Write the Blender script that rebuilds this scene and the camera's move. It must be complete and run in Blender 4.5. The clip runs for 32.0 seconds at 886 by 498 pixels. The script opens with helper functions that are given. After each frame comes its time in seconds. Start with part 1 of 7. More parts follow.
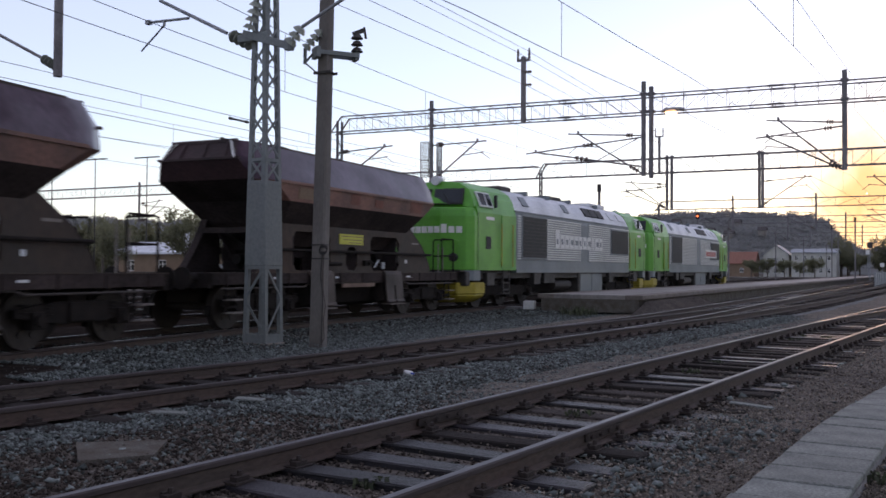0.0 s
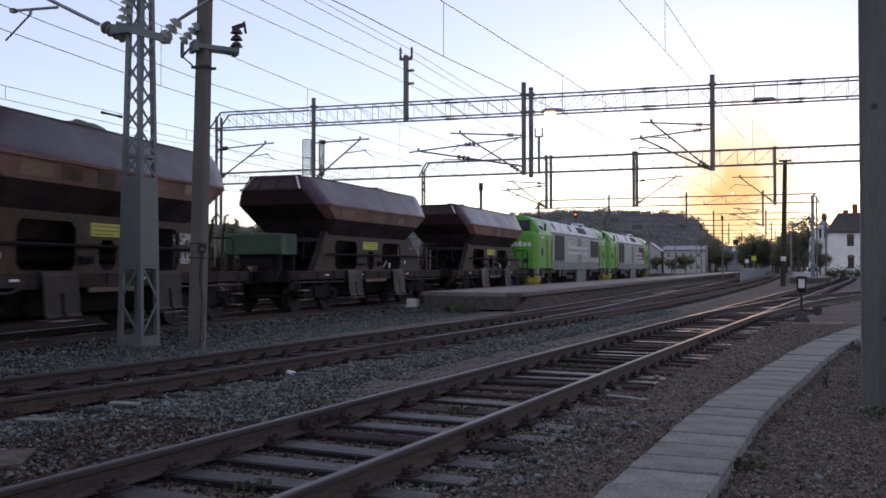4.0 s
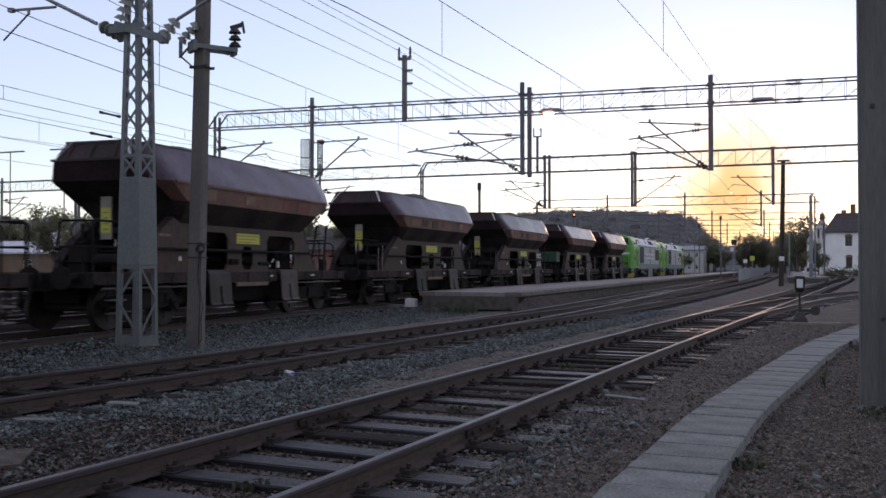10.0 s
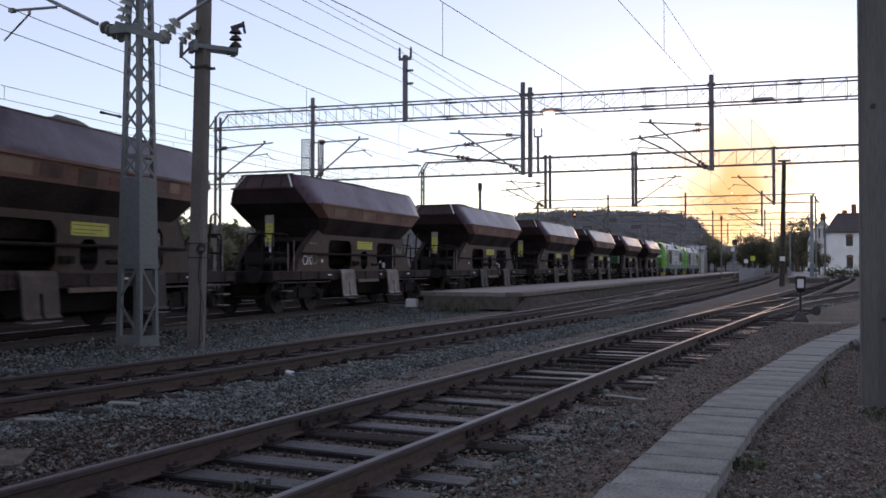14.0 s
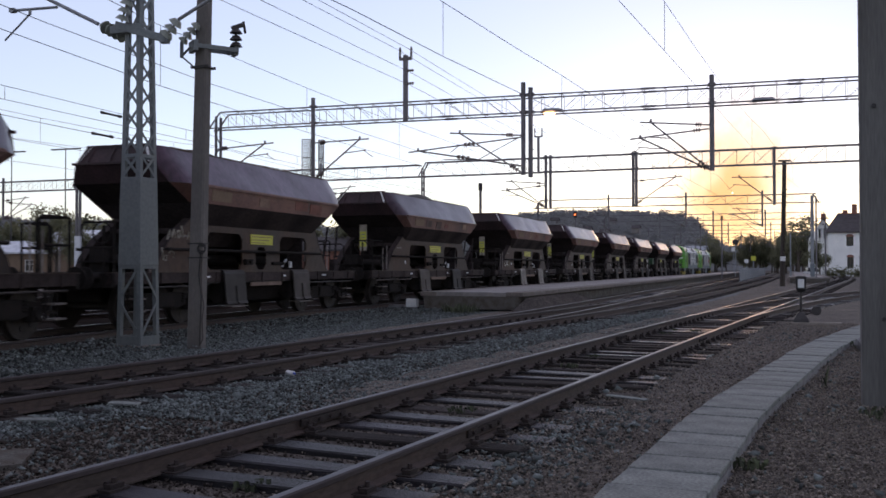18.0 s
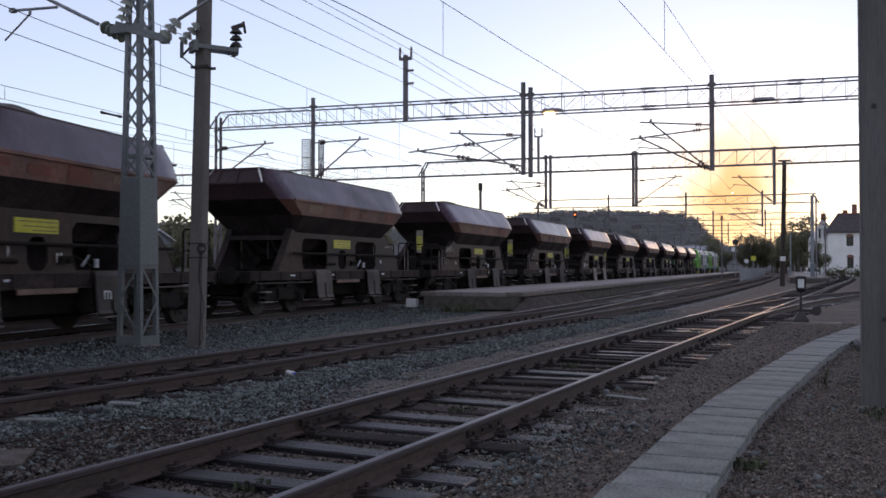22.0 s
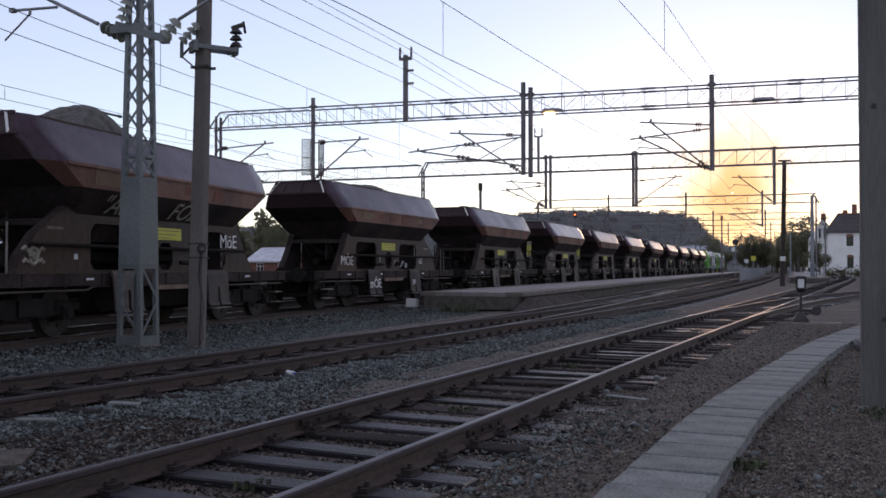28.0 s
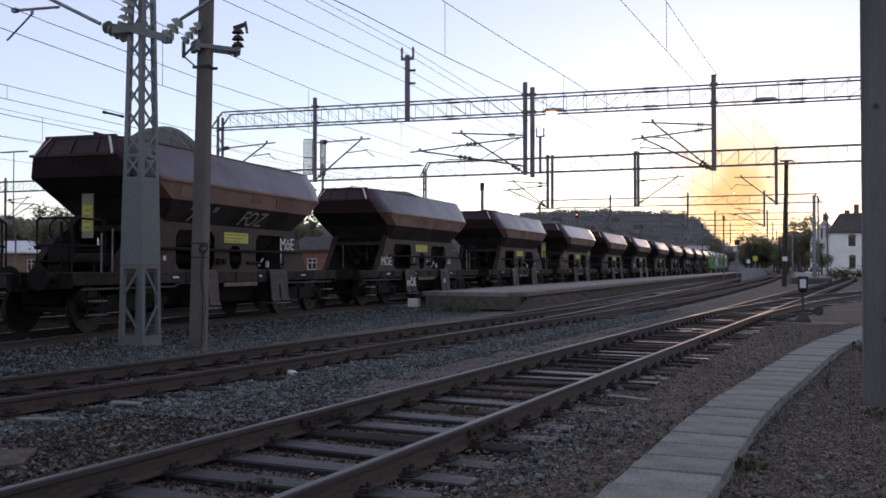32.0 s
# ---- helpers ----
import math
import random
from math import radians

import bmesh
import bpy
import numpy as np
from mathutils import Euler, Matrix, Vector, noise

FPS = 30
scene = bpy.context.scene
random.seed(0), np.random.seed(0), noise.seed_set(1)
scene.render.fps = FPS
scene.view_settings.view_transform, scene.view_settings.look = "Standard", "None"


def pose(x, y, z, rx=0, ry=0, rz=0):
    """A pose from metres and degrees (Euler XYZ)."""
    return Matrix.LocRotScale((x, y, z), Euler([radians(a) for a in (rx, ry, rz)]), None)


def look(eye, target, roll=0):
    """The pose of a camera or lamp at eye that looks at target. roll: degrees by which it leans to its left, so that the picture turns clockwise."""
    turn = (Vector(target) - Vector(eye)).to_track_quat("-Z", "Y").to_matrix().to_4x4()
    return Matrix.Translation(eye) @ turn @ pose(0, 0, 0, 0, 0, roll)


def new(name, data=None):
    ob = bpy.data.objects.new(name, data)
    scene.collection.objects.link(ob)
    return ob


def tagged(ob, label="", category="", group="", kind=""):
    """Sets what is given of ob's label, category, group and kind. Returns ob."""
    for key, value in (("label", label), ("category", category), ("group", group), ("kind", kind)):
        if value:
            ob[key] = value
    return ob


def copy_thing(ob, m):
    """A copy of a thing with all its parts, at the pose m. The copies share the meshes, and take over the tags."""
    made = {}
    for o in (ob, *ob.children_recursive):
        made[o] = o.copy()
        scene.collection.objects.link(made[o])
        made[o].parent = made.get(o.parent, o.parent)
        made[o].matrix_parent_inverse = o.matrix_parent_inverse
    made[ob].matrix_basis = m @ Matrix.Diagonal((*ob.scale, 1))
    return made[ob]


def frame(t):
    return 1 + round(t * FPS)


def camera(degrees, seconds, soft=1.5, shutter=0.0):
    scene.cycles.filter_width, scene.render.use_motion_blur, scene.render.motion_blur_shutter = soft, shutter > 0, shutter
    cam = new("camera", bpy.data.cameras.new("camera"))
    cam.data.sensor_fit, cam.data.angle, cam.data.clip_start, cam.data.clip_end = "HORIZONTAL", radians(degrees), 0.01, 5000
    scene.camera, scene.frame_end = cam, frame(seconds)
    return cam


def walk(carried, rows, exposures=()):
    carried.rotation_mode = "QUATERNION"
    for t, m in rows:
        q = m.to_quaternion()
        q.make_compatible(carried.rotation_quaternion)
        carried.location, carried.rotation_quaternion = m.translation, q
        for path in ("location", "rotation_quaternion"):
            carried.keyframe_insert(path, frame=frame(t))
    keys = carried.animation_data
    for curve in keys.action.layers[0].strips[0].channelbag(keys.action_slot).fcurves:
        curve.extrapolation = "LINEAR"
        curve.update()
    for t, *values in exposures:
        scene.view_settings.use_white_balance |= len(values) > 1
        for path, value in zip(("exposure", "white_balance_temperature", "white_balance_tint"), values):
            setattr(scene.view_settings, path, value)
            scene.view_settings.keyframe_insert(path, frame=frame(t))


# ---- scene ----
# The train runs along +Y on the line x = -14; rail heads lie at z = RZ.
RZ = 0.18
EYE = (0.0, 0.0, 1.43)
cam = camera(50.82, 32.0, soft=1.6, shutter=0.5)
AIM = [(0.0, 27.67, 1.234, 0.34), (0.5, 28.17, 1.233, 0.42), (0.8, 28.27, 1.22, 0.52), (1.0, 28.05, 1.206, 0.62), (1.5, 25.16, 1.179, 0.50), (2.0, 20.99, 1.198, 0.16),
       (2.5, 19.83, 1.176, -0.08), (3.0, 20.01, 1.148, -0.10), (3.5, 20.49, 1.143, -0.02), (4.5, 20.50, 1.15, 0.0), (5.5, 20.50, 1.15, 0.0), (6.5, 20.54, 1.16, 0.0), (7.0, 20.50, 1.149, -0.03),
       (10.0, 20.405, 1.143, 0.0), (13.0, 20.43, 1.146, 0.0), (16.5, 20.47, 1.146, 0.0), (31.5, 20.47, 1.146, 0.0), (32.0, 20.576, 1.14, 0.04)]


def aim(yaw, pitch, roll):
    y, p = radians(yaw), radians(pitch)
    return look(EYE, (EYE[0] - math.sin(y) * math.cos(p), EYE[1] + math.cos(y) * math.cos(p), EYE[2] + math.sin(p)), roll)


walk(cam, [(t, aim(*a)) for t, *a in AIM], exposures=[(0.0, 0.42, 7000, 27), (1.0, 0.48, 7000, 27), (1.6, 0.52, 6900, 27), (2.0, 0.48, 6950, 27), (2.6, 0.33, 6930, 27), (3.2, 0.24, 6930, 27), (32.0, 0.24, 6930, 27)])

# ---- light: dusk, the sun just above the far end of the line ----
SUN_AZ, SUN_EL = 3.0, 5.0          # degrees left of +Y, degrees up
world = bpy.data.worlds.new("dusk")
scene.world = world
world.use_nodes = True
wn = world.node_tree.nodes
sky = wn.new("ShaderNodeTexSky")
sky.sky_type = "NISHITA"
sky.sun_disc = False
sky.sun_elevation = radians(SUN_EL)
sky.sun_rotation = radians(-SUN_AZ)
sky.air_density, sky.dust_density, sky.ozone_density = 0.9, 0.15, 2.5
world.node_tree.links.new(sky.outputs[0], wn["Background"].inputs[0])
wn["Background"].inputs[1].default_value = 0.16
veil = wn.new("ShaderNodeBackground")              # thin high cloud, even over the whole sky
veil.inputs[0].default_value = (0.69, 0.725, 0.825, 1)
veil.inputs[1].default_value = 0.45
both = wn.new("ShaderNodeAddShader")
world.node_tree.links.new(wn["Background"].outputs[0], both.inputs[0])
world.node_tree.links.new(veil.outputs[0], both.inputs[1])
world.node_tree.links.new(both.outputs[0], wn["World Output"].inputs[0])
sun = new("sun", bpy.data.lights.new("sun", "SUN"))
sun.data.energy, sun.data.angle, sun.data.color = 0.35, radians(6), (1.0, 0.62, 0.35)
sun.matrix_basis = look((0, 0, 60), (math.sin(radians(SUN_AZ)) * 100, -100, 60 - 100 * math.tan(radians(SUN_EL))))


# ---- materials ----
def mat(name, col, rough=0.7, metal=0.0, vary=0.35, scale=3.0, bump=0.15, tint=None, island=False, spec=0.5, stretch=(1, 1, 1), objrand=0.0):
    """A surface with coarse stains and fine grain: colour towards tint by the coarse noise, brightness by the fine one."""
    m = bpy.data.materials.new(name)
    m.use_nodes = True
    nt = m.node_tree
    n, l = nt.nodes, nt.links
    b = n["Principled BSDF"]
    co = n.new("ShaderNodeTexCoord")
    mp = n.new("ShaderNodeMapping")
    mp.inputs["Scale"].default_value = stretch
    l.new(co.outputs["Object"], mp.inputs[0])
    big = n.new("ShaderNodeTexNoise")
    big.inputs["Scale"].default_value, big.inputs["Detail"].default_value = scale, 6
    fine = n.new("ShaderNodeTexNoise")
    fine.inputs["Scale"].default_value, fine.inputs["Detail"].default_value = scale * 14, 4
    for t in (big, fine):
        l.new(mp.outputs[0], t.inputs["Vector"])
    ramp = n.new("ShaderNodeValToRGB")
    ramp.color_ramp.elements[0].position, ramp.color_ramp.elements[1].position = 0.36, 0.68
    tint = tint or tuple(c * (1 - vary) for c in col)
    ramp.color_ramp.elements[0].color, ramp.color_ramp.elements[1].color = (*col, 1), (*tint, 1)
    l.new(big.outputs[0], ramp.inputs[0])
    hsv = n.new("ShaderNodeHueSaturation")
    l.new(ramp.outputs[0], hsv.inputs["Color"])
    mr = n.new("ShaderNodeMapRange")
    mr.inputs[1].default_value, mr.inputs[2].default_value = 0.3, 0.7
    mr.inputs[3].default_value, mr.inputs[4].default_value = 1 - vary * 0.7, 1 + vary * 0.7
    l.new(fine.outputs[0], mr.inputs[0])
    value = mr.outputs[0]
    if island or objrand:
        src = n.new("ShaderNodeNewGeometry").outputs["Random Per Island"] if island else n.new("ShaderNodeObjectInfo").outputs["Random"]
        m2 = n.new("ShaderNodeMapRange")
        k = (objrand or 0.55) if island else objrand
        m2.inputs[3].default_value, m2.inputs[4].default_value = 1 - k, 1 + k
        l.new(src, m2.inputs[0])
        mu = n.new("ShaderNodeMath")
        mu.operation = "MULTIPLY"
        l.new(value, mu.inputs[0]), l.new(m2.outputs[0], mu.inputs[1])
        value = mu.outputs[0]
    l.new(value, hsv.inputs["Value"])
    l.new(hsv.outputs[0], b.inputs["Base Color"])
    rr = n.new("ShaderNodeMapRange")
    rr.inputs[3].default_value, rr.inputs[4].default_value = max(0.02, rough - 0.12), min(1, rough + 0.12)
    l.new(big.outputs[0], rr.inputs[0])
    l.new(rr.outputs[0], b.inputs["Roughness"])
    b.inputs["Metallic"].default_value = metal
    b.inputs["Specular IOR Level"].default_value = spec
    if bump:
        bp = n.new("ShaderNodeBump")
        bp.inputs["Strength"].default_value, bp.inputs["Distance"].default_value = bump, 0.02
        l.new(fine.outputs[0], bp.inputs["Height"])
        l.new(bp.outputs[0], b.inputs["Normal"])
    return m


def gravelly(m, scale, low, high, bump):
    """Small stones laid over a soil: each cell of its own brightness, joints sunk."""
    nt = m.node_tree
    n, l = nt.nodes, nt.links
    b = n["Principled BSDF"]
    co, vo = n.new("ShaderNodeTexCoord"), n.new("ShaderNodeTexVoronoi")
    vo.inputs["Scale"].default_value = scale
    l.new(co.outputs["Object"], vo.inputs["Vector"])
    bw, mr, mx = n.new("ShaderNodeRGBToBW"), n.new("ShaderNodeMapRange"), n.new("ShaderNodeMix")
    l.new(vo.outputs["Color"], bw.inputs[0])
    l.new(bw.outputs[0], mr.inputs[0])
    mr.inputs[1].default_value, mr.inputs[2].default_value, mr.inputs[3].default_value, mr.inputs[4].default_value = 0.2, 0.8, low, high
    mx.data_type, mx.blend_type = "RGBA", "MULTIPLY"
    mx.inputs["Factor"].default_value = 1.0
    l.new(b.inputs["Base Color"].links[0].from_socket, mx.inputs["A"])
    l.new(mr.outputs[0], mx.inputs["B"])
    l.new(mx.outputs["Result"], b.inputs["Base Color"])
    bp = n.new("ShaderNodeBump")
    bp.invert = True
    bp.inputs["Strength"].default_value, bp.inputs["Distance"].default_value = bump, 0.02
    l.new(vo.outputs["Distance"], bp.inputs["Height"])
    l.new(b.inputs["Normal"].links[0].from_socket, bp.inputs["Normal"])
    l.new(bp.outputs[0], b.inputs["Normal"])
    return m


def coated(m, weight, rough):
    """A worn glossy skin over a paint."""
    b = m.node_tree.nodes["Principled BSDF"]
    b.inputs["Coat Weight"].default_value, b.inputs["Coat Roughness"].default_value = weight, rough
    b.inputs["Coat IOR"].default_value = 1.36
    return m


def leaflike(m, col, share):
    """Lets a share of the light through the leaves."""
    nt = m.node_tree
    n, l = nt.nodes, nt.links
    tr, mx = n.new("ShaderNodeBsdfTranslucent"), n.new("ShaderNodeMixShader")
    tr.inputs[0].default_value = (*col, 1)
    mx.inputs[0].default_value = share
    l.new(n["Principled BSDF"].outputs[0], mx.inputs[1]), l.new(tr.outputs[0], mx.inputs[2])
    l.new(mx.outputs[0], n["Material Output"].inputs[0])
    return m


def glow(name, col, strength):
    m = bpy.data.materials.new(name)
    m.use_nodes = True
    b = m.node_tree.nodes["Principled BSDF"]
    b.inputs["Base Color"].default_value = (*col, 1)
    b.inputs["Emission Color"].default_value = (*col, 1)
    b.inputs["Emission Strength"].default_value = strength
    return m


def glass(name, col=(0.02, 0.025, 0.03), rough=0.06):
    m = mat(name, col, rough, 0, 0.1, 0.5, 0)
    m.node_tree.nodes["Principled BSDF"].inputs["Specular IOR Level"].default_value = 0.3
    return m


M = dict(
    earth=gravelly(mat("brown_gravel_earth", (0.110, 0.090, 0.072), 0.92, 0, 0.5, 0.5, 0.6, tint=(0.072, 0.060, 0.050), spec=0.4), 42, 0.55, 1.5, 0.9),
    bed=gravelly(mat("grey_ballast_bed", (0.096, 0.105, 0.107), 0.95, 0, 0.6, 0.6, 0.8, tint=(0.068, 0.068, 0.068), spec=0.45), 22, 0.5, 1.6, 1.0),
    stone=mat("grey_ballast_stone", (0.131, 0.149, 0.142), 0.9, 0, 0.35, 6, 0.3, tint=(0.059, 0.068, 0.062), spec=0.5, island=True, objrand=0.75),
    pebble=mat("brown_pebble", (0.059, 0.046, 0.038), 0.95, 0, 0.4, 6, 0.3, tint=(0.032, 0.024, 0.020), spec=0.2, island=True, objrand=0.42),
    pebble_pale=mat("pale_brown_pebble", (0.216, 0.184, 0.151), 0.95, 0, 0.4, 6, 0.3, tint=(0.118, 0.094, 0.080), spec=0.2, island=True, objrand=0.65),
    heap=mat("crushed_stone_heap", (0.15, 0.14, 0.13), 0.95, 0, 0.6, 9, 0.8, tint=(0.08, 0.075, 0.07)),
    rail=mat("rusty_rail_side", (0.062, 0.038, 0.030), 0.75, 0.2, 0.4, 3, 0.3, tint=(0.062, 0.045, 0.036), stretch=(1, 0.3, 1)),
    railtop=mat("worn_bright_rail_head", (0.069, 0.059, 0.064), 0.42, 0.35, 0.3, 5, 0.05, stretch=(1, 0.1, 1)),
    railtop_dull=mat("dull_rail_head", (0.042, 0.030, 0.029), 0.72, 0.15, 0.3, 4, 0.1, stretch=(1, 0.15, 1)),
    sleeper=mat("weathered_wooden_sleeper", (0.017, 0.014, 0.017), 0.40, 0, 0.6, 2, 0.6, tint=(0.006, 0.005, 0.006), stretch=(0.6, 6, 6), objrand=0.9, spec=0.36),
    oilwood=mat("oil_soaked_sleeper", (0.040, 0.033, 0.030), 0.85, 0, 0.5, 2, 0.5, tint=(0.023, 0.019, 0.017), stretch=(0.6, 6, 6), objrand=0.5, spec=0.15),
    dirtyslab=mat("dirt_covered_concrete", (0.108, 0.100, 0.087), 0.92, 0, 0.5, 5, 0.6, tint=(0.072, 0.056, 0.044), spec=0.2),
    trackbed=gravelly(mat("dark_dirt_between_sleepers", (0.065, 0.055, 0.048), 0.95, 0, 0.5, 0.8, 0.7, tint=(0.043, 0.036, 0.033), spec=0.1), 40, 0.5, 1.5, 0.9),
    chair=mat("rusty_rail_fastening", (0.035, 0.023, 0.019), 0.85, 0.2, 0.4, 20, 0.3),
    slab=mat("pale_concrete_slab", (0.178, 0.192, 0.172), 0.85, 0, 0.5, 3.2, 0.35, tint=(0.112, 0.119, 0.112), objrand=0.13),
    concrete=mat("weathered_concrete", (0.218, 0.210, 0.209), 0.92, 0, 0.35, 1.3, 0.4, tint=(0.129, 0.121, 0.122)),
    asphalt=mat("platform_asphalt", (0.211, 0.191, 0.177), 0.7, 0, 0.3, 0.6, 0.3),
    kerb=mat("dirty_platform_edge", (0.168, 0.142, 0.124), 0.9, 0, 0.3, 1.5, 0.3, tint=(0.109, 0.090, 0.076), objrand=0.12),
    flap_pale=mat("pale_worn_flap", (0.22, 0.195, 0.18), 0.6, 0.1, 0.4, 2.5, 0.1, tint=(0.10, 0.08, 0.07)),
    flap=mat("dirty_grey_flap", (0.056, 0.043, 0.038), 0.7, 0, 0.35, 1.5, 0.1, tint=(0.026, 0.019, 0.015), objrand=0.6),
    pole=mat("grey_concrete_pole", (0.147, 0.132, 0.120), 0.9, 0, 0.16, 1.5, 0.05, tint=(0.105, 0.092, 0.083), stretch=(1, 1, 0.5)),
    plank=mat("weathered_square_timber", (0.125, 0.121, 0.112), 0.9, 0, 0.22, 1.5, 0.1, tint=(0.086, 0.082, 0.076), stretch=(3, 3, 0.3)),
    galv=mat("galvanised_steel", (0.284, 0.297, 0.313), 0.55, 0.35, 0.3, 3, 0.1, tint=(0.189, 0.198, 0.212)),
    paint=mat("grey_painted_steel", (0.137, 0.153, 0.152), 0.5, 0.1, 0.2, 1.2, 0.03, tint=(0.131, 0.141, 0.141)),
    dark=mat("dark_steel", (0.05, 0.045, 0.043), 0.6, 0.4, 0.3, 4, 0.1),
    gantry=mat("brown_weathered_steel", (0.189, 0.175, 0.180), 0.7, 0.2, 0.35, 2, 0.1),
    wire=mat("copper_wire", (0.06, 0.055, 0.055), 0.6, 0.5, 0.2, 4, 0),
    porcelain=mat("brown_porcelain", (0.10, 0.07, 0.055), 0.3, 0, 0.2, 8, 0),
    porcelain_pale=mat("pale_glass_insulator", (0.24, 0.26, 0.22), 0.3, 0, 0.2, 8, 0),
    wag=mat("brown_wagon_paint", (0.030, 0.022, 0.019), 0.6, 0, 0.4, 0.8, 0.05, tint=(0.057, 0.032, 0.022), stretch=(1, 1, 0.6), objrand=0.25, spec=0.3),
    wagtop=coated(mat("worn_brown_hopper_plate", (0.070, 0.039, 0.059), 0.4, 0.0, 0.4, 0.7, 0.04, tint=(0.038, 0.019, 0.029), stretch=(1, 1, 0.45), objrand=0.35, spec=0.12), 0.52, 0.13),
    oldbed=mat("darkened_ballast", (0.034, 0.027, 0.024), 0.95, 0, 0.5, 0.6, 0.8, tint=(0.019, 0.016, 0.014), spec=0.0),
    wagdark=mat("soot_and_shade_brown", (0.047, 0.034, 0.032), 0.8, 0, 0.5, 1.1, 0.15, tint=(0.021, 0.016, 0.015), spec=0.15),
    wagband=mat("rusty_hopper_band", (0.181, 0.077, 0.055), 0.6, 0.05, 0.4, 1.1, 0.15, tint=(0.091, 0.047, 0.039), objrand=0.2),
    endpaint=mat("dark_red_brown_end", (0.043, 0.022, 0.024), 0.6, 0, 0.4, 1.2, 0.15, tint=(0.022, 0.014, 0.014), spec=0.3),
    # near-black brown that holds the shade of hopper ends and recesses
    wagend=mat("deep_shade_brown", (0.045, 0.035, 0.035), 0.9, 0, 0.4, 1.2, 0.15, spec=0.08),
    under=mat("dusty_bogie_iron", (0.013, 0.011, 0.010), 0.85, 0.1, 0.4, 4, 0.2, tint=(0.024, 0.019, 0.017), spec=0.15),
    tyre=mat("worn_wheel_steel", (0.033, 0.025, 0.021), 0.7, 0.2, 0.3, 6, 0.1),
    board=mat("brown_step_board", (0.19, 0.125, 0.095), 0.8, 0, 0.3, 3, 0.3),
    chalk=mat("faded_chalk_paint", (0.36, 0.33, 0.27), 0.9, 0, 0.4, 9, 0.05),
    patch_red=mat("red_brown_patch", (0.17, 0.045, 0.028), 0.6, 0, 0.35, 2.5, 0.1, tint=(0.10, 0.03, 0.02)),
    patch_tan=mat("tan_patch", (0.26, 0.16, 0.11), 0.7, 0, 0.4, 2.5, 0.1, tint=(0.14, 0.08, 0.055)),
    patch_dark=mat("dark_brown_patch", (0.07, 0.035, 0.027), 0.65, 0, 0.4, 2.5, 0.1),
    wood=mat("pale_worn_board", (0.30, 0.255, 0.21), 0.8, 0, 0.3, 3, 0.3),
    yellow=mat("yellow_label_plate", (0.50, 0.48, 0.045), 0.5, 0, 0.15, 4, 0.02),
    white=mat("white_paint", (0.68, 0.68, 0.66), 0.6, 0, 0.15, 4, 0.02),
    green=mat("bright_green_loco_paint", (0.064, 0.310, 0.018), 0.40, 0, 0.15, 1.2, 0.02, tint=(0.047, 0.232, 0.014)),
    silver=mat("silver_grey_ribbed_panel", (0.575, 0.576, 0.565), 0.42, 0.25, 0.15, 1, 0.03),
    roof=mat("pale_grey_loco_roof", (0.62, 0.63, 0.66), 0.5, 0.1, 0.25, 1.2, 0.05, tint=(0.46, 0.47, 0.5)),
    steelblue=mat("blue_grey_panel", (0.144, 0.167, 0.182), 0.5, 0.1, 0.15, 1, 0.03),
    black=mat("black_rubber", (0.02, 0.02, 0.02), 0.7, 0, 0.2, 5, 0.05),
    buffer=mat("yellow_buffer_beam", (0.330, 0.260, 0.021), 0.6, 0, 0.3, 3, 0.05),
    red=mat("red_paint", (0.42, 0.05, 0.04), 0.5, 0, 0.2, 4, 0.05),
    pane=glass("dark_window_glass"),
    render=mat("white_rendered_wall", (0.86, 0.85, 0.81), 0.9, 0, 0.12, 0.6, 0.1),
    rooftile=mat("dark_roof_tiles", (0.06, 0.05, 0.05), 0.8, 0, 0.3, 1.5, 0.3),
    brick=mat("red_brick", (0.25, 0.11, 0.08), 0.9, 0, 0.3, 3, 0.2),
    cream=mat("grey_cream_render", (0.46, 0.45, 0.41), 0.9, 0, 0.2, 0.6, 0.1),
    ochre=mat("ochre_render", (0.2, 0.135, 0.09), 0.9, 0, 0.2, 1, 0.1),
    leaf=leaflike(mat("dark_foliage", (0.133, 0.142, 0.090), 0.7, 0, 0.3, 2, 0, tint=(0.084, 0.095, 0.060), island=True), (0.23, 0.22, 0.13), 0.55),
    # distance haze painted in: paler and greyer than woods close by
    hillwood=leaflike(mat("haze_grey_woods", (0.29, 0.29, 0.285), 1.0, 0, 0.3, 0.06, 0, spec=0.0, tint=(0.215, 0.22, 0.218), island=True, objrand=0.05), (0.29, 0.29, 0.28), 0.45),
    bark=mat("tree_bark", (0.09, 0.07, 0.055), 0.9, 0, 0.3, 5, 0.4),
    grass=mat("weed_green", (0.055, 0.065, 0.032), 0.8, 0, 0.3, 5, 0, island=True),
    timber=mat("brown_wooden_pole", (0.050, 0.037, 0.029), 0.85, 0, 0.35, 2, 0.3, stretch=(3, 3, 0.2)),
    hoodgreen=mat("dark_green_cabinet", (0.011, 0.048, 0.019), 0.5, 0, 0.2, 2, 0.05),
)


# ---- mesh helpers ----
def BM():
    return bmesh.new()


def box(bm, x0, x1, y0, y1, z0, z1, m=None):
    v = [bm.verts.new(Vector(c) if m is None else m @ Vector(c)) for c in
         ((x0, y0, z0), (x1, y0, z0), (x1, y1, z0), (x0, y1, z0), (x0, y0, z1), (x1, y0, z1), (x1, y1, z1), (x0, y1, z1))]
    for f in ((0, 3, 2, 1), (4, 5, 6, 7), (0, 1, 5, 4), (1, 2, 6, 5), (2, 3, 7, 6), (3, 0, 4, 7)):
        bm.faces.new([v[i] for i in f])
    return bm


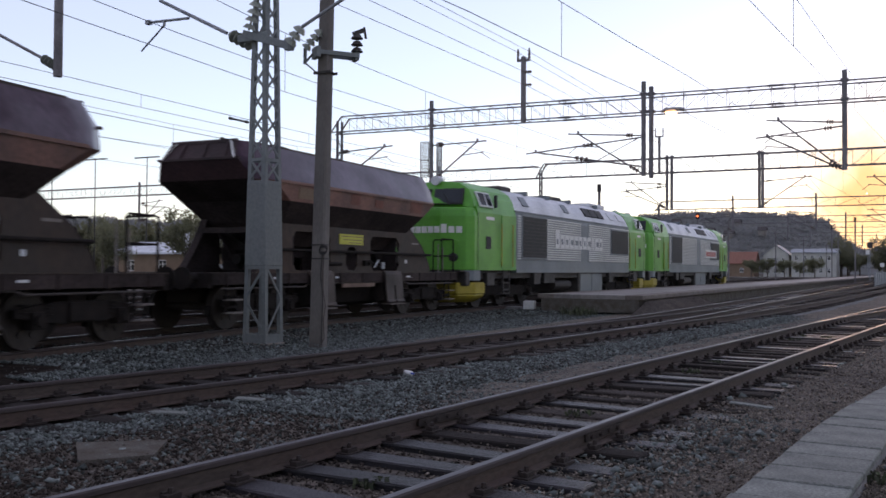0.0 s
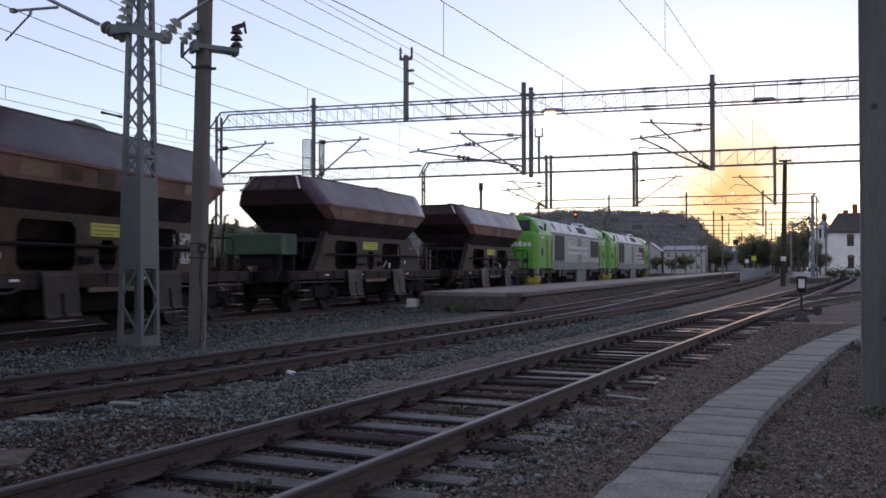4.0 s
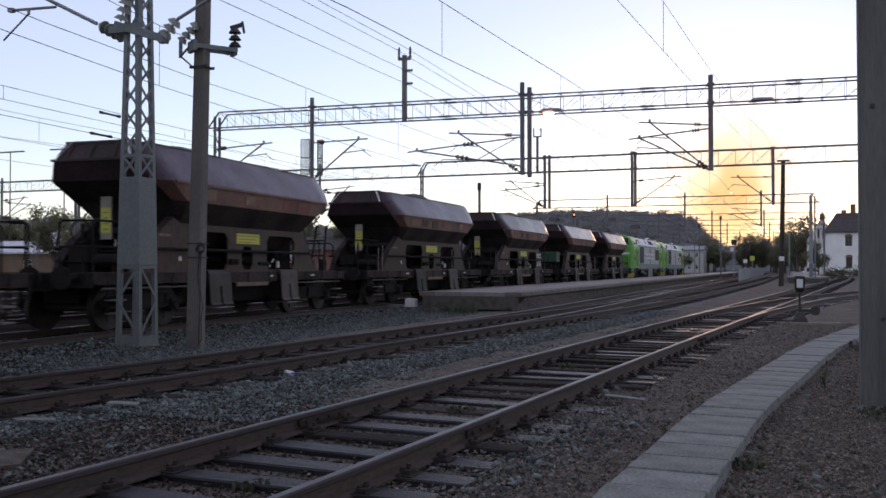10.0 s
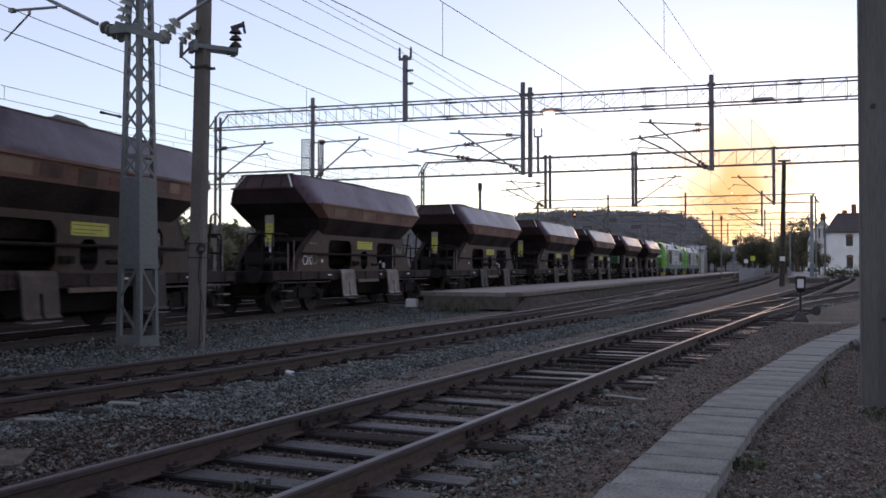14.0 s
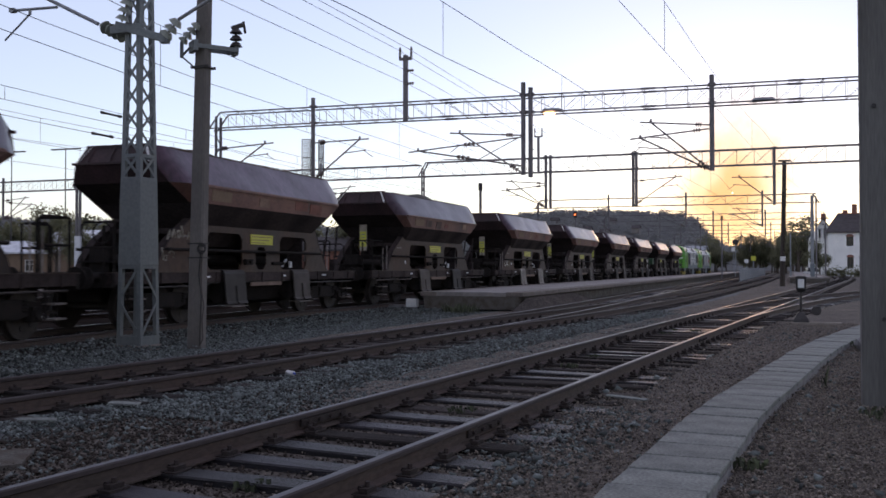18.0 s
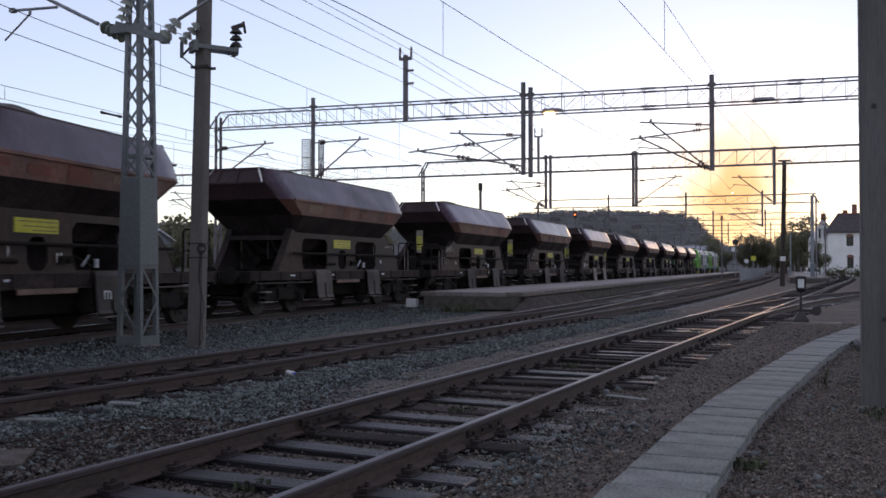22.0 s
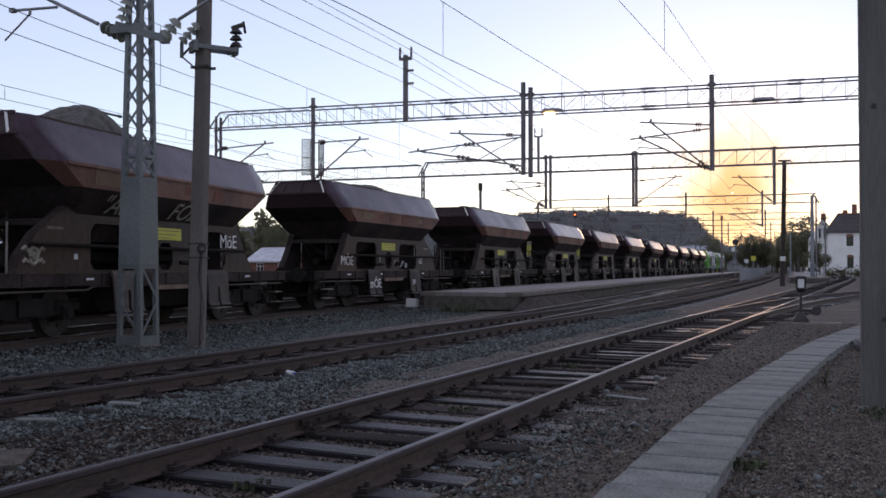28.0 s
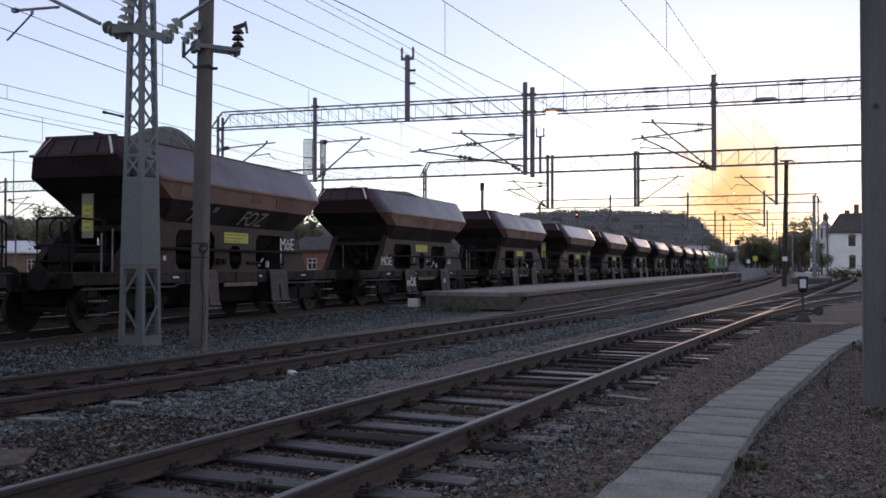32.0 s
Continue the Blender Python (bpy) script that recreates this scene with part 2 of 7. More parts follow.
def loft(bm, rings, cap=True, closed=True):
    vs = [[bm.verts.new(Vector(p)) for p in r] for r in rings]
    k = len(vs[0])
    for a, b in zip(vs, vs[1:]):
        for i in range(k if closed else k - 1):
            j = (i + 1) % k
            bm.faces.new((a[i], a[j], b[j], b[i]))
    if cap:
        bm.faces.new(vs[0][::-1])
        bm.faces.new(vs[-1])
    return bm


def prism(bm, pts, axis, a, b):
    """A polygon of (u, v) pushed along an axis from a to b. axis x: (y, z); y: (x, z); z: (x, y)."""
    put = {"x": lambda u, v, w: (w, u, v), "y": lambda u, v, w: (u, w, v), "z": lambda u, v, w: (u, v, w)}[axis]
    return loft(bm, [[put(u, v, a) for u, v in pts], [put(u, v, b) for u, v in pts]])


def rod(bm, p, q, r, seg=8, r2=None):
    p, q = Vector(p), Vector(q)
    d = (q - p).normalized()
    u = d.orthogonal().normalized()
    w = d.cross(u)
    r2 = r if r2 is None else r2
    ring = lambda c, s: [c + (u * math.cos(k * math.tau / seg) + w * math.sin(k * math.tau / seg)) * s for k in range(seg)]
    return loft(bm, [ring(p, r), ring(q, r2)])


def bar(bm, p, q, w, h=None):
    """A square-cut bar from p to q, w wide and h high."""
    p, q = Vector(p), Vector(q)
    d = (q - p)
    u = d.cross(Vector((0, 0, 1)))
    u = (u if u.length > 1e-5 else Vector((1, 0, 0))).normalized() * w / 2
    v = u.cross(d).normalized() * (h or w) / 2
    return loft(bm, [[c + u + v, c - u + v, c - u - v, c + u - v] for c in (p, q)])


def tube(bm, pts, r, seg=6):
    """One bent round bar through the points."""
    pts = [Vector(p) for p in pts]
    d = (pts[-1] - pts[0]).normalized()
    up = Vector((0, 0, 1)) if abs(d.z) < 0.9 else Vector((1, 0, 0))
    rings = []
    for i, p in enumerate(pts):
        t = (pts[min(i + 1, len(pts) - 1)] - pts[max(i - 1, 0)]).normalized()
        u = t.cross(up)
        u = u.normalized() if u.length > 1e-4 else t.orthogonal().normalized()
        w = t.cross(u)
        rings.append([p + (u * math.cos(k * math.tau / seg) + w * math.sin(k * math.tau / seg)) * r for k in range(seg)])
    return loft(bm, rings)


def mesh(bm, material, smooth=False, bevel=0.0):
    if bevel:
        bmesh.ops.remove_doubles(bm, verts=bm.verts, dist=1e-5)
        es = [e for e in bm.edges if len(e.link_faces) == 2 and e.calc_face_angle() > 0.6]
        bmesh.ops.bevel(bm, geom=es, offset=bevel, segments=1, affect="EDGES", clamp_overlap=True)
    bmesh.ops.recalc_face_normals(bm, faces=bm.faces)
    me = bpy.data.meshes.new("mesh")
    bm.to_mesh(me)
    bm.free()
    for mm in (material if isinstance(material, (list, tuple)) else [material]):
        me.materials.append(mm)
    if smooth:
        for p in me.polygons:
            p.use_smooth = True
    return me


def part(name, bm, material, parent, label="", smooth=False, bevel=0.0):
    ob = new(name, bm if isinstance(bm, bpy.types.Mesh) else mesh(bm, material, smooth, bevel))
    ob.parent = parent
    return tagged(ob, label)


def thing(name, m, label, category="", group="", kind=""):
    ob = new(name)
    ob.matrix_basis = m
    ob.empty_display_size = 0.2
    return tagged(ob, label, category, group, kind)


def solid(name, bm, material, label, category="", group="", kind="", m=None, smooth=False, bevel=0.0):
    ob = new(name, bm if isinstance(bm, bpy.types.Mesh) else mesh(bm, material, smooth, bevel))
    if m is not None:
        ob.matrix_basis = m
    return tagged(ob, label, category, group, kind)


def along(path, step):
    """Points every step metres on a path of (x, y), with their heading in degrees right of +Y."""
    pts = [Vector(p) for p in path]
    fine = []
    for i in range(len(pts) - 1):
        p0, p1, p2, p3 = pts[max(i - 1, 0)], pts[i], pts[i + 1], pts[min(i + 2, len(pts) - 1)]
        k = max(2, int((p2 - p1).length / 0.5))
        for j in range(k):
            t = j / k
            fine.append(0.5 * ((2 * p1) + (p2 - p0) * t + (2 * p0 - 5 * p1 + 4 * p2 - p3) * t * t + (3 * p1 - p0 - 3 * p2 + p3) * t ** 3))
    fine.append(pts[-1])
    out, gone, want = [], 0.0, 0.0
    for a, b in zip(fine, fine[1:]):
        d = b - a
        while want <= gone + d.length:
            c = a + d * ((want - gone) / d.length)
            out.append((c.x, c.y, math.degrees(math.atan2(d.x, d.y))))
            want += step
        gone += d.length
    return out


# ---- ground ----
def ground_sheet():
    bm = BM()
    xs = [-3000, -900, -300, -120, -60, -40] + [-30 + 1.0 * i for i in range(51)] + [30, 60, 120, 300, 900, 3000]
    ys = [-600, -150, -40, -12] + [-6 + 1.0 * i for i in range(47)] + [50, 70, 100, 150, 300, 700, 1500, 4000]
    grid = [[bm.verts.new((x, y, noise.noise(Vector((x * 0.35, y * 0.35, 0))) * 0.015 - 0.02 - 0.08 * max(0, 1 - max(0, abs(x + 10.9) - 1) / 0.8) if abs(x) < 28 and -5 < y < 45 else -0.02)) for x in xs] for y in ys]
    for a, b in zip(grid, grid[1:]):
        for i in range(len(xs) - 1):
            bm.faces.new((a[i], a[i + 1], b[i + 1], b[i]))
    solid("ground", bm, M["earth"], "brown gravelly earth between the railway tracks", "ground", kind="structure", smooth=True)


ground_sheet()

NEAR = [(-4.74, -12), (-3.76, 0), (-2.6, 14.5), (-1.09, 33), (1.9, 70), (5.6, 116), (6.6, 140), (5.6, 170), (2, 215)]
BRANCH = [(-2.15, 20), (-1.72, 25), (-0.85, 32), (0.9, 42), (4.2, 55), (9.5, 70), (20, 92)]
MIDDLE = [(-10.1, -12), (-8.35, 3), (-7.72, 7.5), (-7.28, 11), (-6.72, 18.5), (-6.0, 25), (-5.0, 39), (-4.2, 60), (-3.2, 100), (-2.4, 180), (-2.4, 260)]
LOOP = [(-6.95, 15.5), (-6.72, 18.5), (-6.53, 24), (-6.47, 31), (-6.6, 64), (-6.6, 150), (-6.6, 260)]


def main_x(y):
    """The main track: straight beside the platform, swinging towards the other tracks near the mast."""
    bend = min(max(18.5 - y, 0.0), 16.0)
    bend = 0.050 * (bend - 1.0 if bend > 2.0 else bend * bend / 4)
    if y >= 30:
        return -14.05
    if y >= 4:
        return -14.05 + 0.0021 * (30 - y) ** 2 + bend
    d = min(4 - y, 14.0)
    return -14.05 + 0.0021 * 26 * 26 + 0.0021 * 52 * (d - d * d / 28) + bend


MAIN = [(main_x(y), y) for y in (-150, -100, -60, -40, -25, -12, -8, -4, 0, 4, 8, 12, 16, 20, 24, 28, 32, 60, 120, 290)]
FAR = [(-17.6, -30), (-18.3, 10), (-18.6, 40), (-18.6, 120), (-18.6, 290)]


def strip(name, path, half, z, material, label, skirt=0.5):
    bm = BM()
    rings = []
    for i, (x, y, h) in enumerate(along(path, 1.6)):
        c, s = math.cos(radians(h)), math.sin(radians(h))
        n = noise.noise(Vector((x * 0.4, y * 0.4, half))) * 0.35
        n2 = noise.noise(Vector((x * 0.4, y * 0.4, half + 9))) * 0.35
        rings.append([(x + u * c, y - u * s, zz) for u, zz in ((-half - skirt + n, min(-0.05, z - 0.05)), (-half + n, z), (half + n2, z), (half + skirt + n2, min(-0.05, z - 0.05)))])
    loft(bm, rings, cap=False, closed=False)
    return solid(name, bm, material, label, "ballast", kind="structure", smooth=True)


strip("ballast_middle", MIDDLE[:-3], 1.6, -0.012, M["bed"], "grey crushed-stone ballast under the middle tracks")
strip("ballast_loop", LOOP, 1.6, -0.006, M["oldbed"], "dark ballast under the loop track")
# the shade below the train is put into this ballast's colour
strip("ballast_main", MAIN, 1.9, 0.04, M["oldbed"], "ballast under the train's track, darkened as by the train's shade")
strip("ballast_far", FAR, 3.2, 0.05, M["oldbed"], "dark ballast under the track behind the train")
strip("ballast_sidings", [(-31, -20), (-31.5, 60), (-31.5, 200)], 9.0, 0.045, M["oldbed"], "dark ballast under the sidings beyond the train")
# dark strip painted for the shade between the middle rails
strip("track_bed_middle", MIDDLE[:-3], 0.85, -0.004, M["oldbed"], "dark bed between the middle rails, shade painted in", skirt=0.15)
strip("ballast_mast", [(-11.2, -5), (-10.6, 10), (-10.0, 22), (-9.6, 28)], 1.3, -0.07, M["bed"], "grey stones round the mast and pole")


def shoulder(name, u0, u1, y0, y1, z, amp, label, surface="earth"):
    """Gravel heaped unevenly along the near track between the offsets u0 and u1, burying the sleepers in part."""
    bm = BM()
    k = max(3, int((u1 - u0) / 0.12))
    grid = []
    for x, y, h in along(NEAR, 0.2):
        if y0 < y < y1:
            c, s = math.cos(radians(h)), math.sin(radians(h))
            row = []
            for i in range(k + 1):
                u = u0 + (u1 - u0) * i / k
                p = (x + u * c, y - u * s)
                n = noise.noise(Vector((p[0] * 1.3, p[1] * 1.3, 4))) + 0.6 * noise.noise(Vector((p[0] * 4, p[1] * 4, 9)))
                edge = min(1, (y - y0) / 2, (y1 - y) / 2, (u1 - u) / 0.4 if u1 > 1 else 1)
                row.append(bm.verts.new((*p, z * edge - 0.03 * (1 - edge) + n * amp)))
            grid.append(row)
    for a, b in zip(grid, grid[1:]):
        for i in range(k):
            bm.faces.new((a[i], a[i + 1], b[i + 1], b[i]))
    solid(name, bm, M[surface], label, "gravel", kind="structure", smooth=True)


shoulder("gravel_shoulder", 0.84, 2.3, 7.6, 40, -0.008, 0.026, "brown gravel burying the sleeper ends beside the near track")
shoulder("gravel_fill", -0.66, 0.66, 8.5, 40, -0.026, 0.018, "dark dirty gravel between the rails of the near track", "trackbed")
shoulder("gravel_shoulder_far", -2.0, -0.84, 7.6, 40, 0.012, 0.022, "brown gravel along the far side of the near track")

# ---- tracks ----
RAIL = [(-0.07, 0), (-0.07, 0.012), (-0.012, 0.03), (-0.01, 0.11), (-0.036, 0.123), (-0.036, 0.150), (-0.027, 0.160),
        (-0.004, 0.1606), (0.027, 0.160), (0.036, 0.150), (0.036, 0.123), (0.01, 0.11), (0.012, 0.03), (0.07, 0.012), (0.07, 0)]


def rail_mesh(path, off, top):
    bm = BM()
    pts = along(path, 1.0)
    rings = []
    for x, y, h in pts:
        c, s = math.cos(radians(h)), math.sin(radians(h))
        rings.append([(x + (off + u) * c, y - (off + u) * s, RZ - 0.160 + z) for u, z in RAIL])
    loft(bm, rings)
    bmesh.ops.recalc_face_normals(bm, faces=bm.faces)
    for f in bm.faces:
        if f.normal.z > 0.45 and f.calc_center_median().z > RZ - 0.012:
            f.material_index = 1
    k = len(RAIL)
    bm.faces.ensure_lookup_table()
    for i, f in enumerate(bm.faces):                    # the running band lies to one side of the head
        if i < k * (len(rings) - 1) and i % k in (8, 9):
            f.material_index = 2
    return mesh(bm, [M["rail"], top, M["railtop_dull"]])


sleeper_bm = box(BM(), -1.28, 1.28, -0.12, 0.12, -0.10, 0.0)
for v in sleeper_bm.verts:
    v.co += Vector((noise.random() * 0.03, noise.random() * 0.01, 0))
sleeper_mesh = mesh(sleeper_bm, M["sleeper"], bevel=0.012)
oily_mesh = sleeper_mesh.copy()
oily_mesh.materials[0] = M["oilwood"]
chair_bm = BM()
box(chair_bm, -0.17, 0.17, -0.09, 0.09, 0, 0.018)
for sx in (-1, 1):
    box(chair_bm, sx * 0.115 - 0.03, sx * 0.115 + 0.03, -0.06, 0.06, 0.018, 0.05)
    rod(chair_bm, (sx * 0.115, 0, 0.05), (sx * 0.115, 0, 0.085), 0.018, 6)
    rod(chair_bm, (sx * 0.085, -0.045, 0.045), (sx * 0.085, 0.045, 0.045), 0.02, 5)
chair_mesh = mesh(chair_bm, M["chair"])


def railway(name, path, label, top, spacing=0.58, y_near=-6, y_far=60, chairs=30, jitter=0.02, split=True, wood=(sleeper_mesh,)):
    t = thing(name, pose(0, 0, 0), label, "railway track", kind="structure")
    for off in (-0.7525, 0.7525):
        part("rail", rail_mesh(path, off, top), None, t)
    rng = random.Random(len(label))
    rest = BM()
    for x, y, h in along(path, spacing):
        m = pose(x + rng.uniform(-jitter, jitter) * 2, y + rng.uniform(-jitter, jitter), 0.027 + rng.uniform(-0.022, 0.008), rng.uniform(-2.2, 2.2), rng.uniform(-0.5, 0.5), -h + rng.uniform(-1.2, 1.2))
        if split and y_near < y < y_far:
            part("sleeper", rng.choice(wood), None, t).matrix_basis = m
            if y < chairs:
                c, s = math.cos(radians(h)), math.sin(radians(h))
                for off in (-0.7525, 0.7525):
                    part("rail_chair", chair_mesh, None, t).matrix_basis = pose(x + off * c, y - off * s, 0.022, 0, 0, -h)
        elif y < 150:
            box(rest, -1.28, 1.28, -0.12, 0.12, -0.1, 0, m)
    if rest.verts:
        tagged(part("sleepers_beyond", rest, M["oilwood"], t), kind="stuff")
    else:
        rest.free()
    return t


railway("track_near", NEAR, "rusty railway track on worn wooden sleepers with shiny rail heads", M["railtop"], y_near=2, y_far=48, chairs=32, wood=(sleeper_mesh, oily_mesh, oily_mesh))
railway("track_branch", BRANCH, "siding turning off the near track at a switch", M["railtop"], y_near=34, y_far=60, chairs=0)
railway("track_middle", MIDDLE, "brown rusty railway track in grey ballast", M["railtop_dull"], y_near=3, y_far=45, chairs=26, wood=(oily_mesh,))
railway("track_loop", LOOP, "loop track branching off beside the platform", M["railtop"], y_near=27, y_far=60, chairs=0)
railway("track_main", MAIN, "main railway track on which the train runs", M["railtop"], y_near=8, y_far=60, chairs=0)
railway("track_far", FAR, "railway track behind the train", M["railtop"], y_near=10, y_far=40, chairs=0)

for x in (-24.5, -29.5):
    railway("track_siding", [(x, -20), (x, 60), (x - 1, 200)], "siding beyond the train in dark ballast", M["railtop"], split=False)

for y in (7.4, 17.9):                                   # rail joints of the near track
    for off in (-0.7525, 0.7525):
        h = math.degrees(math.atan(0.081))
        x = -3.43 + 0.081 * (y - 4.1) + off * math.cos(radians(h))
        bm = BM()
        for s in (-1, 1):
            box(bm, min(s * 0.012, s * 0.032), max(s * 0.012, s * 0.032), -0.36, 0.36, -0.105, -0.045)
            for k in range(4):
                rod(bm, (s * 0.032, -0.27 + k * 0.18, -0.075), (s * 0.055, -0.27 + k * 0.18, -0.075), 0.018, 6)
        jb = part("joint_bar", bm, M["chair"], bpy.data.objects["track_near"], "rusty bolted rail joint")
        jb.matrix_basis = pose(x, y, RZ, 0, 0, -h)


# ---- platforms ----
edge_slab_mesh = mesh(box(BM(), -0.3, 0.3, -0.495, 0.495, -0.14, 0), M["kerb"], bevel=0.01)


def platform(name, x0, x1, y0, y1, z, label, ramp=3.0):
    t = thing(name, pose(0, 0, 0), label, "platform", kind="structure")
    bm = BM()
    prism(bm, [(y0, 0.02), (y0, z - 0.14), (y1, z - 0.14), (y1, -0.05)], "x", x0 + 0.1, x1 - 0.1)
    # dirt colour, with the shade on the front and end put in
    part("platform_body", bm, M["dirtyslab"], t, "dirty concrete front wall, darkened as in shade")
    bm = box(BM(), x0 + 0.55, x1 - 0.55, y0 + 0.02, y1, z - 0.14, z - 0.006)
    part("platform_surface", bm, M["asphalt"], t, "dark asphalt surface")
    for i in range(int(min(y1 - y0, 110))):
        for x in (x0 + 0.26, x1 - 0.26):
            part("edge_slab", edge_slab_mesh, None, t).matrix_basis = pose(x, y0 + 0.5 + i, z)
    part("edge_beyond", box(BM(), x0 - 0.04, x0 + 0.55, y0 + 111, y1, z - 0.14, z), M["kerb"], t)
    part("edge_beyond", box(BM(), x1 - 0.55, x1 + 0.04, y0 + 111, y1, z - 0.14, z), M["kerb"], t)
    return t


platform("platform_island", -12.0, -8.4, 30.0, 270, 0.6, "long low concrete platform with an asphalt top beside the train")
platform("platform_right", -0.2, 3.4, 92, 230, 0.55, "concrete platform further down the line")


bm = BM()
rings = []
for i in range(19):
    y = 28.4 + i * 0.7
    k = min(1, i / 3, (18 - i) / 5)
    n = noise.noise(Vector((0, y * 0.9, 3))) * 0.12
    rings.append([(-8.36, y, 0.46 * k - 0.04), (-8.2 + n, y, 0.40 * k - 0.04 + n * 0.3), (-7.85 + n, y, 0.14 * k - 0.04), (-7.6 + n, y, -0.06)])
loft(bm, rings, cap=False, closed=False)
solid("earth_bank", bm, M["trackbed"], "low bank of earth and gravel against the platform end", "earth bank", kind="structure", smooth=True)


# ---- cable duct of concrete slabs ----
DUCT = [(-0.92, 2.0), (-0.80, 4.2), (-0.77, 5.6), (-0.68, 7.0), (-0.53, 9.2), (-0.18, 12.1), (0.40, 16.6), (1.05, 20.2), (2.0, 24.5), (3.4, 29.5)]
duct = thing("cable_duct", pose(0, 0, 0), "curving line of pale concrete cable-duct slabs", "cable duct", kind="structure")
slab_mesh = mesh(box(BM(), -0.30, 0.30, -0.237, 0.237, -0.05, 0.0), M["slab"], bevel=0.008)
kerb_mesh = mesh(box(BM(), -0.29, 0.29, -0.25, 0.25, -0.10, 0.05), M["concrete"])
rng = random.Random(4)
for x, y, h in along(DUCT, 0.5):
    part("duct_trough", kerb_mesh, None, duct).matrix_basis = pose(x, y, 0.0, 0, 0, -h)
    part("slab", slab_mesh, None, duct).matrix_basis = pose(x + rng.uniform(-0.008, 0.008), y, 0.105 + rng.uniform(-0.006, 0.006), rng.uniform(-0.5, 0.5), rng.uniform(-0.8, 0.8), -h + rng.uniform(-0.7, 0.7))


# ---- lattice mast with cantilever, concrete pole ----
def insulator(bm, p, q, n=5, r=0.075):
    """A string of discs on a rod from p to q."""
    p, q = Vector(p), Vector(q)
    rod(bm, p, q, 0.02, 6)
    for i in range(n):
        c = p.lerp(q, (i + 0.5) / n)
        d = (q - p).normalized() * ((q - p).length / n * 0.3)
        rod(bm, c - d, c + d, r, 10, r * 0.55)
    return bm


def lattice_mast():
    t = thing("lattice_mast", pose(-11.115, 13.95, 0.0), "grey steel lattice catenary mast with a boxed-in middle", "mast")
    w, d, htop = 0.262, 0.262, 9.2
    sw = lambda z: w * (1 - 0.66 * z / htop)
    sd = lambda z: d * (1 - 0.34 * z / htop)
    part("footing", box(BM(), -w - 0.04, w + 0.04, -d - 0.04, d + 0.04, -0.2, 0.04), M["kerb"], t, bevel=0.02)
    for z in (0.04, 1.41, 3.42):
        for sx in (-1, 1):
            part("base_plate", box(BM(), *sorted((sx * (sw(z) - 0.008), sx * (sw(z) + 0.008))), -sd(z), sd(z), z, z + (0.16 if z < 1 else 0.06)), M["paint"], t)
            part("base_plate", box(BM(), -sw(z) + 0.01, sw(z) - 0.01, *sorted((sx * (sd(z) - 0.008), sx * (sd(z) + 0.008))), z, z + (0.16 if z < 1 else 0.06)), M["paint"], t)
    for sx in (-1, 1):
        for sy in (-1, 1):
            bm = BM()
            loft(bm, [[(sx * (sw(z) + a), sy * (sd(z) + b), z) for a, b in ((-0.075, -0.075), (0.004, -0.075), (0.004, 0.004), (-0.075, 0.004))] for z in (0.02, htop)])
            part("corner_post", bm, M["paint"], t)
    def lacing(z0, z1, step, cross, faces=(0, 1, 2, 3)):
        bm = BM()
        z, k = z0, 0
        while z < z1 - 0.01:
            a, b = z, min(z + step, z1)
            for f in faces:
                sgn = 1 if k % 2 else -1
                for sg in ((sgn, -sgn) if cross else (sgn,)):
                    if f < 2:
                        y = 0.985 * (1 if f else -1)
                        bar(bm, (-sw(a) * sg * 0.93, y * sd(a), a), (sw(b) * sg * 0.93, y * sd(b), b), 0.012, 0.046)
                    else:
                        x = 0.985 * (1 if f == 3 else -1)
                        bar(bm, (x * sw(a), sd(a) * sg * 0.93, a), (x * sw(b), -sd(b) * sg * 0.93, b), 0.012, 0.046)
            z, k = b, k + 1
        return bm
    tagged(part("lower_lacing", lacing(0.2, 1.48, 0.64, False, (0, 3)), M["paint"], t), kind="stuff")
    tagged(part("upper_lacing", lacing(3.06, htop, 0.42, True, (0, 3)), M["paint"], t), kind="stuff")
    bm = BM()
    loft(bm, [[(x * (sw(z) + 0.012), y * (sd(z) + 0.012), z) for x, y in ((-1, -1), (1, -1), (1, 1), (-1, 1))] for z in (1.47, 3.06)])
    part("box_casing", bm, M["paint"], t, "plain grey sheet-metal casing", bevel=0.01)
    return t


mast = lattice_mast()

pole = thing("concrete_pole", pose(-10.22, 14.55, 0), "tall tapered grey-brown concrete pole with cables tied to it", "pole")
bm = BM()
loft(bm, [[(x * r - 0.065 + z * 0.0216, y * q, z) for x, y in ((-1, -0.7), (-0.8, -1), (0.8, -1), (1, -0.7), (1, 0.7), (0.8, 1), (-0.8, 1), (-1, 0.7))] for z, r, q in ((-0.25, 0.155, 0.105), (9.5, 0.105, 0.095))])
part("shaft", bm, M["pole"], pole)
for z in (1.60, 1.86):
    part("cable_strap", loft(BM(), [[(x * 0.158 - 0.027, y * 0.112, zz) for x, y in ((-1, -1), (1, -1), (1, 1), (-1, 1))] for zz in (z, z + 0.025)]), M["dark"], pole)
bm = BM()
for k in range(3):
    tube(bm, [(0.12 + 0.09 * math.cos(a), -0.13 + 0.01 * k, 1.76 + 0.07 * math.sin(a) + 0.02 * k) for a in [i * math.tau / 9 + k for i in range(10)]], 0.012, 5)
part("cable_coil", bm, M["dark"], pole, "small coil of cable tied to the pole")
part("cable", tube(BM(), [(0.10, -0.12, 1.7), (0.07, -0.13, 1.3), (0.12, -0.12, 0.9), (0.10, -0.12, 0.4), (0.09, -0.12, 0.0)], 0.011), M["dark"], pole, "thin dark cable hanging down")
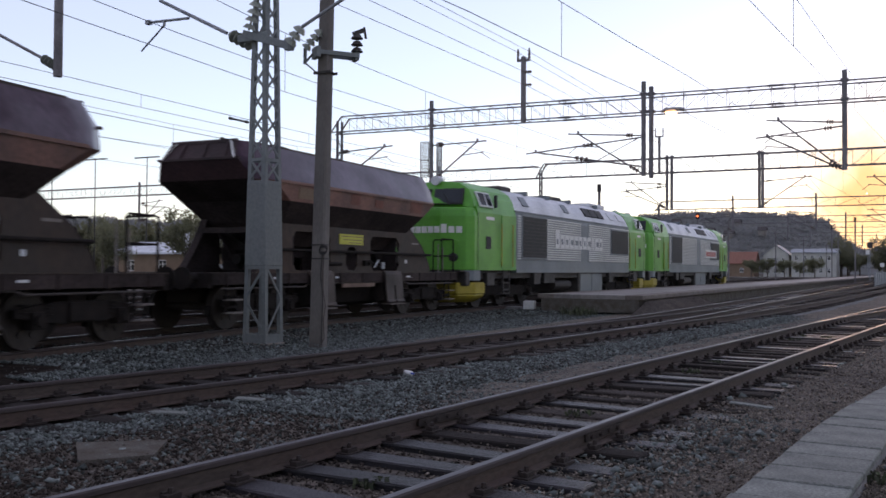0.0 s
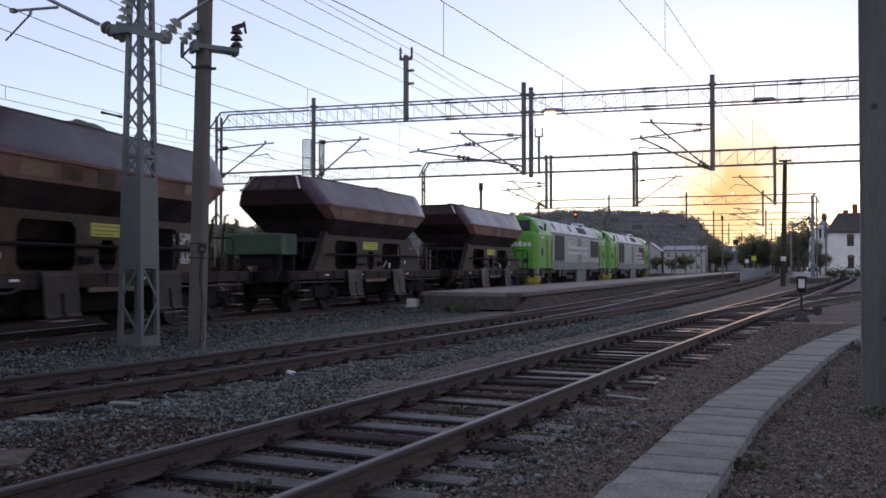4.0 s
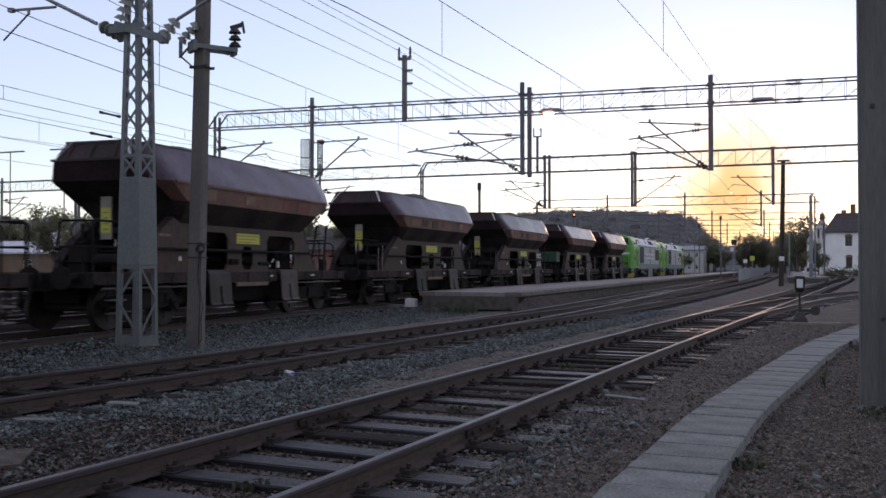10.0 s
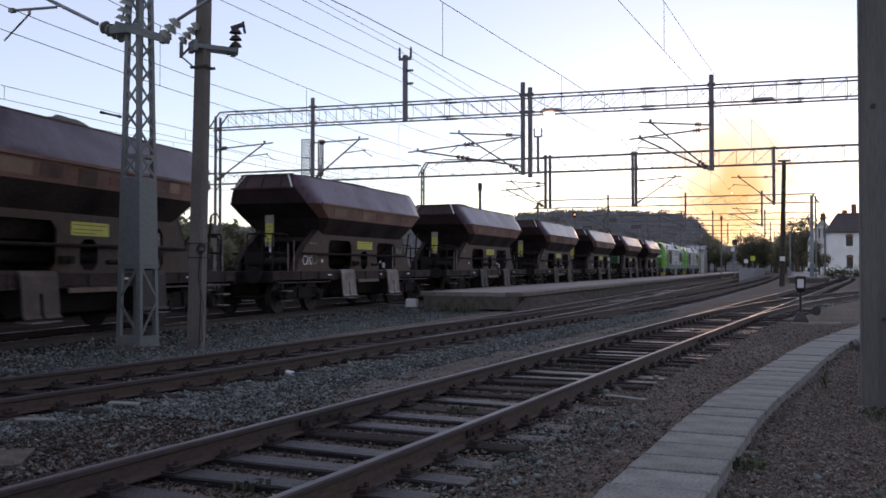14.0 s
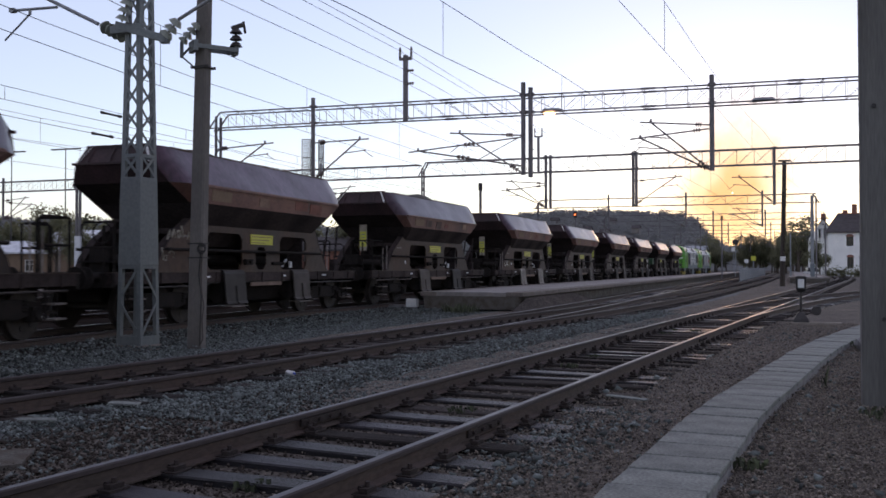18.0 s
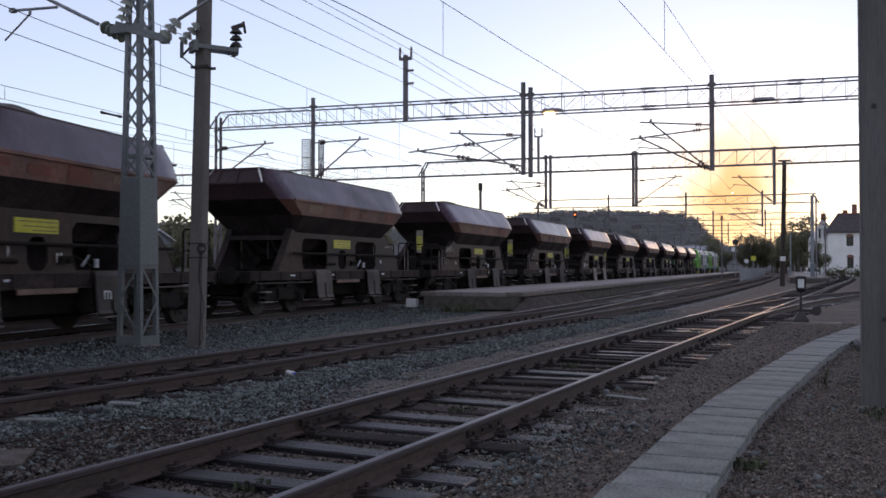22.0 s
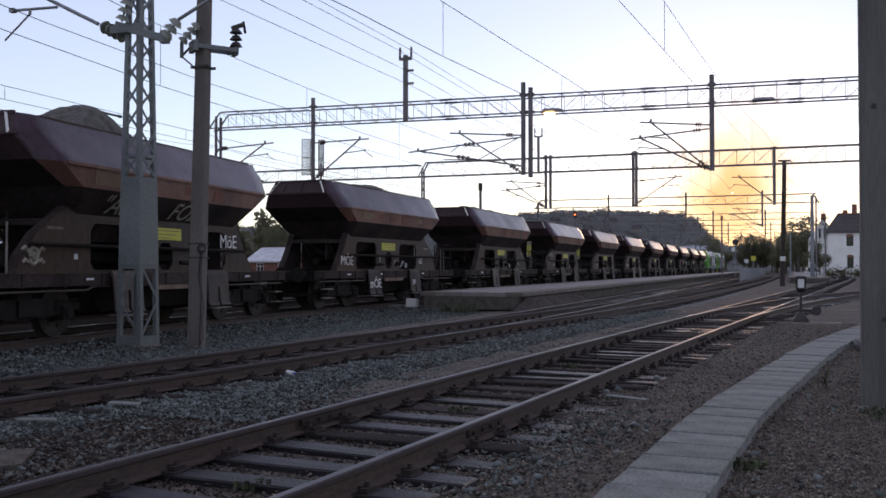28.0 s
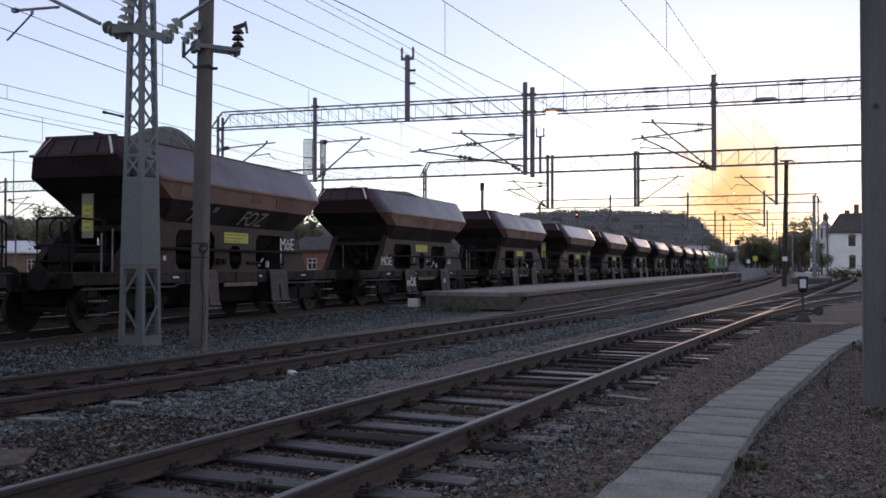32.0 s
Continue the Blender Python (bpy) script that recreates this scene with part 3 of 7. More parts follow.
part("cable", tube(BM(), [(0.13, -0.10, 1.75), (0.11, -0.12, 1.3), (0.13, -0.12, 1.0), (0.18, -0.12, 0.72), (0.14, -0.12, 0.5), (0.16, -0.12, 0.12), (0.10, -0.14, 0.02)], 0.010), M["flap"], pole, "thin grey cable hanging down")

right_pole = thing("square_pole", pose(0.84, 10.68, 0), "thick square grey weathered pole standing in gravel", "pole")
part("shaft", box(BM(), -0.16, 0.16, -0.13, 0.13, -0.1, 9.0), M["plank"], right_pole, bevel=0.02)
for z, dx in ((0.9, 0.05), (3.1, -0.03), (4.6, 0.06)):
    part("bolt", rod(BM(), (dx, -0.13, z), (dx, -0.15, z), 0.025, 8), M["dark"], right_pole)


# ---- catenary gantries ----
def cantilever(parent, x, y, side, reach, za, zn, zb):
    """A triangular arm: tie from the post at za out to the node at zn, strut from the node back to the post at zb."""
    e = x + side * reach
    node = Vector((e - side * 0.42, y, zn))
    foot = Vector((x + side * 0.06, y, zb))
    tie = Vector((x + side * 0.06, y, za))
    bm = BM()
    rod(bm, tie, (e, y, zn + (zn - za) * 0.1), 0.030, 6)
    rod(bm, foot, node, 0.034, 6)
    rod(bm, node - Vector((0, 0, 0.03)), node + Vector((0, 0, 0.12)), 0.05, 6)
    if reach > 3.2:
        p = foot.lerp(node, 0.42)
        rod(bm, tie.lerp(node, 0.04), p, 0.018, 5)
        rod(bm, p, p + Vector((side * 1.5, 0.03, 0.06)), 0.022, 5)
        rod(bm, p + Vector((side * 1.5, 0.03, 0.06)), p + Vector((side * 1.9, 0.05, -0.22)), 0.016, 5)
    else:
        p = foot.lerp(node, 0.66)
        rod(bm, p, p + Vector((side * 1.0, 0.03, 0.10)), 0.022, 5)
        rod(bm, p + Vector((side * 0.9, 0.03, 0.09)), p + Vector((side * 1.3, 0.05, -0.2)), 0.016, 5)
    c = part("cantilever", bm, M["gantry"], parent)
    k = 0.45 if reach > 3.2 else 0.14
    part("insulator", insulator(BM(), tie.lerp(node, k), tie.lerp(node, k + 0.11), 3, 0.105), M["porcelain"], c)
    k = 0.5 if reach > 3.2 else 0.06
    part("insulator", insulator(BM(), foot.lerp(node, k), foot.lerp(node, k + 0.13), 3, 0.105), M["porcelain"], c)
    return c


def gantry(name, y, xl, xr, z0, z1, hangers, label, skew=0.0, depth=0.45, leg_r=True, panel=0.8, thick=0.036, lace=0.016, splices=()):
    t = thing(name, pose(0, y, 0, 0, 0, math.degrees(math.atan(skew))), label, "catenary gantry", group="catenary gantries over the tracks")
    for sy in (-1, 1):
        for z in (z0, z1):
            part("chord", box(BM(), xl, xr, sy * depth / 2 - thick, sy * depth / 2 + thick, z - thick, z + thick), M["gantry"], t)
    bm = BM()
    n = int((xr - xl) / panel)
    for i in range(n + 1):
        x = xl + (xr - xl) * i / n
        for sy in (-1, 1):
            bar(bm, (x, sy * depth / 2, z0), (x, sy * depth / 2, z1), lace)
            if i < n:
                up_to = i > n * 0.42
                bar(bm, (x, sy * depth / 2, z0 if up_to else z1), (x + (xr - xl) / n, sy * depth / 2, z1 if up_to else z0), lace * 0.9)
        bar(bm, (x, -depth / 2, z0), (x, depth / 2, z0), lace)
        bar(bm, (x, -depth / 2, z1), (x, depth / 2, z1), lace)
    tagged(part("lacing", bm, M["gantry"], t), kind="stuff")
    for x in splices:
        for sy in (-1, 1):
            for z in (z0, z1):
                part("splice_plate", box(BM(), x - 0.28, x + 0.28, sy * depth / 2 - thick - 0.012, sy * depth / 2 + thick + 0.012, z - thick - 0.012, z + thick + 0.012), M["gantry"], t)
    for x, on in ((xl - 0.3, True), (xr, leg_r)):
        if on:
            bm = BM()
            e = -1 if x < 0 else 1                       # outward
            for sy in (-1, 1):
                rod(bm, (x, sy * 0.22, -0.1), (x, sy * 0.2, z0 + 0.55), 0.065, 8)
                for k in range(9):
                    zz = 0.6 + k * 0.85
                    bar(bm, (x, -0.21, zz), (x, 0.21, zz + (0.4 if k % 2 else -0.4)), 0.04)
                bar(bm, (x + e * 0.45, sy * depth / 2, z0), (x - e * 0.3, sy * depth / 2, z0), thick * 2)
                bar(bm, (x + e * 0.25, sy * depth / 2, z0), (x - e * 0.3, sy * depth / 2, z1), thick * 2)
            part("leg", bm, M["gantry"], t)
    for h in hangers:
        x, za, zb, side = h[:4]
        bm = rod(BM(), (x, -depth / 2 - 0.12, zb), (x, -depth / 2 - 0.12, za), 0.092, 10)
        box(bm, x - 0.14, x + 0.14, -depth / 2 - 0.2, -depth / 2 + 0.06, z0 - 0.05, z0 + 0.05)
        box(bm, x - 0.14, x + 0.14, -depth / 2 - 0.2, -depth / 2 + 0.06, z1 - 0.05, z1 + 0.05)
        part("hanging_post", bm, M["gantry"], t)
        if side:
            for k, arm_ in enumerate(h[4:] or ((2.7, 6.85, 7.05, 5.3), (3.1, 6.75, 6.5, 5.35))[:2 if y < 100 else 1]):
                cantilever(t, x, -depth / 2 - 0.12 + 0.25 * k, side, *arm_)
    return t


g1 = gantry("catenary_gantry", 37.4, -24.1, 8.5, 7.72, 8.42,
            [(-19.46, 8.8, 5.14, 1, (2.6, 6.84, 6.91, 5.25)), (-10.15, 8.92, 5.17, -1, (3.1, 6.78, 6.98, 5.27), (5.0, 6.75, 6.34, 5.56)), (-9.85, 8.7, 5.07, 0), (-2.82, 8.78, 5.12, -1, (2.7, 6.87, 7.07, 5.15), (3.12, 6.77, 6.5, 5.17))], "brown steel lattice gantry spanning the tracks with hanging catenary posts", skew=0.055, depth=0.72, thick=0.027, splices=(-13.45, -5.2, 0.2))
cantilever(g1, -24.4, -0.345, 1, 2.96, 6.76, 6.93, 5.3)
bm = BM()
box(bm, -15.34, -15.16, -0.42, -0.26, 7.6, 10.4)
box(bm, -15.53, -14.98, -0.40, -0.28, 10.2, 10.3)
for x in (-15.5, -15.0):
    rod(bm, (x, -0.34, 10.3), (x, -0.34, 10.75), 0.04, 6)
feeder = part("feeder_post", bm, M["gantry"], g1)
for x, z in ((-15.5, 10.75), (-15.0, 10.75)):
    part("insulator", insulator(BM(), (x, -0.34, 10.3), (x, -0.34, 10.72), 3, 0.07), M["porcelain"], feeder)
for z in (9.75, 9.2):
    part("insulator", insulator(BM(), (-15.16, -0.34, z), (-14.88, -0.34, z), 3, 0.07), M["porcelain"], feeder)
g2 = gantry("catenary_gantry", 58.8, -23.1, 7.0, 7.6, 8.54, [(-14.75, 8.68, 5.2, -1), (-14.45, 8.66, 5.2, 0), (-9.18, 8.66, 5.2, 1, (3.0, 6.8, 7.0, 5.3)), (-8.98, 8.62, 5.2, 0), (-0.9, 8.56, 5.14, -1, (2.4, 6.8, 6.85, 5.3))], "second brown steel gantry with catenary arms further along", panel=1.0)
bm = box(BM(), -15.31, -15.17, -0.42, -0.28, 7.5, 9.9)
box(bm, -15.5, -14.98, -0.40, -0.30, 9.85, 9.93)
for x in (-15.48, -15.0):
    rod(bm, (x, -0.35, 9.9), (x, -0.35, 10.45), 0.045, 6)
part("feeder_post", bm, M["gantry"], g2)
for y, xl, xr, hs in ((93, -24, 2.2, (-17, -9.5, -2.5)), (124, -23, 4, (-16, -9.3, -3)), (158, -22, 5, (-17, -9.5, -3)), (195, -22, 6, (-16, -9.3, -3)), (240, -22, 6, (-16, -9.3, -3))):
    gantry("catenary_gantry", y, xl, xr, 7.5, 8.3, [(x, 8.7, 5.3, -1) for x in hs], "distant steel gantry with catenary arms over the tracks", panel=2.0)


# ---- overhead wires ----
def line(name, pts, r, label, sag=0.0, seg=5, group="overhead wires"):
    bm = BM()
    for (a, b) in zip(pts, pts[1:]):
        a, b = Vector(a), Vector(b)
        n = 10 if sag else 2
        q = []
        for i in range(n + 1):
            p = a.lerp(b, i / n)
            p.z -= sag * 4 * (i / n) * (1 - i / n)
            q.append(p)
        tube(bm, q, r, seg)
    return solid(name, bm, M["wire"], label, "overhead wire", group)


SUP = [-25, 13.95, 37.0, 58.6, 92.8, 123.8, 157.8]


def catenary(x_of, label, y_from=-25, y_to=160, zc=5.75, zm=6.95, sag=0.5, r=0.008):
    t = thing("overhead_line", pose(0, 0, 0), label, "overhead wire", group="overhead wires")
    contact, messenger = [], []
    for i, (a, b) in enumerate(zip(SUP, SUP[1:])):
        if a < y_from or b > y_to:
            continue
        n = max(6, int((b - a) / 4))
        for k in range(n + (b == SUP[-1])):
            y = a + (b - a) * k / n
            x = x_of(y) + (0.2 if i % 2 else -0.2) * (1 - 2 * k / n)
            q = (x, y, zm - sag * 4 * (k / n) * (1 - k / n))
            contact.append((x, y, zc))
            messenger.append(q)
            if k % 2 and y < 60:
                part("dropper", rod(BM(), (x, y, zc), q, 0.006, 4), M["wire"], t)
    part("contact_wire", tube(BM(), contact, r, 5), M["wire"], t)
    part("messenger_wire", tube(BM(), messenger, r, 5), M["wire"], t)


def path_x(path):
    return lambda y: float(np.interp(y, [p[1] for p in path], [p[0] for p in path]))


catenary(main_x, "contact and messenger wires above the main track", zc=5.62, zm=7.05, sag=0.06)
line("feeder_wire", [(main_x(y), y, 6.12) for y in (-25, -8, 0, 8, 14, 20, 37)], 0.008, "auxiliary wire hung above the main contact wire")
catenary(path_x(MIDDLE), "contact and messenger wires above the middle track", sag=0.15)
catenary(path_x(LOOP), "contact and messenger wires above the loop track", 36, sag=0.3)
catenary(path_x(NEAR), "contact and messenger wires above the near track", -30, 60, zc=5.5, zm=6.6, sag=0.3, r=0.005)
catenary(path_x(FAR), "contact and messenger wires above the far track", zc=5.6, zm=5.95, sag=0.02)
for x, z in ((-15.7, 10.75), (-15.2, 10.75), (-15.05, 9.7), (-15.05, 9.15)):
    line("feeder_wire", [(x - 0.1, -30, z - 0.3), (x, 36.5, z), (x, 93, z - 0.6), (x, 158, z - 0.6)], 0.010, "thin feeder wire strung high along the tracks", 0.12)

for dx, z in ((0.1, 5.32),):
    line("feeder_wire", [(-18.6 + dx, -25, z), (-18.6 + dx, 13.95, z), (-18.6 + dx, 37, z), (-18.6 + dx, 58.6, z)], 0.009, "thin dark wire over the track behind the train", 0.1)
catenary(lambda y: -24.5, "contact and messenger wires above the first siding", sag=0.3)
catenary(lambda y: -29.5, "contact and messenger wires above the second siding", sag=0.3)

for p in ((-18.36, 21.8, 5.85), (-18.5, 21.6, 5.235)):
    si = thing("section_insulator", pose(*p), "small dark insulator spliced into an overhead wire", "insulator", group="wire insulators")
    part("insulator_rod", rod(BM(), (0, -0.35, 0), (0, 0.35, 0), 0.032, 8), M["wire"], si)
    for y in (-0.36, 0.36):
        part("end_clamp", rod(BM(), (0, y - 0.06, 0), (0, y + 0.06, 0), 0.045, 8), M["dark"], si)


# ---- the train ----
S_ROWS = [(0.0, 0.0), (0.5, 2.75), (1.0, 5.49), (2.0, 10.93), (3.0, 16.36), (3.5, 19.09), (4.5, 24.62), (5.5, 30.15), (6.0, 32.88), (7.0, 38.29), (8.0, 43.66), (9.0, 49.06), (10.0, 54.45),
          (11.0, 59.8), (12.0, 65.06), (13.0, 70.25), (14.0, 75.42), (15.0, 80.54), (16.0, 85.6), (17.0, 90.59), (18.0, 95.52), (19.0, 100.41), (20.0, 105.2), (21.0, 109.75), (22.0, 114.05),
          (23.0, 117.99), (24.0, 121.4), (25.0, 124.4), (26.0, 127.1), (27.0, 129.35), (28.0, 131.1), (29.0, 132.37), (30.0, 133.24), (31.0, 133.8), (31.5, 133.97), (32.0, 134.05)]


def rail_pose(y, arm, flip):
    """A vehicle's pose with its middle at y, its bogies arm metres before and behind on the main track."""
    a, b = main_x(y - arm), main_x(y + arm)
    return pose((a + b) / 2, y, RZ, 0, 0, -math.degrees(math.atan2(b - a, 2 * arm)) + (180 if flip else 0))


def wheelset(parent, y, r, gauge=0.7525):
    bm = BM()
    for s in (-1, 1):
        rod(bm, (s * (gauge - 0.075), 0, 0), (s * (gauge - 0.045), 0, 0), r + 0.03, 28)
        rod(bm, (s * (gauge - 0.045), 0, 0), (s * (gauge + 0.065), 0, 0), r, 28, r - 0.006)
        rod(bm, (s * (gauge + 0.065), 0, 0), (s * (gauge + 0.07), 0, 0), r - 0.06, 24)
        for k in range(6):
            a = k * math.tau / 6
            rod(bm, (s * (gauge + 0.066), math.cos(a) * r * 0.55, math.sin(a) * r * 0.55), (s * (gauge + 0.085), math.cos(a) * r * 0.55, math.sin(a) * r * 0.55), 0.05, 6)
    rod(bm, (-gauge, 0, 0), (gauge, 0, 0), 0.08, 12)
    w = part("wheelset", bm, M["tyre"], parent)
    w.matrix_basis = pose(0, y, r)
    return w


def bogie(parent, y, wheelbase=1.9, r=0.45, wheels=2, name="bogie"):
    bm = BM()
    ys = [wheelbase * (i / (wheels - 1) - 0.5) for i in range(wheels)]
    L = wheelbase / 2
    for s in (-1, 1):
        x0, x1 = s * 0.93, s * 1.03
        prism(bm, [(-L - 0.4, 0.50), (-L - 0.4, 0.62), (-L * 0.55, 0.72), (L * 0.55, 0.72), (L + 0.4, 0.62), (L + 0.4, 0.50), (L * 0.5, 0.38), (-L * 0.5, 0.38)], "x", min(x0, x1), max(x0, x1))
        for yy in ys:
            box(bm, min(s * 0.9, s * 1.10), max(s * 0.9, s * 1.10), yy - 0.13, yy + 0.13, 0.32, 0.58)
            rod(bm, (s * 1.10, yy, 0.45), (s * 1.14, yy, 0.45), 0.10, 10)
            for d in (-0.24, 0.24):
                for k in range(4):
                    rod(bm, (s * 1.0, yy + d, 0.50 + k * 0.055), (s * 1.0, yy + d, 0.53 + k * 0.055), 0.075, 8)
    box(bm, -0.95, 0.95, -0.2, 0.2, 0.5, 0.85)
    box(bm, -0.42, 0.42, -L - 0.35, L + 0.35, 0.55, 0.95)
    for s in (-1, 1):
        box(bm, min(s * 1.03, s * 1.09), max(s * 1.03, s * 1.09), -0.3, 0.3, 0.42, 0.70)
    for yy in ys:
        for s in (-1, 1):
            bar(bm, (s * 0.75, yy + 0.50, 0.5), (s * 0.75, yy + 0.53, 0.28), 0.12, 0.06)
    b = part(name, bm, M["under"], parent)
    b.matrix_basis = pose(0, y, 0)
    for yy in ys:
        wheelset(b, yy, r)
    return b


def buffers(parent, y, s, z=1.05, material=None):
    for x in (-0.87, 0.87):
        bm = rod(BM(), (x, y, z), (x, y + s * 0.35, z), 0.09, 10, 0.07)
        rod(bm, (x, y + s * 0.35, z), (x, y + s * 0.39, z), 0.22, 16)
        part("buffer", bm, material or M["under"], parent)
    bm = box(BM(), -0.06, 0.06, min(y, y + s * 0.4), max(y, y + s * 0.4), z - 0.08, z + 0.08)
    rod(bm, (0, y + s * 0.4, z), (0, y + s * 0.42, z - 0.45), 0.035, 6)
    part("coupler", bm, M["under"], parent)


def ring_xy(hx, hy, z, cut=0.0):
    c = cut
    return [(-hx + c, -hy, z), (hx - c, -hy, z), (hx, -hy + c * 2, z), (hx, hy - c * 2, z), (hx - c, hy, z), (-hx + c, hy, z), (-hx, hy - c * 2, z), (-hx, -hy + c * 2, z)]


HX = [(0.95, 4.36, 3.88), (1.18, 4.58, 3.5), (1.45, 4.34, 3.08), (1.40, 3.58, 2.69), (1.02, 3.05, 2.22)]


CUT = (0.10, 0.20, 0.22, 0.16, 0.05)          # cut corners of the hopper
BUMP = {3: (-0.38, 0.52, 0.2), 5: (-0.02, 0.14, 0.34), 1: (0.3, 0.1, 0.2), 2: (0.08, 0.2, 0.12)}      # where, how high and how long the load stands up
LEG = [(4.02, 1.12), (3.78, 1.42), (3.52, 1.78), (3.17, 2.37)]      # curved outer edge of the side walls


LEG_REAR = [(4.58, 1.12), (4.42, 1.45), (4.05, 1.85), (3.22, 2.37)]


def dented(rings, seed, amount=0.026, rows=4):
    """A shell through eight-cornered rings, its long sides and ends cut finer and beaten a little uneven."""
    cuts = (5, 1, 18, 1, 5, 1, 18, 1)

    def finer(r):
        out = []
        for i, k in enumerate(cuts):
            a, b = Vector(r[i]), Vector(r[(i + 1) % 8])
            out += [a.lerp(b, j / k) for j in range(k)]
        return out
    fine = [finer(r) for r in rings]
    loops = []
    for a, b in zip(fine, fine[1:]):
        for j in range(rows):
            loops.append([p.lerp(q, j / rows) for p, q in zip(a, b)])
    loops.append(fine[-1])
    for loop in loops[1:-1]:
        for p in loop:
            d = noise.noise(Vector((p.x * 0.8, p.y * 0.9, p.z * 1.6 + seed * 7.3))) + 0.6 * noise.noise(Vector((p.x * 2, p.y * 2.6, p.z * 3 + seed * 3.1)))
            p += Vector((math.copysign(1, p.x), 0, 0.5)) * d * amount
    return loft(BM(), loops, cap=False)


RIB = {e: mesh(box(BM(), *sorted((e * 1.2, e * 1.225)), -0.022, 0.022, 0.90, 1.142), M["wagdark"]) for e in (-1, 1)}


def hopper_wagon(turned, heap, tags, pale=False, levers=True):
    w = thing("hopper_wagon", pose(0, 0, 0), "brown rusty bogie hopper wagon loaded with crushed stone", "freight wagon", group="wagons of the ballast train")
    o = 0.25                                            # the body stands off the middle, away from the platform
    up = [ring_xy(hx, hy, z, c) for (hx, hy, z), c in zip(HX, CUT)]
    up = [[(x, y + o, z) for x, y, z in r] for r in up]
    inner = [[(x * 0.93, (y - o) * 0.97 + o, z) for x, y, z in up[0]], [(x * 0.9, (y - o) * 0.95 + o, 3.55) for x, y, z in up[0]]]
    bm = dented(up[:3], heap)
    loft(bm, [inner[1], inner[0], up[0]], cap=False)
    part("upper_hopper", bm, M["wagtop"], w, "dull brown sloping upper plates with dents", smooth=True)
    bm = dented(up[2:4], heap + 20, 0.003, 2)
    for s in (-1, 1):
        bar(bm, (s * 1.46, o - 3.8, 3.08), (s * 1.46, o + 3.8, 3.08), 0.05, 0.06)
    part("hopper_band", bm, M["wagband"], w, "rust-brown band with pale scuffs")
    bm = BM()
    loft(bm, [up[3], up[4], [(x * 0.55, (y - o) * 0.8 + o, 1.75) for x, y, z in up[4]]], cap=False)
    # soot brown, with the shade below the hopper put into it as well
    part("lower_hopper", bm, M["wagdark"], w, "dark sooty hopper underside, shade added in its colour")
    # end plates with folded rim, shade painted into the lower part
    for s in (-1, 1):
        bm = BM()
        e = 0.012 * s
        ye = lambda i: o + s * HX[i][1] + e
        prof = [(k, (HX[k][0] - CUT[k]) / HX[k][0]) for k in range(5)]
        loft(bm, [[(-HX[i][0] * f, ye(i), HX[i][2]), (HX[i][0] * f, ye(i), HX[i][2])] for i, f in prof], cap=False, closed=False)
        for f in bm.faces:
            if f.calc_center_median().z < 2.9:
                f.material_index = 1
        part("end_plate", bm, [M["endpaint"], M["wagend"]], w, "dark red-brown sloping end plate, lower part painted as in shade")
        bm = BM()
        for x in (-0.62, -0.1, 0.45):
            bar(bm, (x, o + s * 4.385, 3.86), (x * 1.1, o + s * 4.60, 3.5), 0.06, 0.05)
        bar(bm, (-0.84, o + s * 4.37, 3.88), (0.84, o + s * 4.37, 3.88), 0.07, 0.07)
        bar(bm, (-1.05, o + s * 4.59, 3.5), (1.05, o + s * 4.59, 3.5), 0.05, 0.05)
        part("end_rim", bm, M["endpaint"], w)
        for x in (-1, 1):
            bm = bar(BM(), (x * 0.70, o + s * 4.402, 3.88), (x * 0.93, o + s * 4.62, 3.5), 0.045, 0.014)
            part("corner_stripe", bm, M["white"], w, "white painted corner stripe")
    for s in (-1, 1):
        bar_bm = BM()
        bar(bar_bm, (s * 0.94, o - 3.9, 3.87), (s * 0.94, o + 3.9, 3.87), 0.05, 0.05)
        part("top_rim", bar_bm, M["wag"], w)
        # side wall with openings, leaning end posts
        bm = BM()
        x0, x1 = s * 0.99, s * 1.03
        a, b = min(x0, x1), max(x0, x1)
        zt, zb, zo, zu = 2.24, 1.12, 2.08, 1.2
        prism(bm, [(o - y, z) for y, z in LEG_REAR] + [(o - 2.55, zt), (o - 2.55, zb)], "x", a, b)
        prism(bm, [(o + 2.6, zb), (o + 2.6, zt)] + [(o + y, z) for y, z in LEG[::-1]], "x", a, b)
        box(bm, a, b, o - 2.55, o + 2.6, zo, zt)
        box(bm, a, b, o - 2.55, o + 2.6, zb, zu)
        box(bm, a, b, o - 0.95, o - 0.28, zu, zo)
        box(bm, a, b, o + 0.28, o + 1.02, zu, zo)
        box(bm, a, b, o - 0.28, o + 0.28, 1.78, zo)
        for y0, y1, z0, z1 in ((-2.55, -0.95, zu, zo), (1.02, 2.6, zu, zo), (-0.28, 0.28, zu, 1.78)):
            for yy in (y0, y1):
                for zz in (z0, z1):
                    dy, dz = (0.14 if yy == y0 else -0.14), (0.14 if zz == z0 else -0.14)
                    prism(bm, [(o + yy, zz), (o + yy + dy, zz), (o + yy, zz + dz)], "x", a + 0.001, b - 0.001)
        part("side_wall", bm, M["wag"], w)
        for e in (-1, 1):                               # folded edge of the leaning leg
            leg = LEG if e > 0 else LEG_REAR
            loop = [(o + e * (y + 0.004), z) for y, z in leg] + [(o + e * (y - 0.03), z) for y, z in leg[::-1]]
            bm = prism(BM(), loop, "x", *sorted((s * 0.84, s * 1.034)))
            part("leg_flange", bm, M["wagdark"], w)
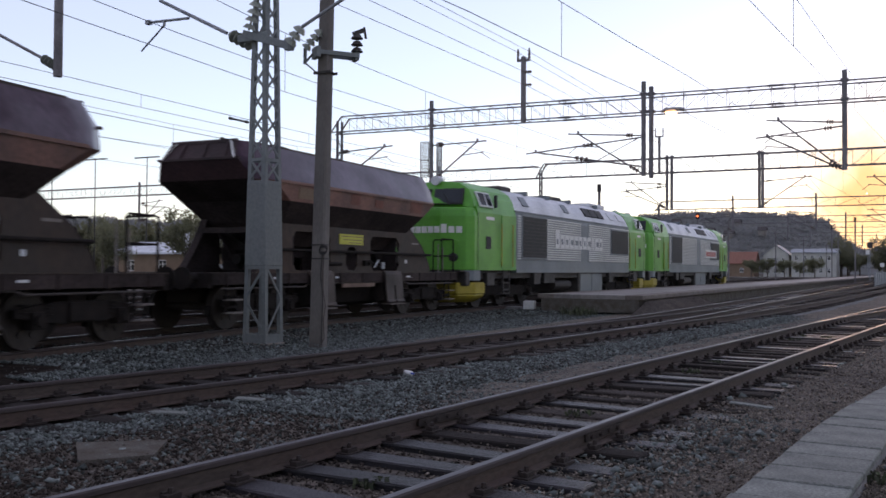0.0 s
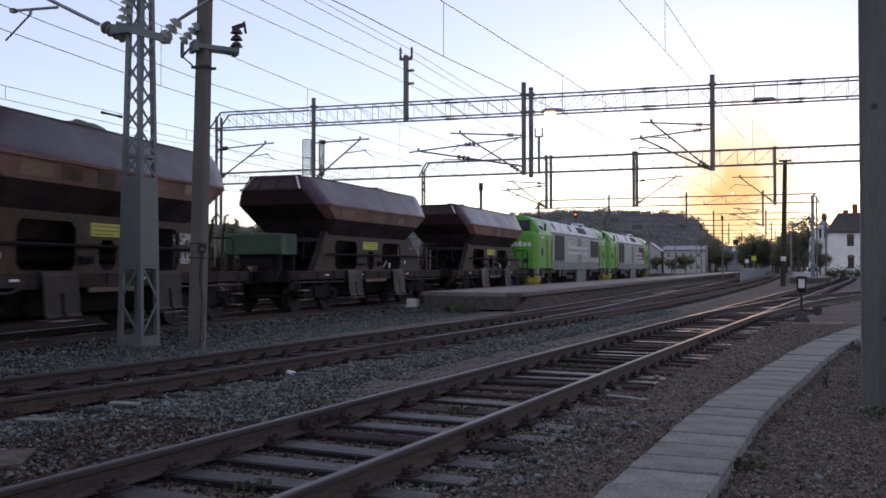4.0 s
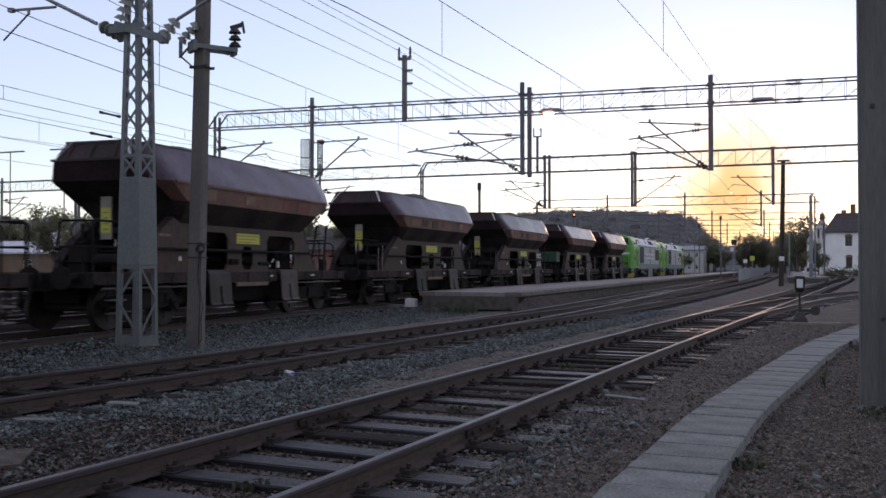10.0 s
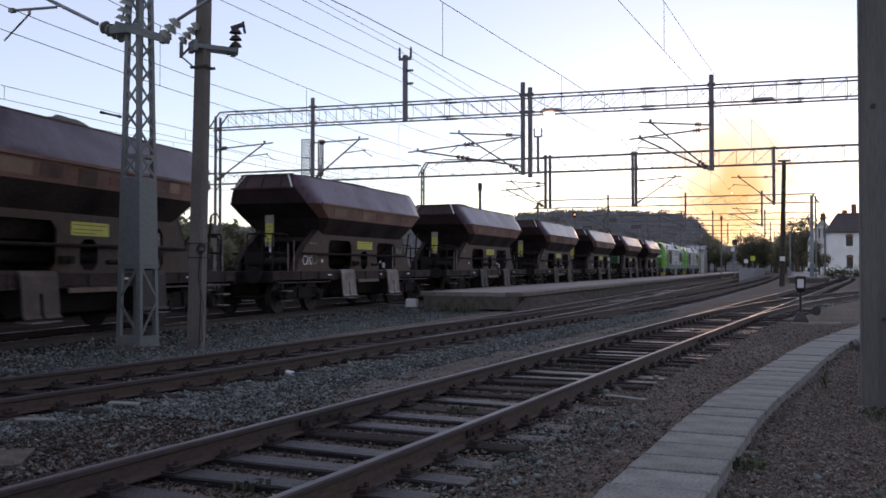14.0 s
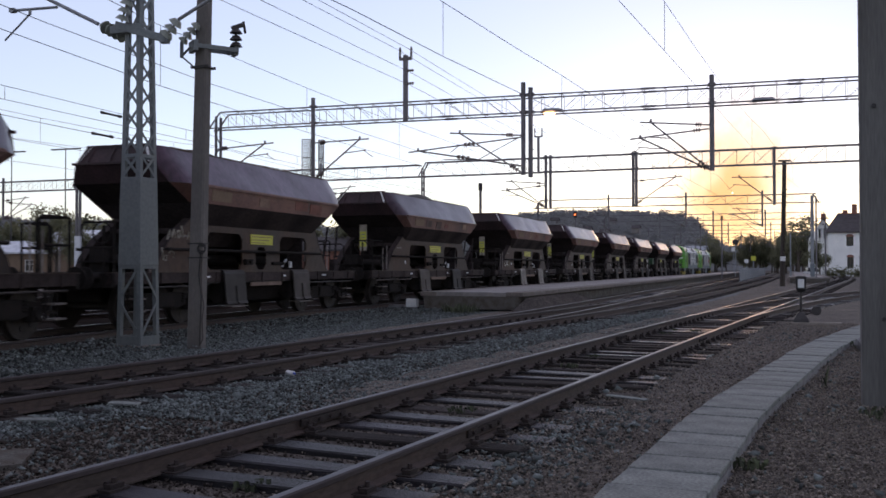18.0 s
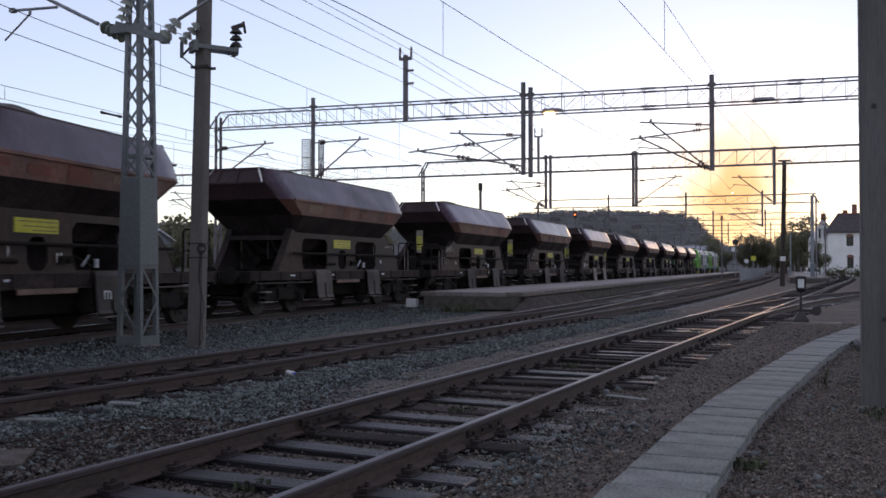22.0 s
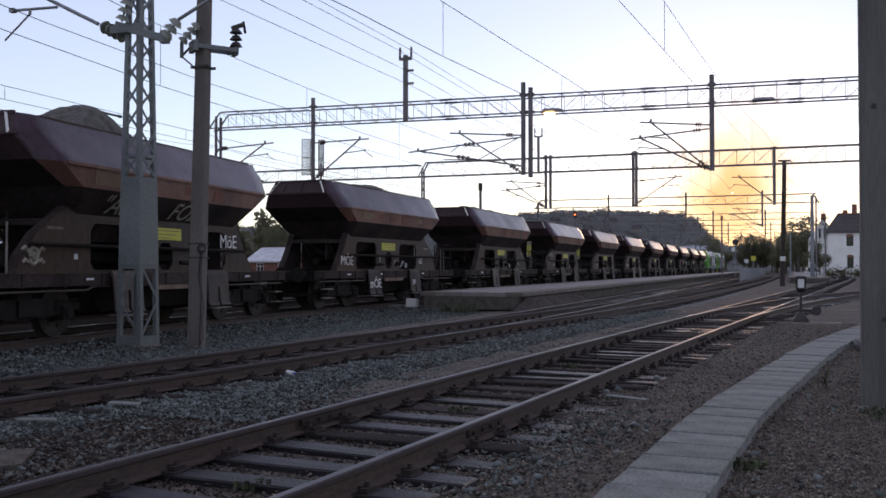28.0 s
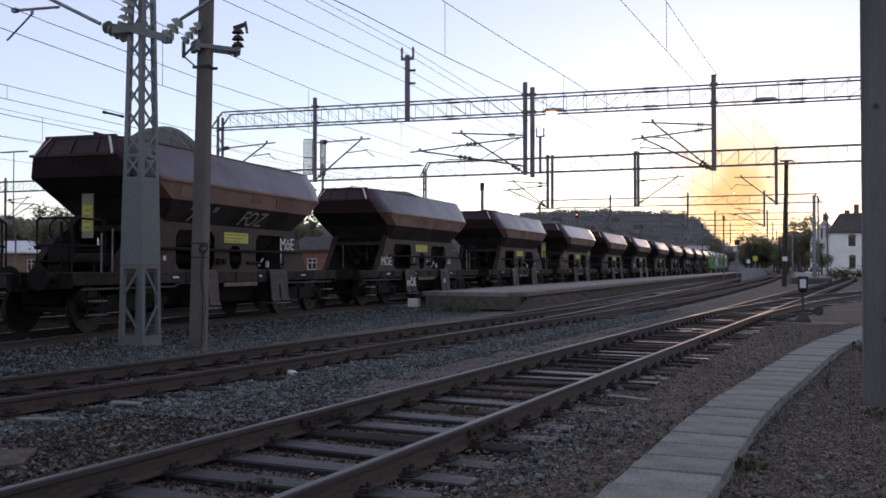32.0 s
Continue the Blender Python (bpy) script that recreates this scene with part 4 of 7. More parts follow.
            # dark inner sheet added to the leg, stands in for the recess shade
            bm = prism(BM(), [(o + e * (y - 0.04), z) for y, z in leg] + [(o + e * 2.6, 2.2), (o + e * 2.6, 1.12)], "x", *sorted((s * 0.955, s * 0.985)))
            part("leg_lining", bm, M["wagend"], w)
        # pale valve gear inside the leading opening, knob on the shaft
        part("valve_lever", rod(BM(), (s * 0.82, o + s * 1.55, 1.28), (s * 0.86, o + s * 1.72, 1.48), 0.025, 7), M["roof"], w, "white painted valve lever")
        part("valve", rod(BM(), (s * 0.86, o + s * 1.95, 1.25), (s * 0.86, o + s * 1.95, 1.42), 0.05, 8), M["roof"], w, "pale grey valve")
        bm = rod(BM(), (s * 1.12, o + s * 2.32, 1.65), (s * 1.14, o + s * 2.32, 1.65), 0.085, 10)
        rod(bm, (s * 1.13, o + s * 2.32, 1.65), (s * 1.13, o + s * 2.26, 1.42), 0.03, 6)
        part("shaft_crank", bm, M["flap"], w)
        bm = box(BM(), *sorted((s * 1.03, s * 1.12)), o - 0.9, o - 0.55, 1.32, 1.46)
        rod(bm, (s * 1.12, o - 0.72, 1.39), (s * 1.17, o - 0.72, 1.39), 0.05, 8)
        part("valve_box", bm, M["under"], w)
        part("air_pipe", rod(BM(), (s * 1.05, o + 0.55, 1.36), (s * 1.05, o + 1.2, 1.36), 0.045, 8), M["under"], w)
        part("label_plate", box(BM(), min(s * 1.032, s * 1.045), max(s * 1.032, s * 1.045), o - 0.55, o + 0.60, 1.84, 2.09), M["yellow"], w, "yellow information plate")
        for z, e in ((2.03, 0.52), (1.95, 0.40), (1.88, 0.15)):
            part("plate_text", box(BM(), min(s * 1.045, s * 1.048), max(s * 1.045, s * 1.048), o - 0.50, o + e, z - 0.006, z + 0.012), M["ochre"], w, "faint ochre line of print")
        bm = rod(BM(), (s * 1.16, o - 4.3, 1.65), (s * 1.16, o + 3.3, 1.65), 0.035, 8)
        for y in (-4.2, -2.9, -0.6, 0.9, 3.1):
            rod(bm, (s * 1.0, o + y, 1.65), (s * 1.16, o + y, 1.65), 0.025, 6)
        part("operating_shaft", bm, M["under"], w)
        # frame
        fb = prism(BM(), [(s * 1.2, 0.92), (s * 1.08, 0.92), (s * 1.08, 1.0), (s * 1.13, 1.02), (s * 1.13, 1.07), (s * 1.08, 1.09), (s * 1.08, 1.14), (s * 1.2, 1.14)], "y", -5.95, 5.95)
        part("side_sill", fb, M["wagdark"], w)
        for k in range(11):
            part("sill_rib", RIB[s], None, w).location.y = -5.4 + k * 1.08
        part("sill_flange", box(BM(), *sorted((s * 1.075, s * 1.215)), -5.95, 5.95, 1.142, 1.158), M["wag"], w, "rusty top flange of the sill")
        part("brake_pipe", tube(BM(), [(s * 1.19, -5.6, 0.84), (s * 1.19, -2.6, 0.84), (s * 1.16, -2.4, 0.90), (s * 1.16, 2.4, 0.90), (s * 1.19, 2.6, 0.84), (s * 1.19, 5.6, 0.84)], 0.022, 6), M["flap"], w, "dull brake pipe")
        for y, l in ((-2.9, 0.22), (0.9, 0.14), (3.3, 0.26)):
            part("stencil", box(BM(), min(s * 1.2, s * 1.204), max(s * 1.2, s * 1.204), o + y, o + y + l, 1.02, 1.06), M["roof"], w, "small white stencilled bar")
        part("stencil", box(BM(), *sorted((s * 1.03, s * 1.034)), o - 3.02, o - 2.92, 1.40, 1.50), M["roof"], w, "small white square")
        part("stencil", box(BM(), *sorted((s * 1.03, s * 1.034)), o - 3.75, o - 3.33, 1.93, 1.98), M["flap_pale"], w, "faded number bars")
        part("sill_board", box(BM(), min(s * 1.2, s * 1.23), max(s * 1.2, s * 1.23), o - 0.85, o + 0.75, 0.80, 0.89), M["board"], w, "worn brown step board")
        for y in (-1.75, 1.75):
            prof2 = [(s * 1.20, 1.20), (s * 1.27, 1.18), (s * 1.31, 1.10), (s * 1.36, 0.46), (s * 1.41, 0.40), (s * 1.39, 0.38), (s * 1.33, 0.43), (s * 1.27, 1.06), (s * 1.20, 1.14)]
            bm = BM()
            for d0, d1 in ((-0.47, -0.045), (0.045, 0.47)):
                prism(bm, prof2, "y", o + y + d0, o + y + d1)
            prism(bm, [(s * 1.20, 1.2), (s * 1.27, 1.18), (s * 1.31, 1.10), (s * 1.332, 0.82), (s * 1.294, 0.82), (s * 1.27, 1.06), (s * 1.20, 1.14)], "y", o + y - 0.05, o + y + 0.05)
            part("chute_flap", bm, M["flap_pale"] if pale else M["flap"], w, "worn pale split discharge chute flap" if pale else "dirty split discharge chute flap")
            # tray made pale to stand in for the sky it reflects
            bm = loft(BM(), [[(s * 1.12, o + y + d, 0.335), (s * 1.46, o + y + d * 1.1, 0.325), (s * 1.46, o + y + d * 1.1, 0.345), (s * 1.12, o + y + d, 0.355)] for d in (-0.36, 0.36)])
            part("chute_tray", bm, M["flap_pale"], w, "tray under the chute, reflected sky put into its pale colour")
            bm = prism(BM(), [(s * 0.4, 1.2), (s * 1.15, 1.15), (s * 1.25, 0.45), (s * 1.0, 0.40), (s * 0.35, 0.9)], "y", o + y - 0.4, o + y + 0.4)
            part("chute", bm, M["under"], w)
        for y in (-5.2, 5.2):
            bm = BM()
            for d in (-0.16, 0.16):
                bar(bm, (s * 1.15, y + d, 1.0), (s * 1.15, y + d, 0.35), 0.03)
            box(bm, min(s * 1.15, s * 1.17), max(s * 1.15, s * 1.17), y - 0.16, y + 0.16, 0.45, 0.50)
            ft = part("foot_step", bm, M["under"], w)
            for z in (0.36, 0.62):
                part("tread", box(BM(), min(s * 1.1, s * 1.34), max(s * 1.1, s * 1.34), y - 0.17, y + 0.17, z - 0.015, z + 0.015), M["flap_pale"], ft)
    bm = box(BM(), -1.1, 1.1, -5.95, -3.2, 1.09, 1.145)
    box(bm, -1.1, 1.1, 3.6, 5.95, 1.09, 1.145)
    box(bm, -0.35, 0.35, -5.95, 5.95, 0.80, 1.09)
    for y in (-5.95, 5.83):
        box(bm, -1.2, 1.2, y, y + 0.12, 0.86, 1.14)
    part("underframe", bm, M["under"], w)
    bm = BM()
    for y in (-2.2, 0.1, 2.4):
        rod(bm, (-0.6, o + y, 1.55), (0.6, o + y, 1.55), 0.16, 10)
        bar(bm, (-0.9, o + y + 0.5, 1.25), (0.9, o + y + 0.5, 2.2), 0.1)
    rod(bm, (0.2, o - 3.0, 1.45), (0.2, o + 3.0, 1.45), 0.12, 10)
    part("discharge_gear", bm, M["under"], w)
    for y in (-3.95, 3.95):
        bogie(w, y)
    for s in (-1, 1):
        buffers(w, s * 5.95, s)
    # end platform with railing on one end, bare slanted posts on the other
    for pts in ([(-1.12, -4.9, 1.14), (-1.12, -4.9, 2.1), (-1.12, -4.97, 2.15), (-1.12, -5.68, 2.15), (-1.05, -5.75, 2.15), (-0.5, -5.75, 2.15), (-0.45, -5.75, 2.1), (-0.45, -5.75, 1.14)],
                [(1.12, -4.9, 1.14), (1.12, -4.9, 2.1), (1.12, -4.97, 2.15), (1.12, -5.68, 2.15), (1.05, -5.75, 2.15), (0.4, -5.75, 2.15), (0.35, -5.75, 2.1), (0.35, -5.75, 1.14)],
                [(-1.12, -4.9, 1.65), (-1.12, -5.75, 1.65), (-0.45, -5.75, 1.65)], [(1.12, -4.9, 1.65), (1.12, -5.75, 1.65), (0.35, -5.75, 1.65)],
                [(-1.12, -5.75, 1.14), (-1.12, -5.75, 2.15)], [(1.12, -5.75, 1.14), (1.12, -5.75, 2.15)]):
        part("railing", tube(BM(), pts, 0.024, 6), M["under"], w)
    bm = BM()
    rod(bm, (0.6, -5.4, 1.14), (0.6, -5.4, 2.1), 0.03, 6)
    for k in range(16):
        a, b = k * math.tau / 16, (k + 1) * math.tau / 16
        rod(bm, (0.6 + 0.22 * math.cos(a), -5.46, 1.95 + 0.22 * math.sin(a)), (0.6 + 0.22 * math.cos(b), -5.46, 1.95 + 0.22 * math.sin(b)), 0.016, 5)
    part("brake_wheel", bm, M["under"], w)
    for s in (-1, 1):                                   # recess under the sloping ends, its shade put into dark plates
        bm = box(BM(), -0.97, 0.97, *sorted((o + s * 2.46, o + s * 2.50)), 1.12, 2.2)
        part("bulkhead", bm, M["wagend"], w, "bulkhead deep under the sloping end, coloured dark for the shade there")
        bm = box(BM(), -0.84, 0.84, *sorted((o + s * 3.28, o + s * 3.36)), 2.02, 2.14)
        part("end_beam", bm, M["wagdark"], w)
        for x in (-0.45, 0.45):
            part("end_stay", bar(BM(), (x, o + s * 3.32, 2.04), (x, o + s * 2.5, 1.26), 0.06), M["wagend"], w)
    for z, y0, y1 in ((1.36, -4.5, -3.5), (1.58, -4.1, -3.4)):
        bm = box(BM(), -0.8, 0.72, y0, y1, z, z + 0.03)
        box(bm, -0.7, -0.64, y0 + 0.05, y0 + 0.1, 1.14, z)
        box(bm, 0.56, 0.62, y0 + 0.05, y0 + 0.1, 1.14, z)
        part("gear_shelf", bm, M["under"], w)
    for y in (-4.62, -4.95):
        for x in (-1.14, 1.14):
            part("grab_rail", rod(BM(), (x, y, 1.15), (x, y, 2.0 if y > -4.8 else 1.9), 0.017, 6), M["flap_pale"], w, "pale worn grab rail")
    bm = box(BM(), -0.30, -0.26, o - 3.2, o + 3.2, 1.5, 2.3)      # dark plate added along the middle, blackens the openings as shade would
    box(bm, -0.30, -0.26, o - 3.2, o + 1.1, 1.2, 1.5)
    part("middle_partition", bm, M["wagend"], w)
    bm = prism(BM(), [(-1.0, 1.2), (1.0, 1.2), (0.75, 0.42), (0.2, 0.30), (-0.2, 0.30), (-0.75, 0.42)], "y", o - 2.55, o + 2.55)
    part("discharge_trough", bm, M["under"], w)
    if levers:
        for x, lean in ((0.5, 0.42), (0.9, 0.25)):
            bm = bar(BM(), (x, 5.0, 1.14), (x, 5.0 + lean, 2.5), 0.045)
            bar(bm, (x, 5.0 + lean, 2.5), (x + 0.1, 5.0 + lean, 2.55), 0.03)
            box(bm, x - 0.07, x + 0.07, 4.9, 5.12, 1.14, 1.5)
            part("brake_lever", bm, M["wagend"], w)
        part("lever_rail", tube(BM(), [(0.2, 5.3, 1.14), (0.2, 5.3, 1.9), (0.3, 5.3, 1.98), (1.0, 5.3, 1.98), (1.1, 5.3, 1.9), (1.1, 5.3, 1.14)], 0.022), M["under"], w)
    box_bm = box(BM(), -0.55, -0.05, -4.4, -4.1, 1.14, 1.70)
    rod(box_bm, (0.1, -4.3, 1.4), (0.8, -4.3, 1.4), 0.14, 12)
    part("air_tank", box_bm, M["under"], w)
    # tall yellow and white board on the platform end
    bm = box(BM(), -0.36, -0.08, -3.62, -3.60, 1.86, 2.78)
    p = part("end_board", bm, M["wood"], w, "white and yellow upright board")
    part("board_panel", box(BM(), -0.34, -0.10, -3.63, -3.62, 2.00, 2.54), M["yellow"], p)
    for k in range(4):
        part("board_print", box(BM(), -0.29, -0.15, -3.634, -3.63, 2.06 + k * 0.12, 2.09 + k * 0.12), M["paint"], p)
    # repainted patches and bare spots on the band
    rp = random.Random(heap * 5 + 1)
    for s in (-1, 1):
        m = Matrix.Translation((s * 1.427, o - s * 2.55, 2.885)) @ Matrix.Rotation(s * 0.127, 4, "Y")
        part("paint_patch", box(BM(), -0.008, 0.008, -0.42, 0.42, -0.12, 0.12, m), M["ochre"], w, "ochre repainted patch")
        for k in range(6):
            y = -2.75 + k * 1.05 + rp.uniform(-0.15, 0.15)
            if abs(y + s * 2.55) < 0.95 or rp.random() < 0.3:
                continue
            h, q = rp.uniform(0.07, 0.15), rp.uniform(-0.03, 0.03)
            m = Matrix.Translation((s * 1.427, o + y, 2.885 + q)) @ Matrix.Rotation(s * 0.127, 4, "Y")
            part("paint_patch", box(BM(), -0.007, 0.007, -rp.uniform(0.15, 0.38), rp.uniform(0.15, 0.38), -h, h, m), M[rp.choice(("patch_red", "patch_tan", "patch_dark", "patch_red"))], w, "odd-coloured repainted patch")
    # load
    rng = random.Random(heap)
    bm = BM()
    nx, ny = 12, 44
    g = []
    for j in range(ny):
        row = []
        for i in range(nx):
            u, v = i / (nx - 1) * 2 - 1, j / (ny - 1) * 2 - 1
            at, high, wide = BUMP.get(heap, (0.55 if heap % 2 else -0.5, 0.10, 0.2))
            hump = 0.15 + high * math.exp(-((v - at) / wide) ** 2) + 0.07 * math.exp(-((v + 0.1) / 0.25) ** 2) * (heap % 3 == 1)
            edge = max(0, 1 - abs(u) ** 3) * max(0, 1 - abs(v) ** 8)
            z = 3.68 + (hump + 0.14) * edge + noise.noise(Vector((u * 5, v * 26, heap))) * 0.075 + noise.noise(Vector((u * 17, v * 80, heap))) * 0.06
            row.append(bm.verts.new((u * 0.9, o + v * 4.02, z)))
        g.append(row)
    for a, b in zip(g, g[1:]):
        for i in range(nx - 1):
            bm.faces.new((a[i], a[i + 1], b[i + 1], b[i]))
    part("stone_load", bm, M["heap"], w, "heap of grey crushed stone")
    for text, y, z, size, slant in tags:
        cu = bpy.data.curves.new("scrawl", "FONT")
        cu.body, cu.size, cu.extrude, cu.shear = text, size, 0.003, slant
        me = new("scrawl", cu)
        dg = bpy.context.evaluated_depsgraph_get()
        data = bpy.data.meshes.new_from_object(me.evaluated_get(dg))
        bpy.data.objects.remove(me)
        data.materials.append(M["chalk"] if z > 2.2 else M["white"])
        x = 1.362 if z < 1.0 else 1.045 if z < 2.2 else 1.06 + (z - 2.22) * 0.80
        tilt = 86 if z < 1.0 else 90 if z < 2.2 else 90 + 39
        ob = part("scrawl", data, None, w, "white scrawled graffiti")
        f = -1 if turned else 1
        ob.matrix_basis = Matrix.Translation((x * f, o + y * f, z)) @ Matrix.Rotation(math.pi / 2 * f, 4, "Z") @ Matrix.Rotation(radians(tilt), 4, "X")
    return w


def locomotive(mark):
    L = thing("locomotive", pose(0, 0, 0), "bright green and silver-grey diesel locomotive", "locomotive", group="locomotives of the train")
    side = [(1.45, 1.22), (1.45, 3.05), (1.40, 3.25), (-1.40, 3.25), (-1.45, 3.05), (-1.45, 1.22)]
    roofp = [(1.40, 3.25), (1.30, 3.52), (1.12, 3.78), (0.75, 4.0), (0, 4.08), (-0.75, 4.0), (-1.12, 3.78), (-1.30, 3.52), (-1.40, 3.25)]

    def plate(name, sx, y0, y1, z0, z1, material, parent, label="", x0=1.45, x1=1.47, bevel=0.0):
        return part(name, box(BM(), min(sx * x0, sx * x1), max(sx * x0, sx * x1), y0, y1, z0, z1), material, parent, label, bevel=bevel)

    part("body", prism(BM(), side, "y", -6.5, 6.9), M["steelblue"], L, "blue-grey engine-room body")
    part("roof", prism(BM(), roofp, "y", -6.5, 6.9), M["roof"], L, "pale grey domed roof")
    for s in (-1, 1):
        inner, back = (6.5 if s < 0 else 6.9), 9.55
        part("cab_side", prism(BM(), side, "y", *sorted((s * inner, s * back))), M["green"], L, "bright green cab")
        # front: two slightly swept facets with a rounded middle
        def ring(z, k):
            return [(-1.45 * k, s * back, z), (-1.45 * k, s * 9.75, z), (-1.30 * k, s * (9.75 + 0.30 * k), z), (-0.55 * k, s * (9.75 + 0.62 * k), z), (0.55 * k, s * (9.75 + 0.62 * k), z), (1.30 * k, s * (9.75 + 0.30 * k), z), (1.45 * k, s * 9.75, z), (1.45 * k, s * back, z)]
        part("nose", loft(BM(), [ring(1.22, 1.0), ring(2.9, 1.0), ring(3.08, 0.97), ring(3.18, 0.93)]), M["green"], L, bevel=0.02)
        bm = BM()
        cab = [(1.40, 3.24), (1.31, 3.54), (1.14, 3.80), (0.77, 4.02), (0, 4.10), (-0.77, 4.02), (-1.14, 3.80), (-1.31, 3.54), (-1.40, 3.24)]
        loft(bm, [[(x, s * inner, z) for x, z in cab], [(x, s * 9.25, z) for x, z in cab],
                  [(x * 0.98, s * (9.62 if abs(x) > 1.2 else 9.50), z - 0.02) for x, z in cab], [(x * 0.95, s * (9.72 + 0.30 * (1 - abs(x) / 1.4)), 3.12 + (z - 3.24) * 0.25) for x, z in cab]])
        part("cab_roof", bm, M["green"], L, "green cab roof with a slanted front")
        for x in (-0.56, 0.56):
            m = Matrix.Translation((x, s * 9.80, 3.52)) @ Matrix.Rotation((0.10 if x * s > 0 else -0.10) * -1, 4, "Z") @ Matrix.Rotation(s * 0.30, 4, "X")
            f = part("windscreen_frame", box(BM(), -0.50, 0.50, -0.03, 0.03, -0.25, 0.29, m), M["black"], L, bevel=0.01)
            part("windscreen", box(BM(), -0.44, 0.44, -0.042, 0.042, -0.20, 0.24, m), M["pane"], f, "dark windscreen glass")
            part("wiper", bar(BM(), m @ Vector((0.1, s * 0.06, -0.3)), m @ Vector((-0.15, s * 0.06, 0.1)), 0.02), M["black"], f)
        for sx in (-1, 1):
            m = Matrix.Translation((sx * 1.345, s * 8.80, 3.48)) @ Matrix.Rotation(sx * -0.38, 4, "Y")
            f = part("side_window_frame", box(BM(), -0.03, 0.03, -0.55, 0.42, -0.27, 0.25, m), M["white"], L, "pale window frame")
            part("side_window", box(BM(), -0.036, 0.036, -0.50, -0.06, -0.22, 0.20, m), M["pane"], f)
            part("side_window", box(BM(), -0.036, 0.036, 0.02, 0.37, -0.22, 0.20, m), M["pane"], f)
            part("rear_mirror", box(BM(), sx * 1.5 - 0.05, sx * 1.5 + 0.05, s * 8.3 - 0.03, s * 8.3 + 0.03, 3.25, 3.65), M["black"], L)
            d = plate("cab_door", sx, s * 7.35 - 0.36, s * 7.35 + 0.36, 1.3, 3.05, M["green"], L, bevel=0.01)
            for k in (-0.46, 0.46):
                part("door_handrail", rod(BM(), (sx * 1.51, s * 7.35 + k, 1.35), (sx * 1.51, s * 7.35 + k, 2.75), 0.02, 6), M["buffer"], d, "yellow handrail")
            plate("cab_vent", sx, s * 8.75 - 0.18, s * 8.75 + 0.18, 1.9, 2.3, M["black"], L)
            plate("number_bars", sx, s * 8.6 - 0.30, s * 8.6 + 0.30, 2.84, 2.94, M["white"], L, "small white number bars", 1.45, 1.458)
            plate("cab_seam", sx, s * 9.5 - 0.012, s * 9.5 + 0.012, 1.25, 3.05, M["black"], L, "", 1.45, 1.456)
        bm = rod(BM(), (0.0, s * 9.35, 4.10), (0.0, s * 9.68, 4.08), 0.15, 14)
        part("headlight", bm, M["roof"], L)
        for x in (-0.95, 0.95):
            part("headlight", rod(BM(), (x, s * 9.95, 1.62), (x, s * 10.30, 1.62), 0.13, 14), M["black"], L)
        for k in range(11):
            x = -1.1 + k * 0.22
            y = 9.75 + (0.62 if abs(x) < 0.55 else 0.62 - 0.32 * (abs(x) - 0.55) / 0.75)
            m = Matrix.Translation((x, s * (y + 0.005), 2.48)) @ Matrix.Rotation((0 if abs(x) < 0.55 else (-1 if x > 0 else 1) * s * 0.40), 4, "Z")
            part("letter_bar", box(BM(), -0.09, 0.09, -0.01, 0.01, -0.10, 0.10 + (0.07 if k in (0, 8) else 0), m), M["white"], L)
        for x0, x1 in ((-1.25, -0.55), (0.55, 1.25)):
            part("front_handrail", tube(BM(), [(x0, s * 10.22, 1.25), (x0, s * 10.30, 2.15), (x1, s * 10.45, 2.15), (x1, s * 10.42, 1.25)], 0.018, 6), M["green"], L)
        part("front_step", box(BM(), -1.3, 1.3, s * 10.3 - 0.14, s * 10.3 + 0.14, 1.18, 1.22), M["dark"], L)
        part("buffer_beam", box(BM(), -1.35, 1.35, s * 10.0 - 0.14, s * 10.0 + 0.14, 0.74, 1.18), M["dark"], L, bevel=0.02)
        bm = BM()
        loft(bm, [[(-1.42, s * 8.9, z), (-1.40, s * 9.6, z), (-1.1, s * 10.25, z), (1.1, s * 10.25, z), (1.40, s * 9.6, z), (1.42, s * 8.9, z)] for z in (0.46, 0.84)])
        loft(bm, [[(-1.42 * f, s * 8.95, z), (-1.40 * f, s * 9.6, z), (-1.1 * f, s * (10.25 - g), z), (1.1 * f, s * (10.25 - g), z), (1.40 * f, s * 9.6, z), (1.42 * f, s * 8.95, z)] for z, f, g in ((0.22, 0.75, 0.3), (0.34, 0.93, 0.1), (0.455, 1.0, 0.0))])
        part("apron", loft(BM(), [[(-1.44, s * 9.3, z), (-1.43, s * 9.75, z), (-1.28, s * 10.03, z), (-0.5, s * 10.32, z), (0.5, s * 10.32, z), (1.28, s * 10.03, z), (1.43, s * 9.75, z), (1.44, s * 9.3, z)] for z in (0.90, 1.215)]), M["steelblue"], L, "dark grey apron under the nose")
        part("snow_plough", bm, M["buffer"], L, "scuffed yellow plough under the buffers", bevel=0.04)
        buffers(L, s * 10.1, s, 1.0, M["dark"])
        for sx in (-1, 1):
            bm = BM()
            for d in (-0.25, 0.25):
                bar(bm, (sx * 1.44, s * 7.3 + d, 1.25), (sx * 1.44, s * 7.3 + d, 0.43), 0.04)
            box(bm, min(sx * 1.42, sx * 1.44), max(sx * 1.42, sx * 1.44), s * 7.3 - 0.25, s * 7.3 + 0.25, 0.55, 0.60)
            lad = part("cab_steps", bm, M["dark"], L)
            for z in (0.45, 0.8, 1.1):
                plate("tread", sx, s * 7.3 - 0.25, s * 7.3 + 0.25, z - 0.02, z + 0.02, M["flap"], lad, "", 1.2, 1.46)
        bogie(L, s * 6.4, 3.9, 0.5, 3)
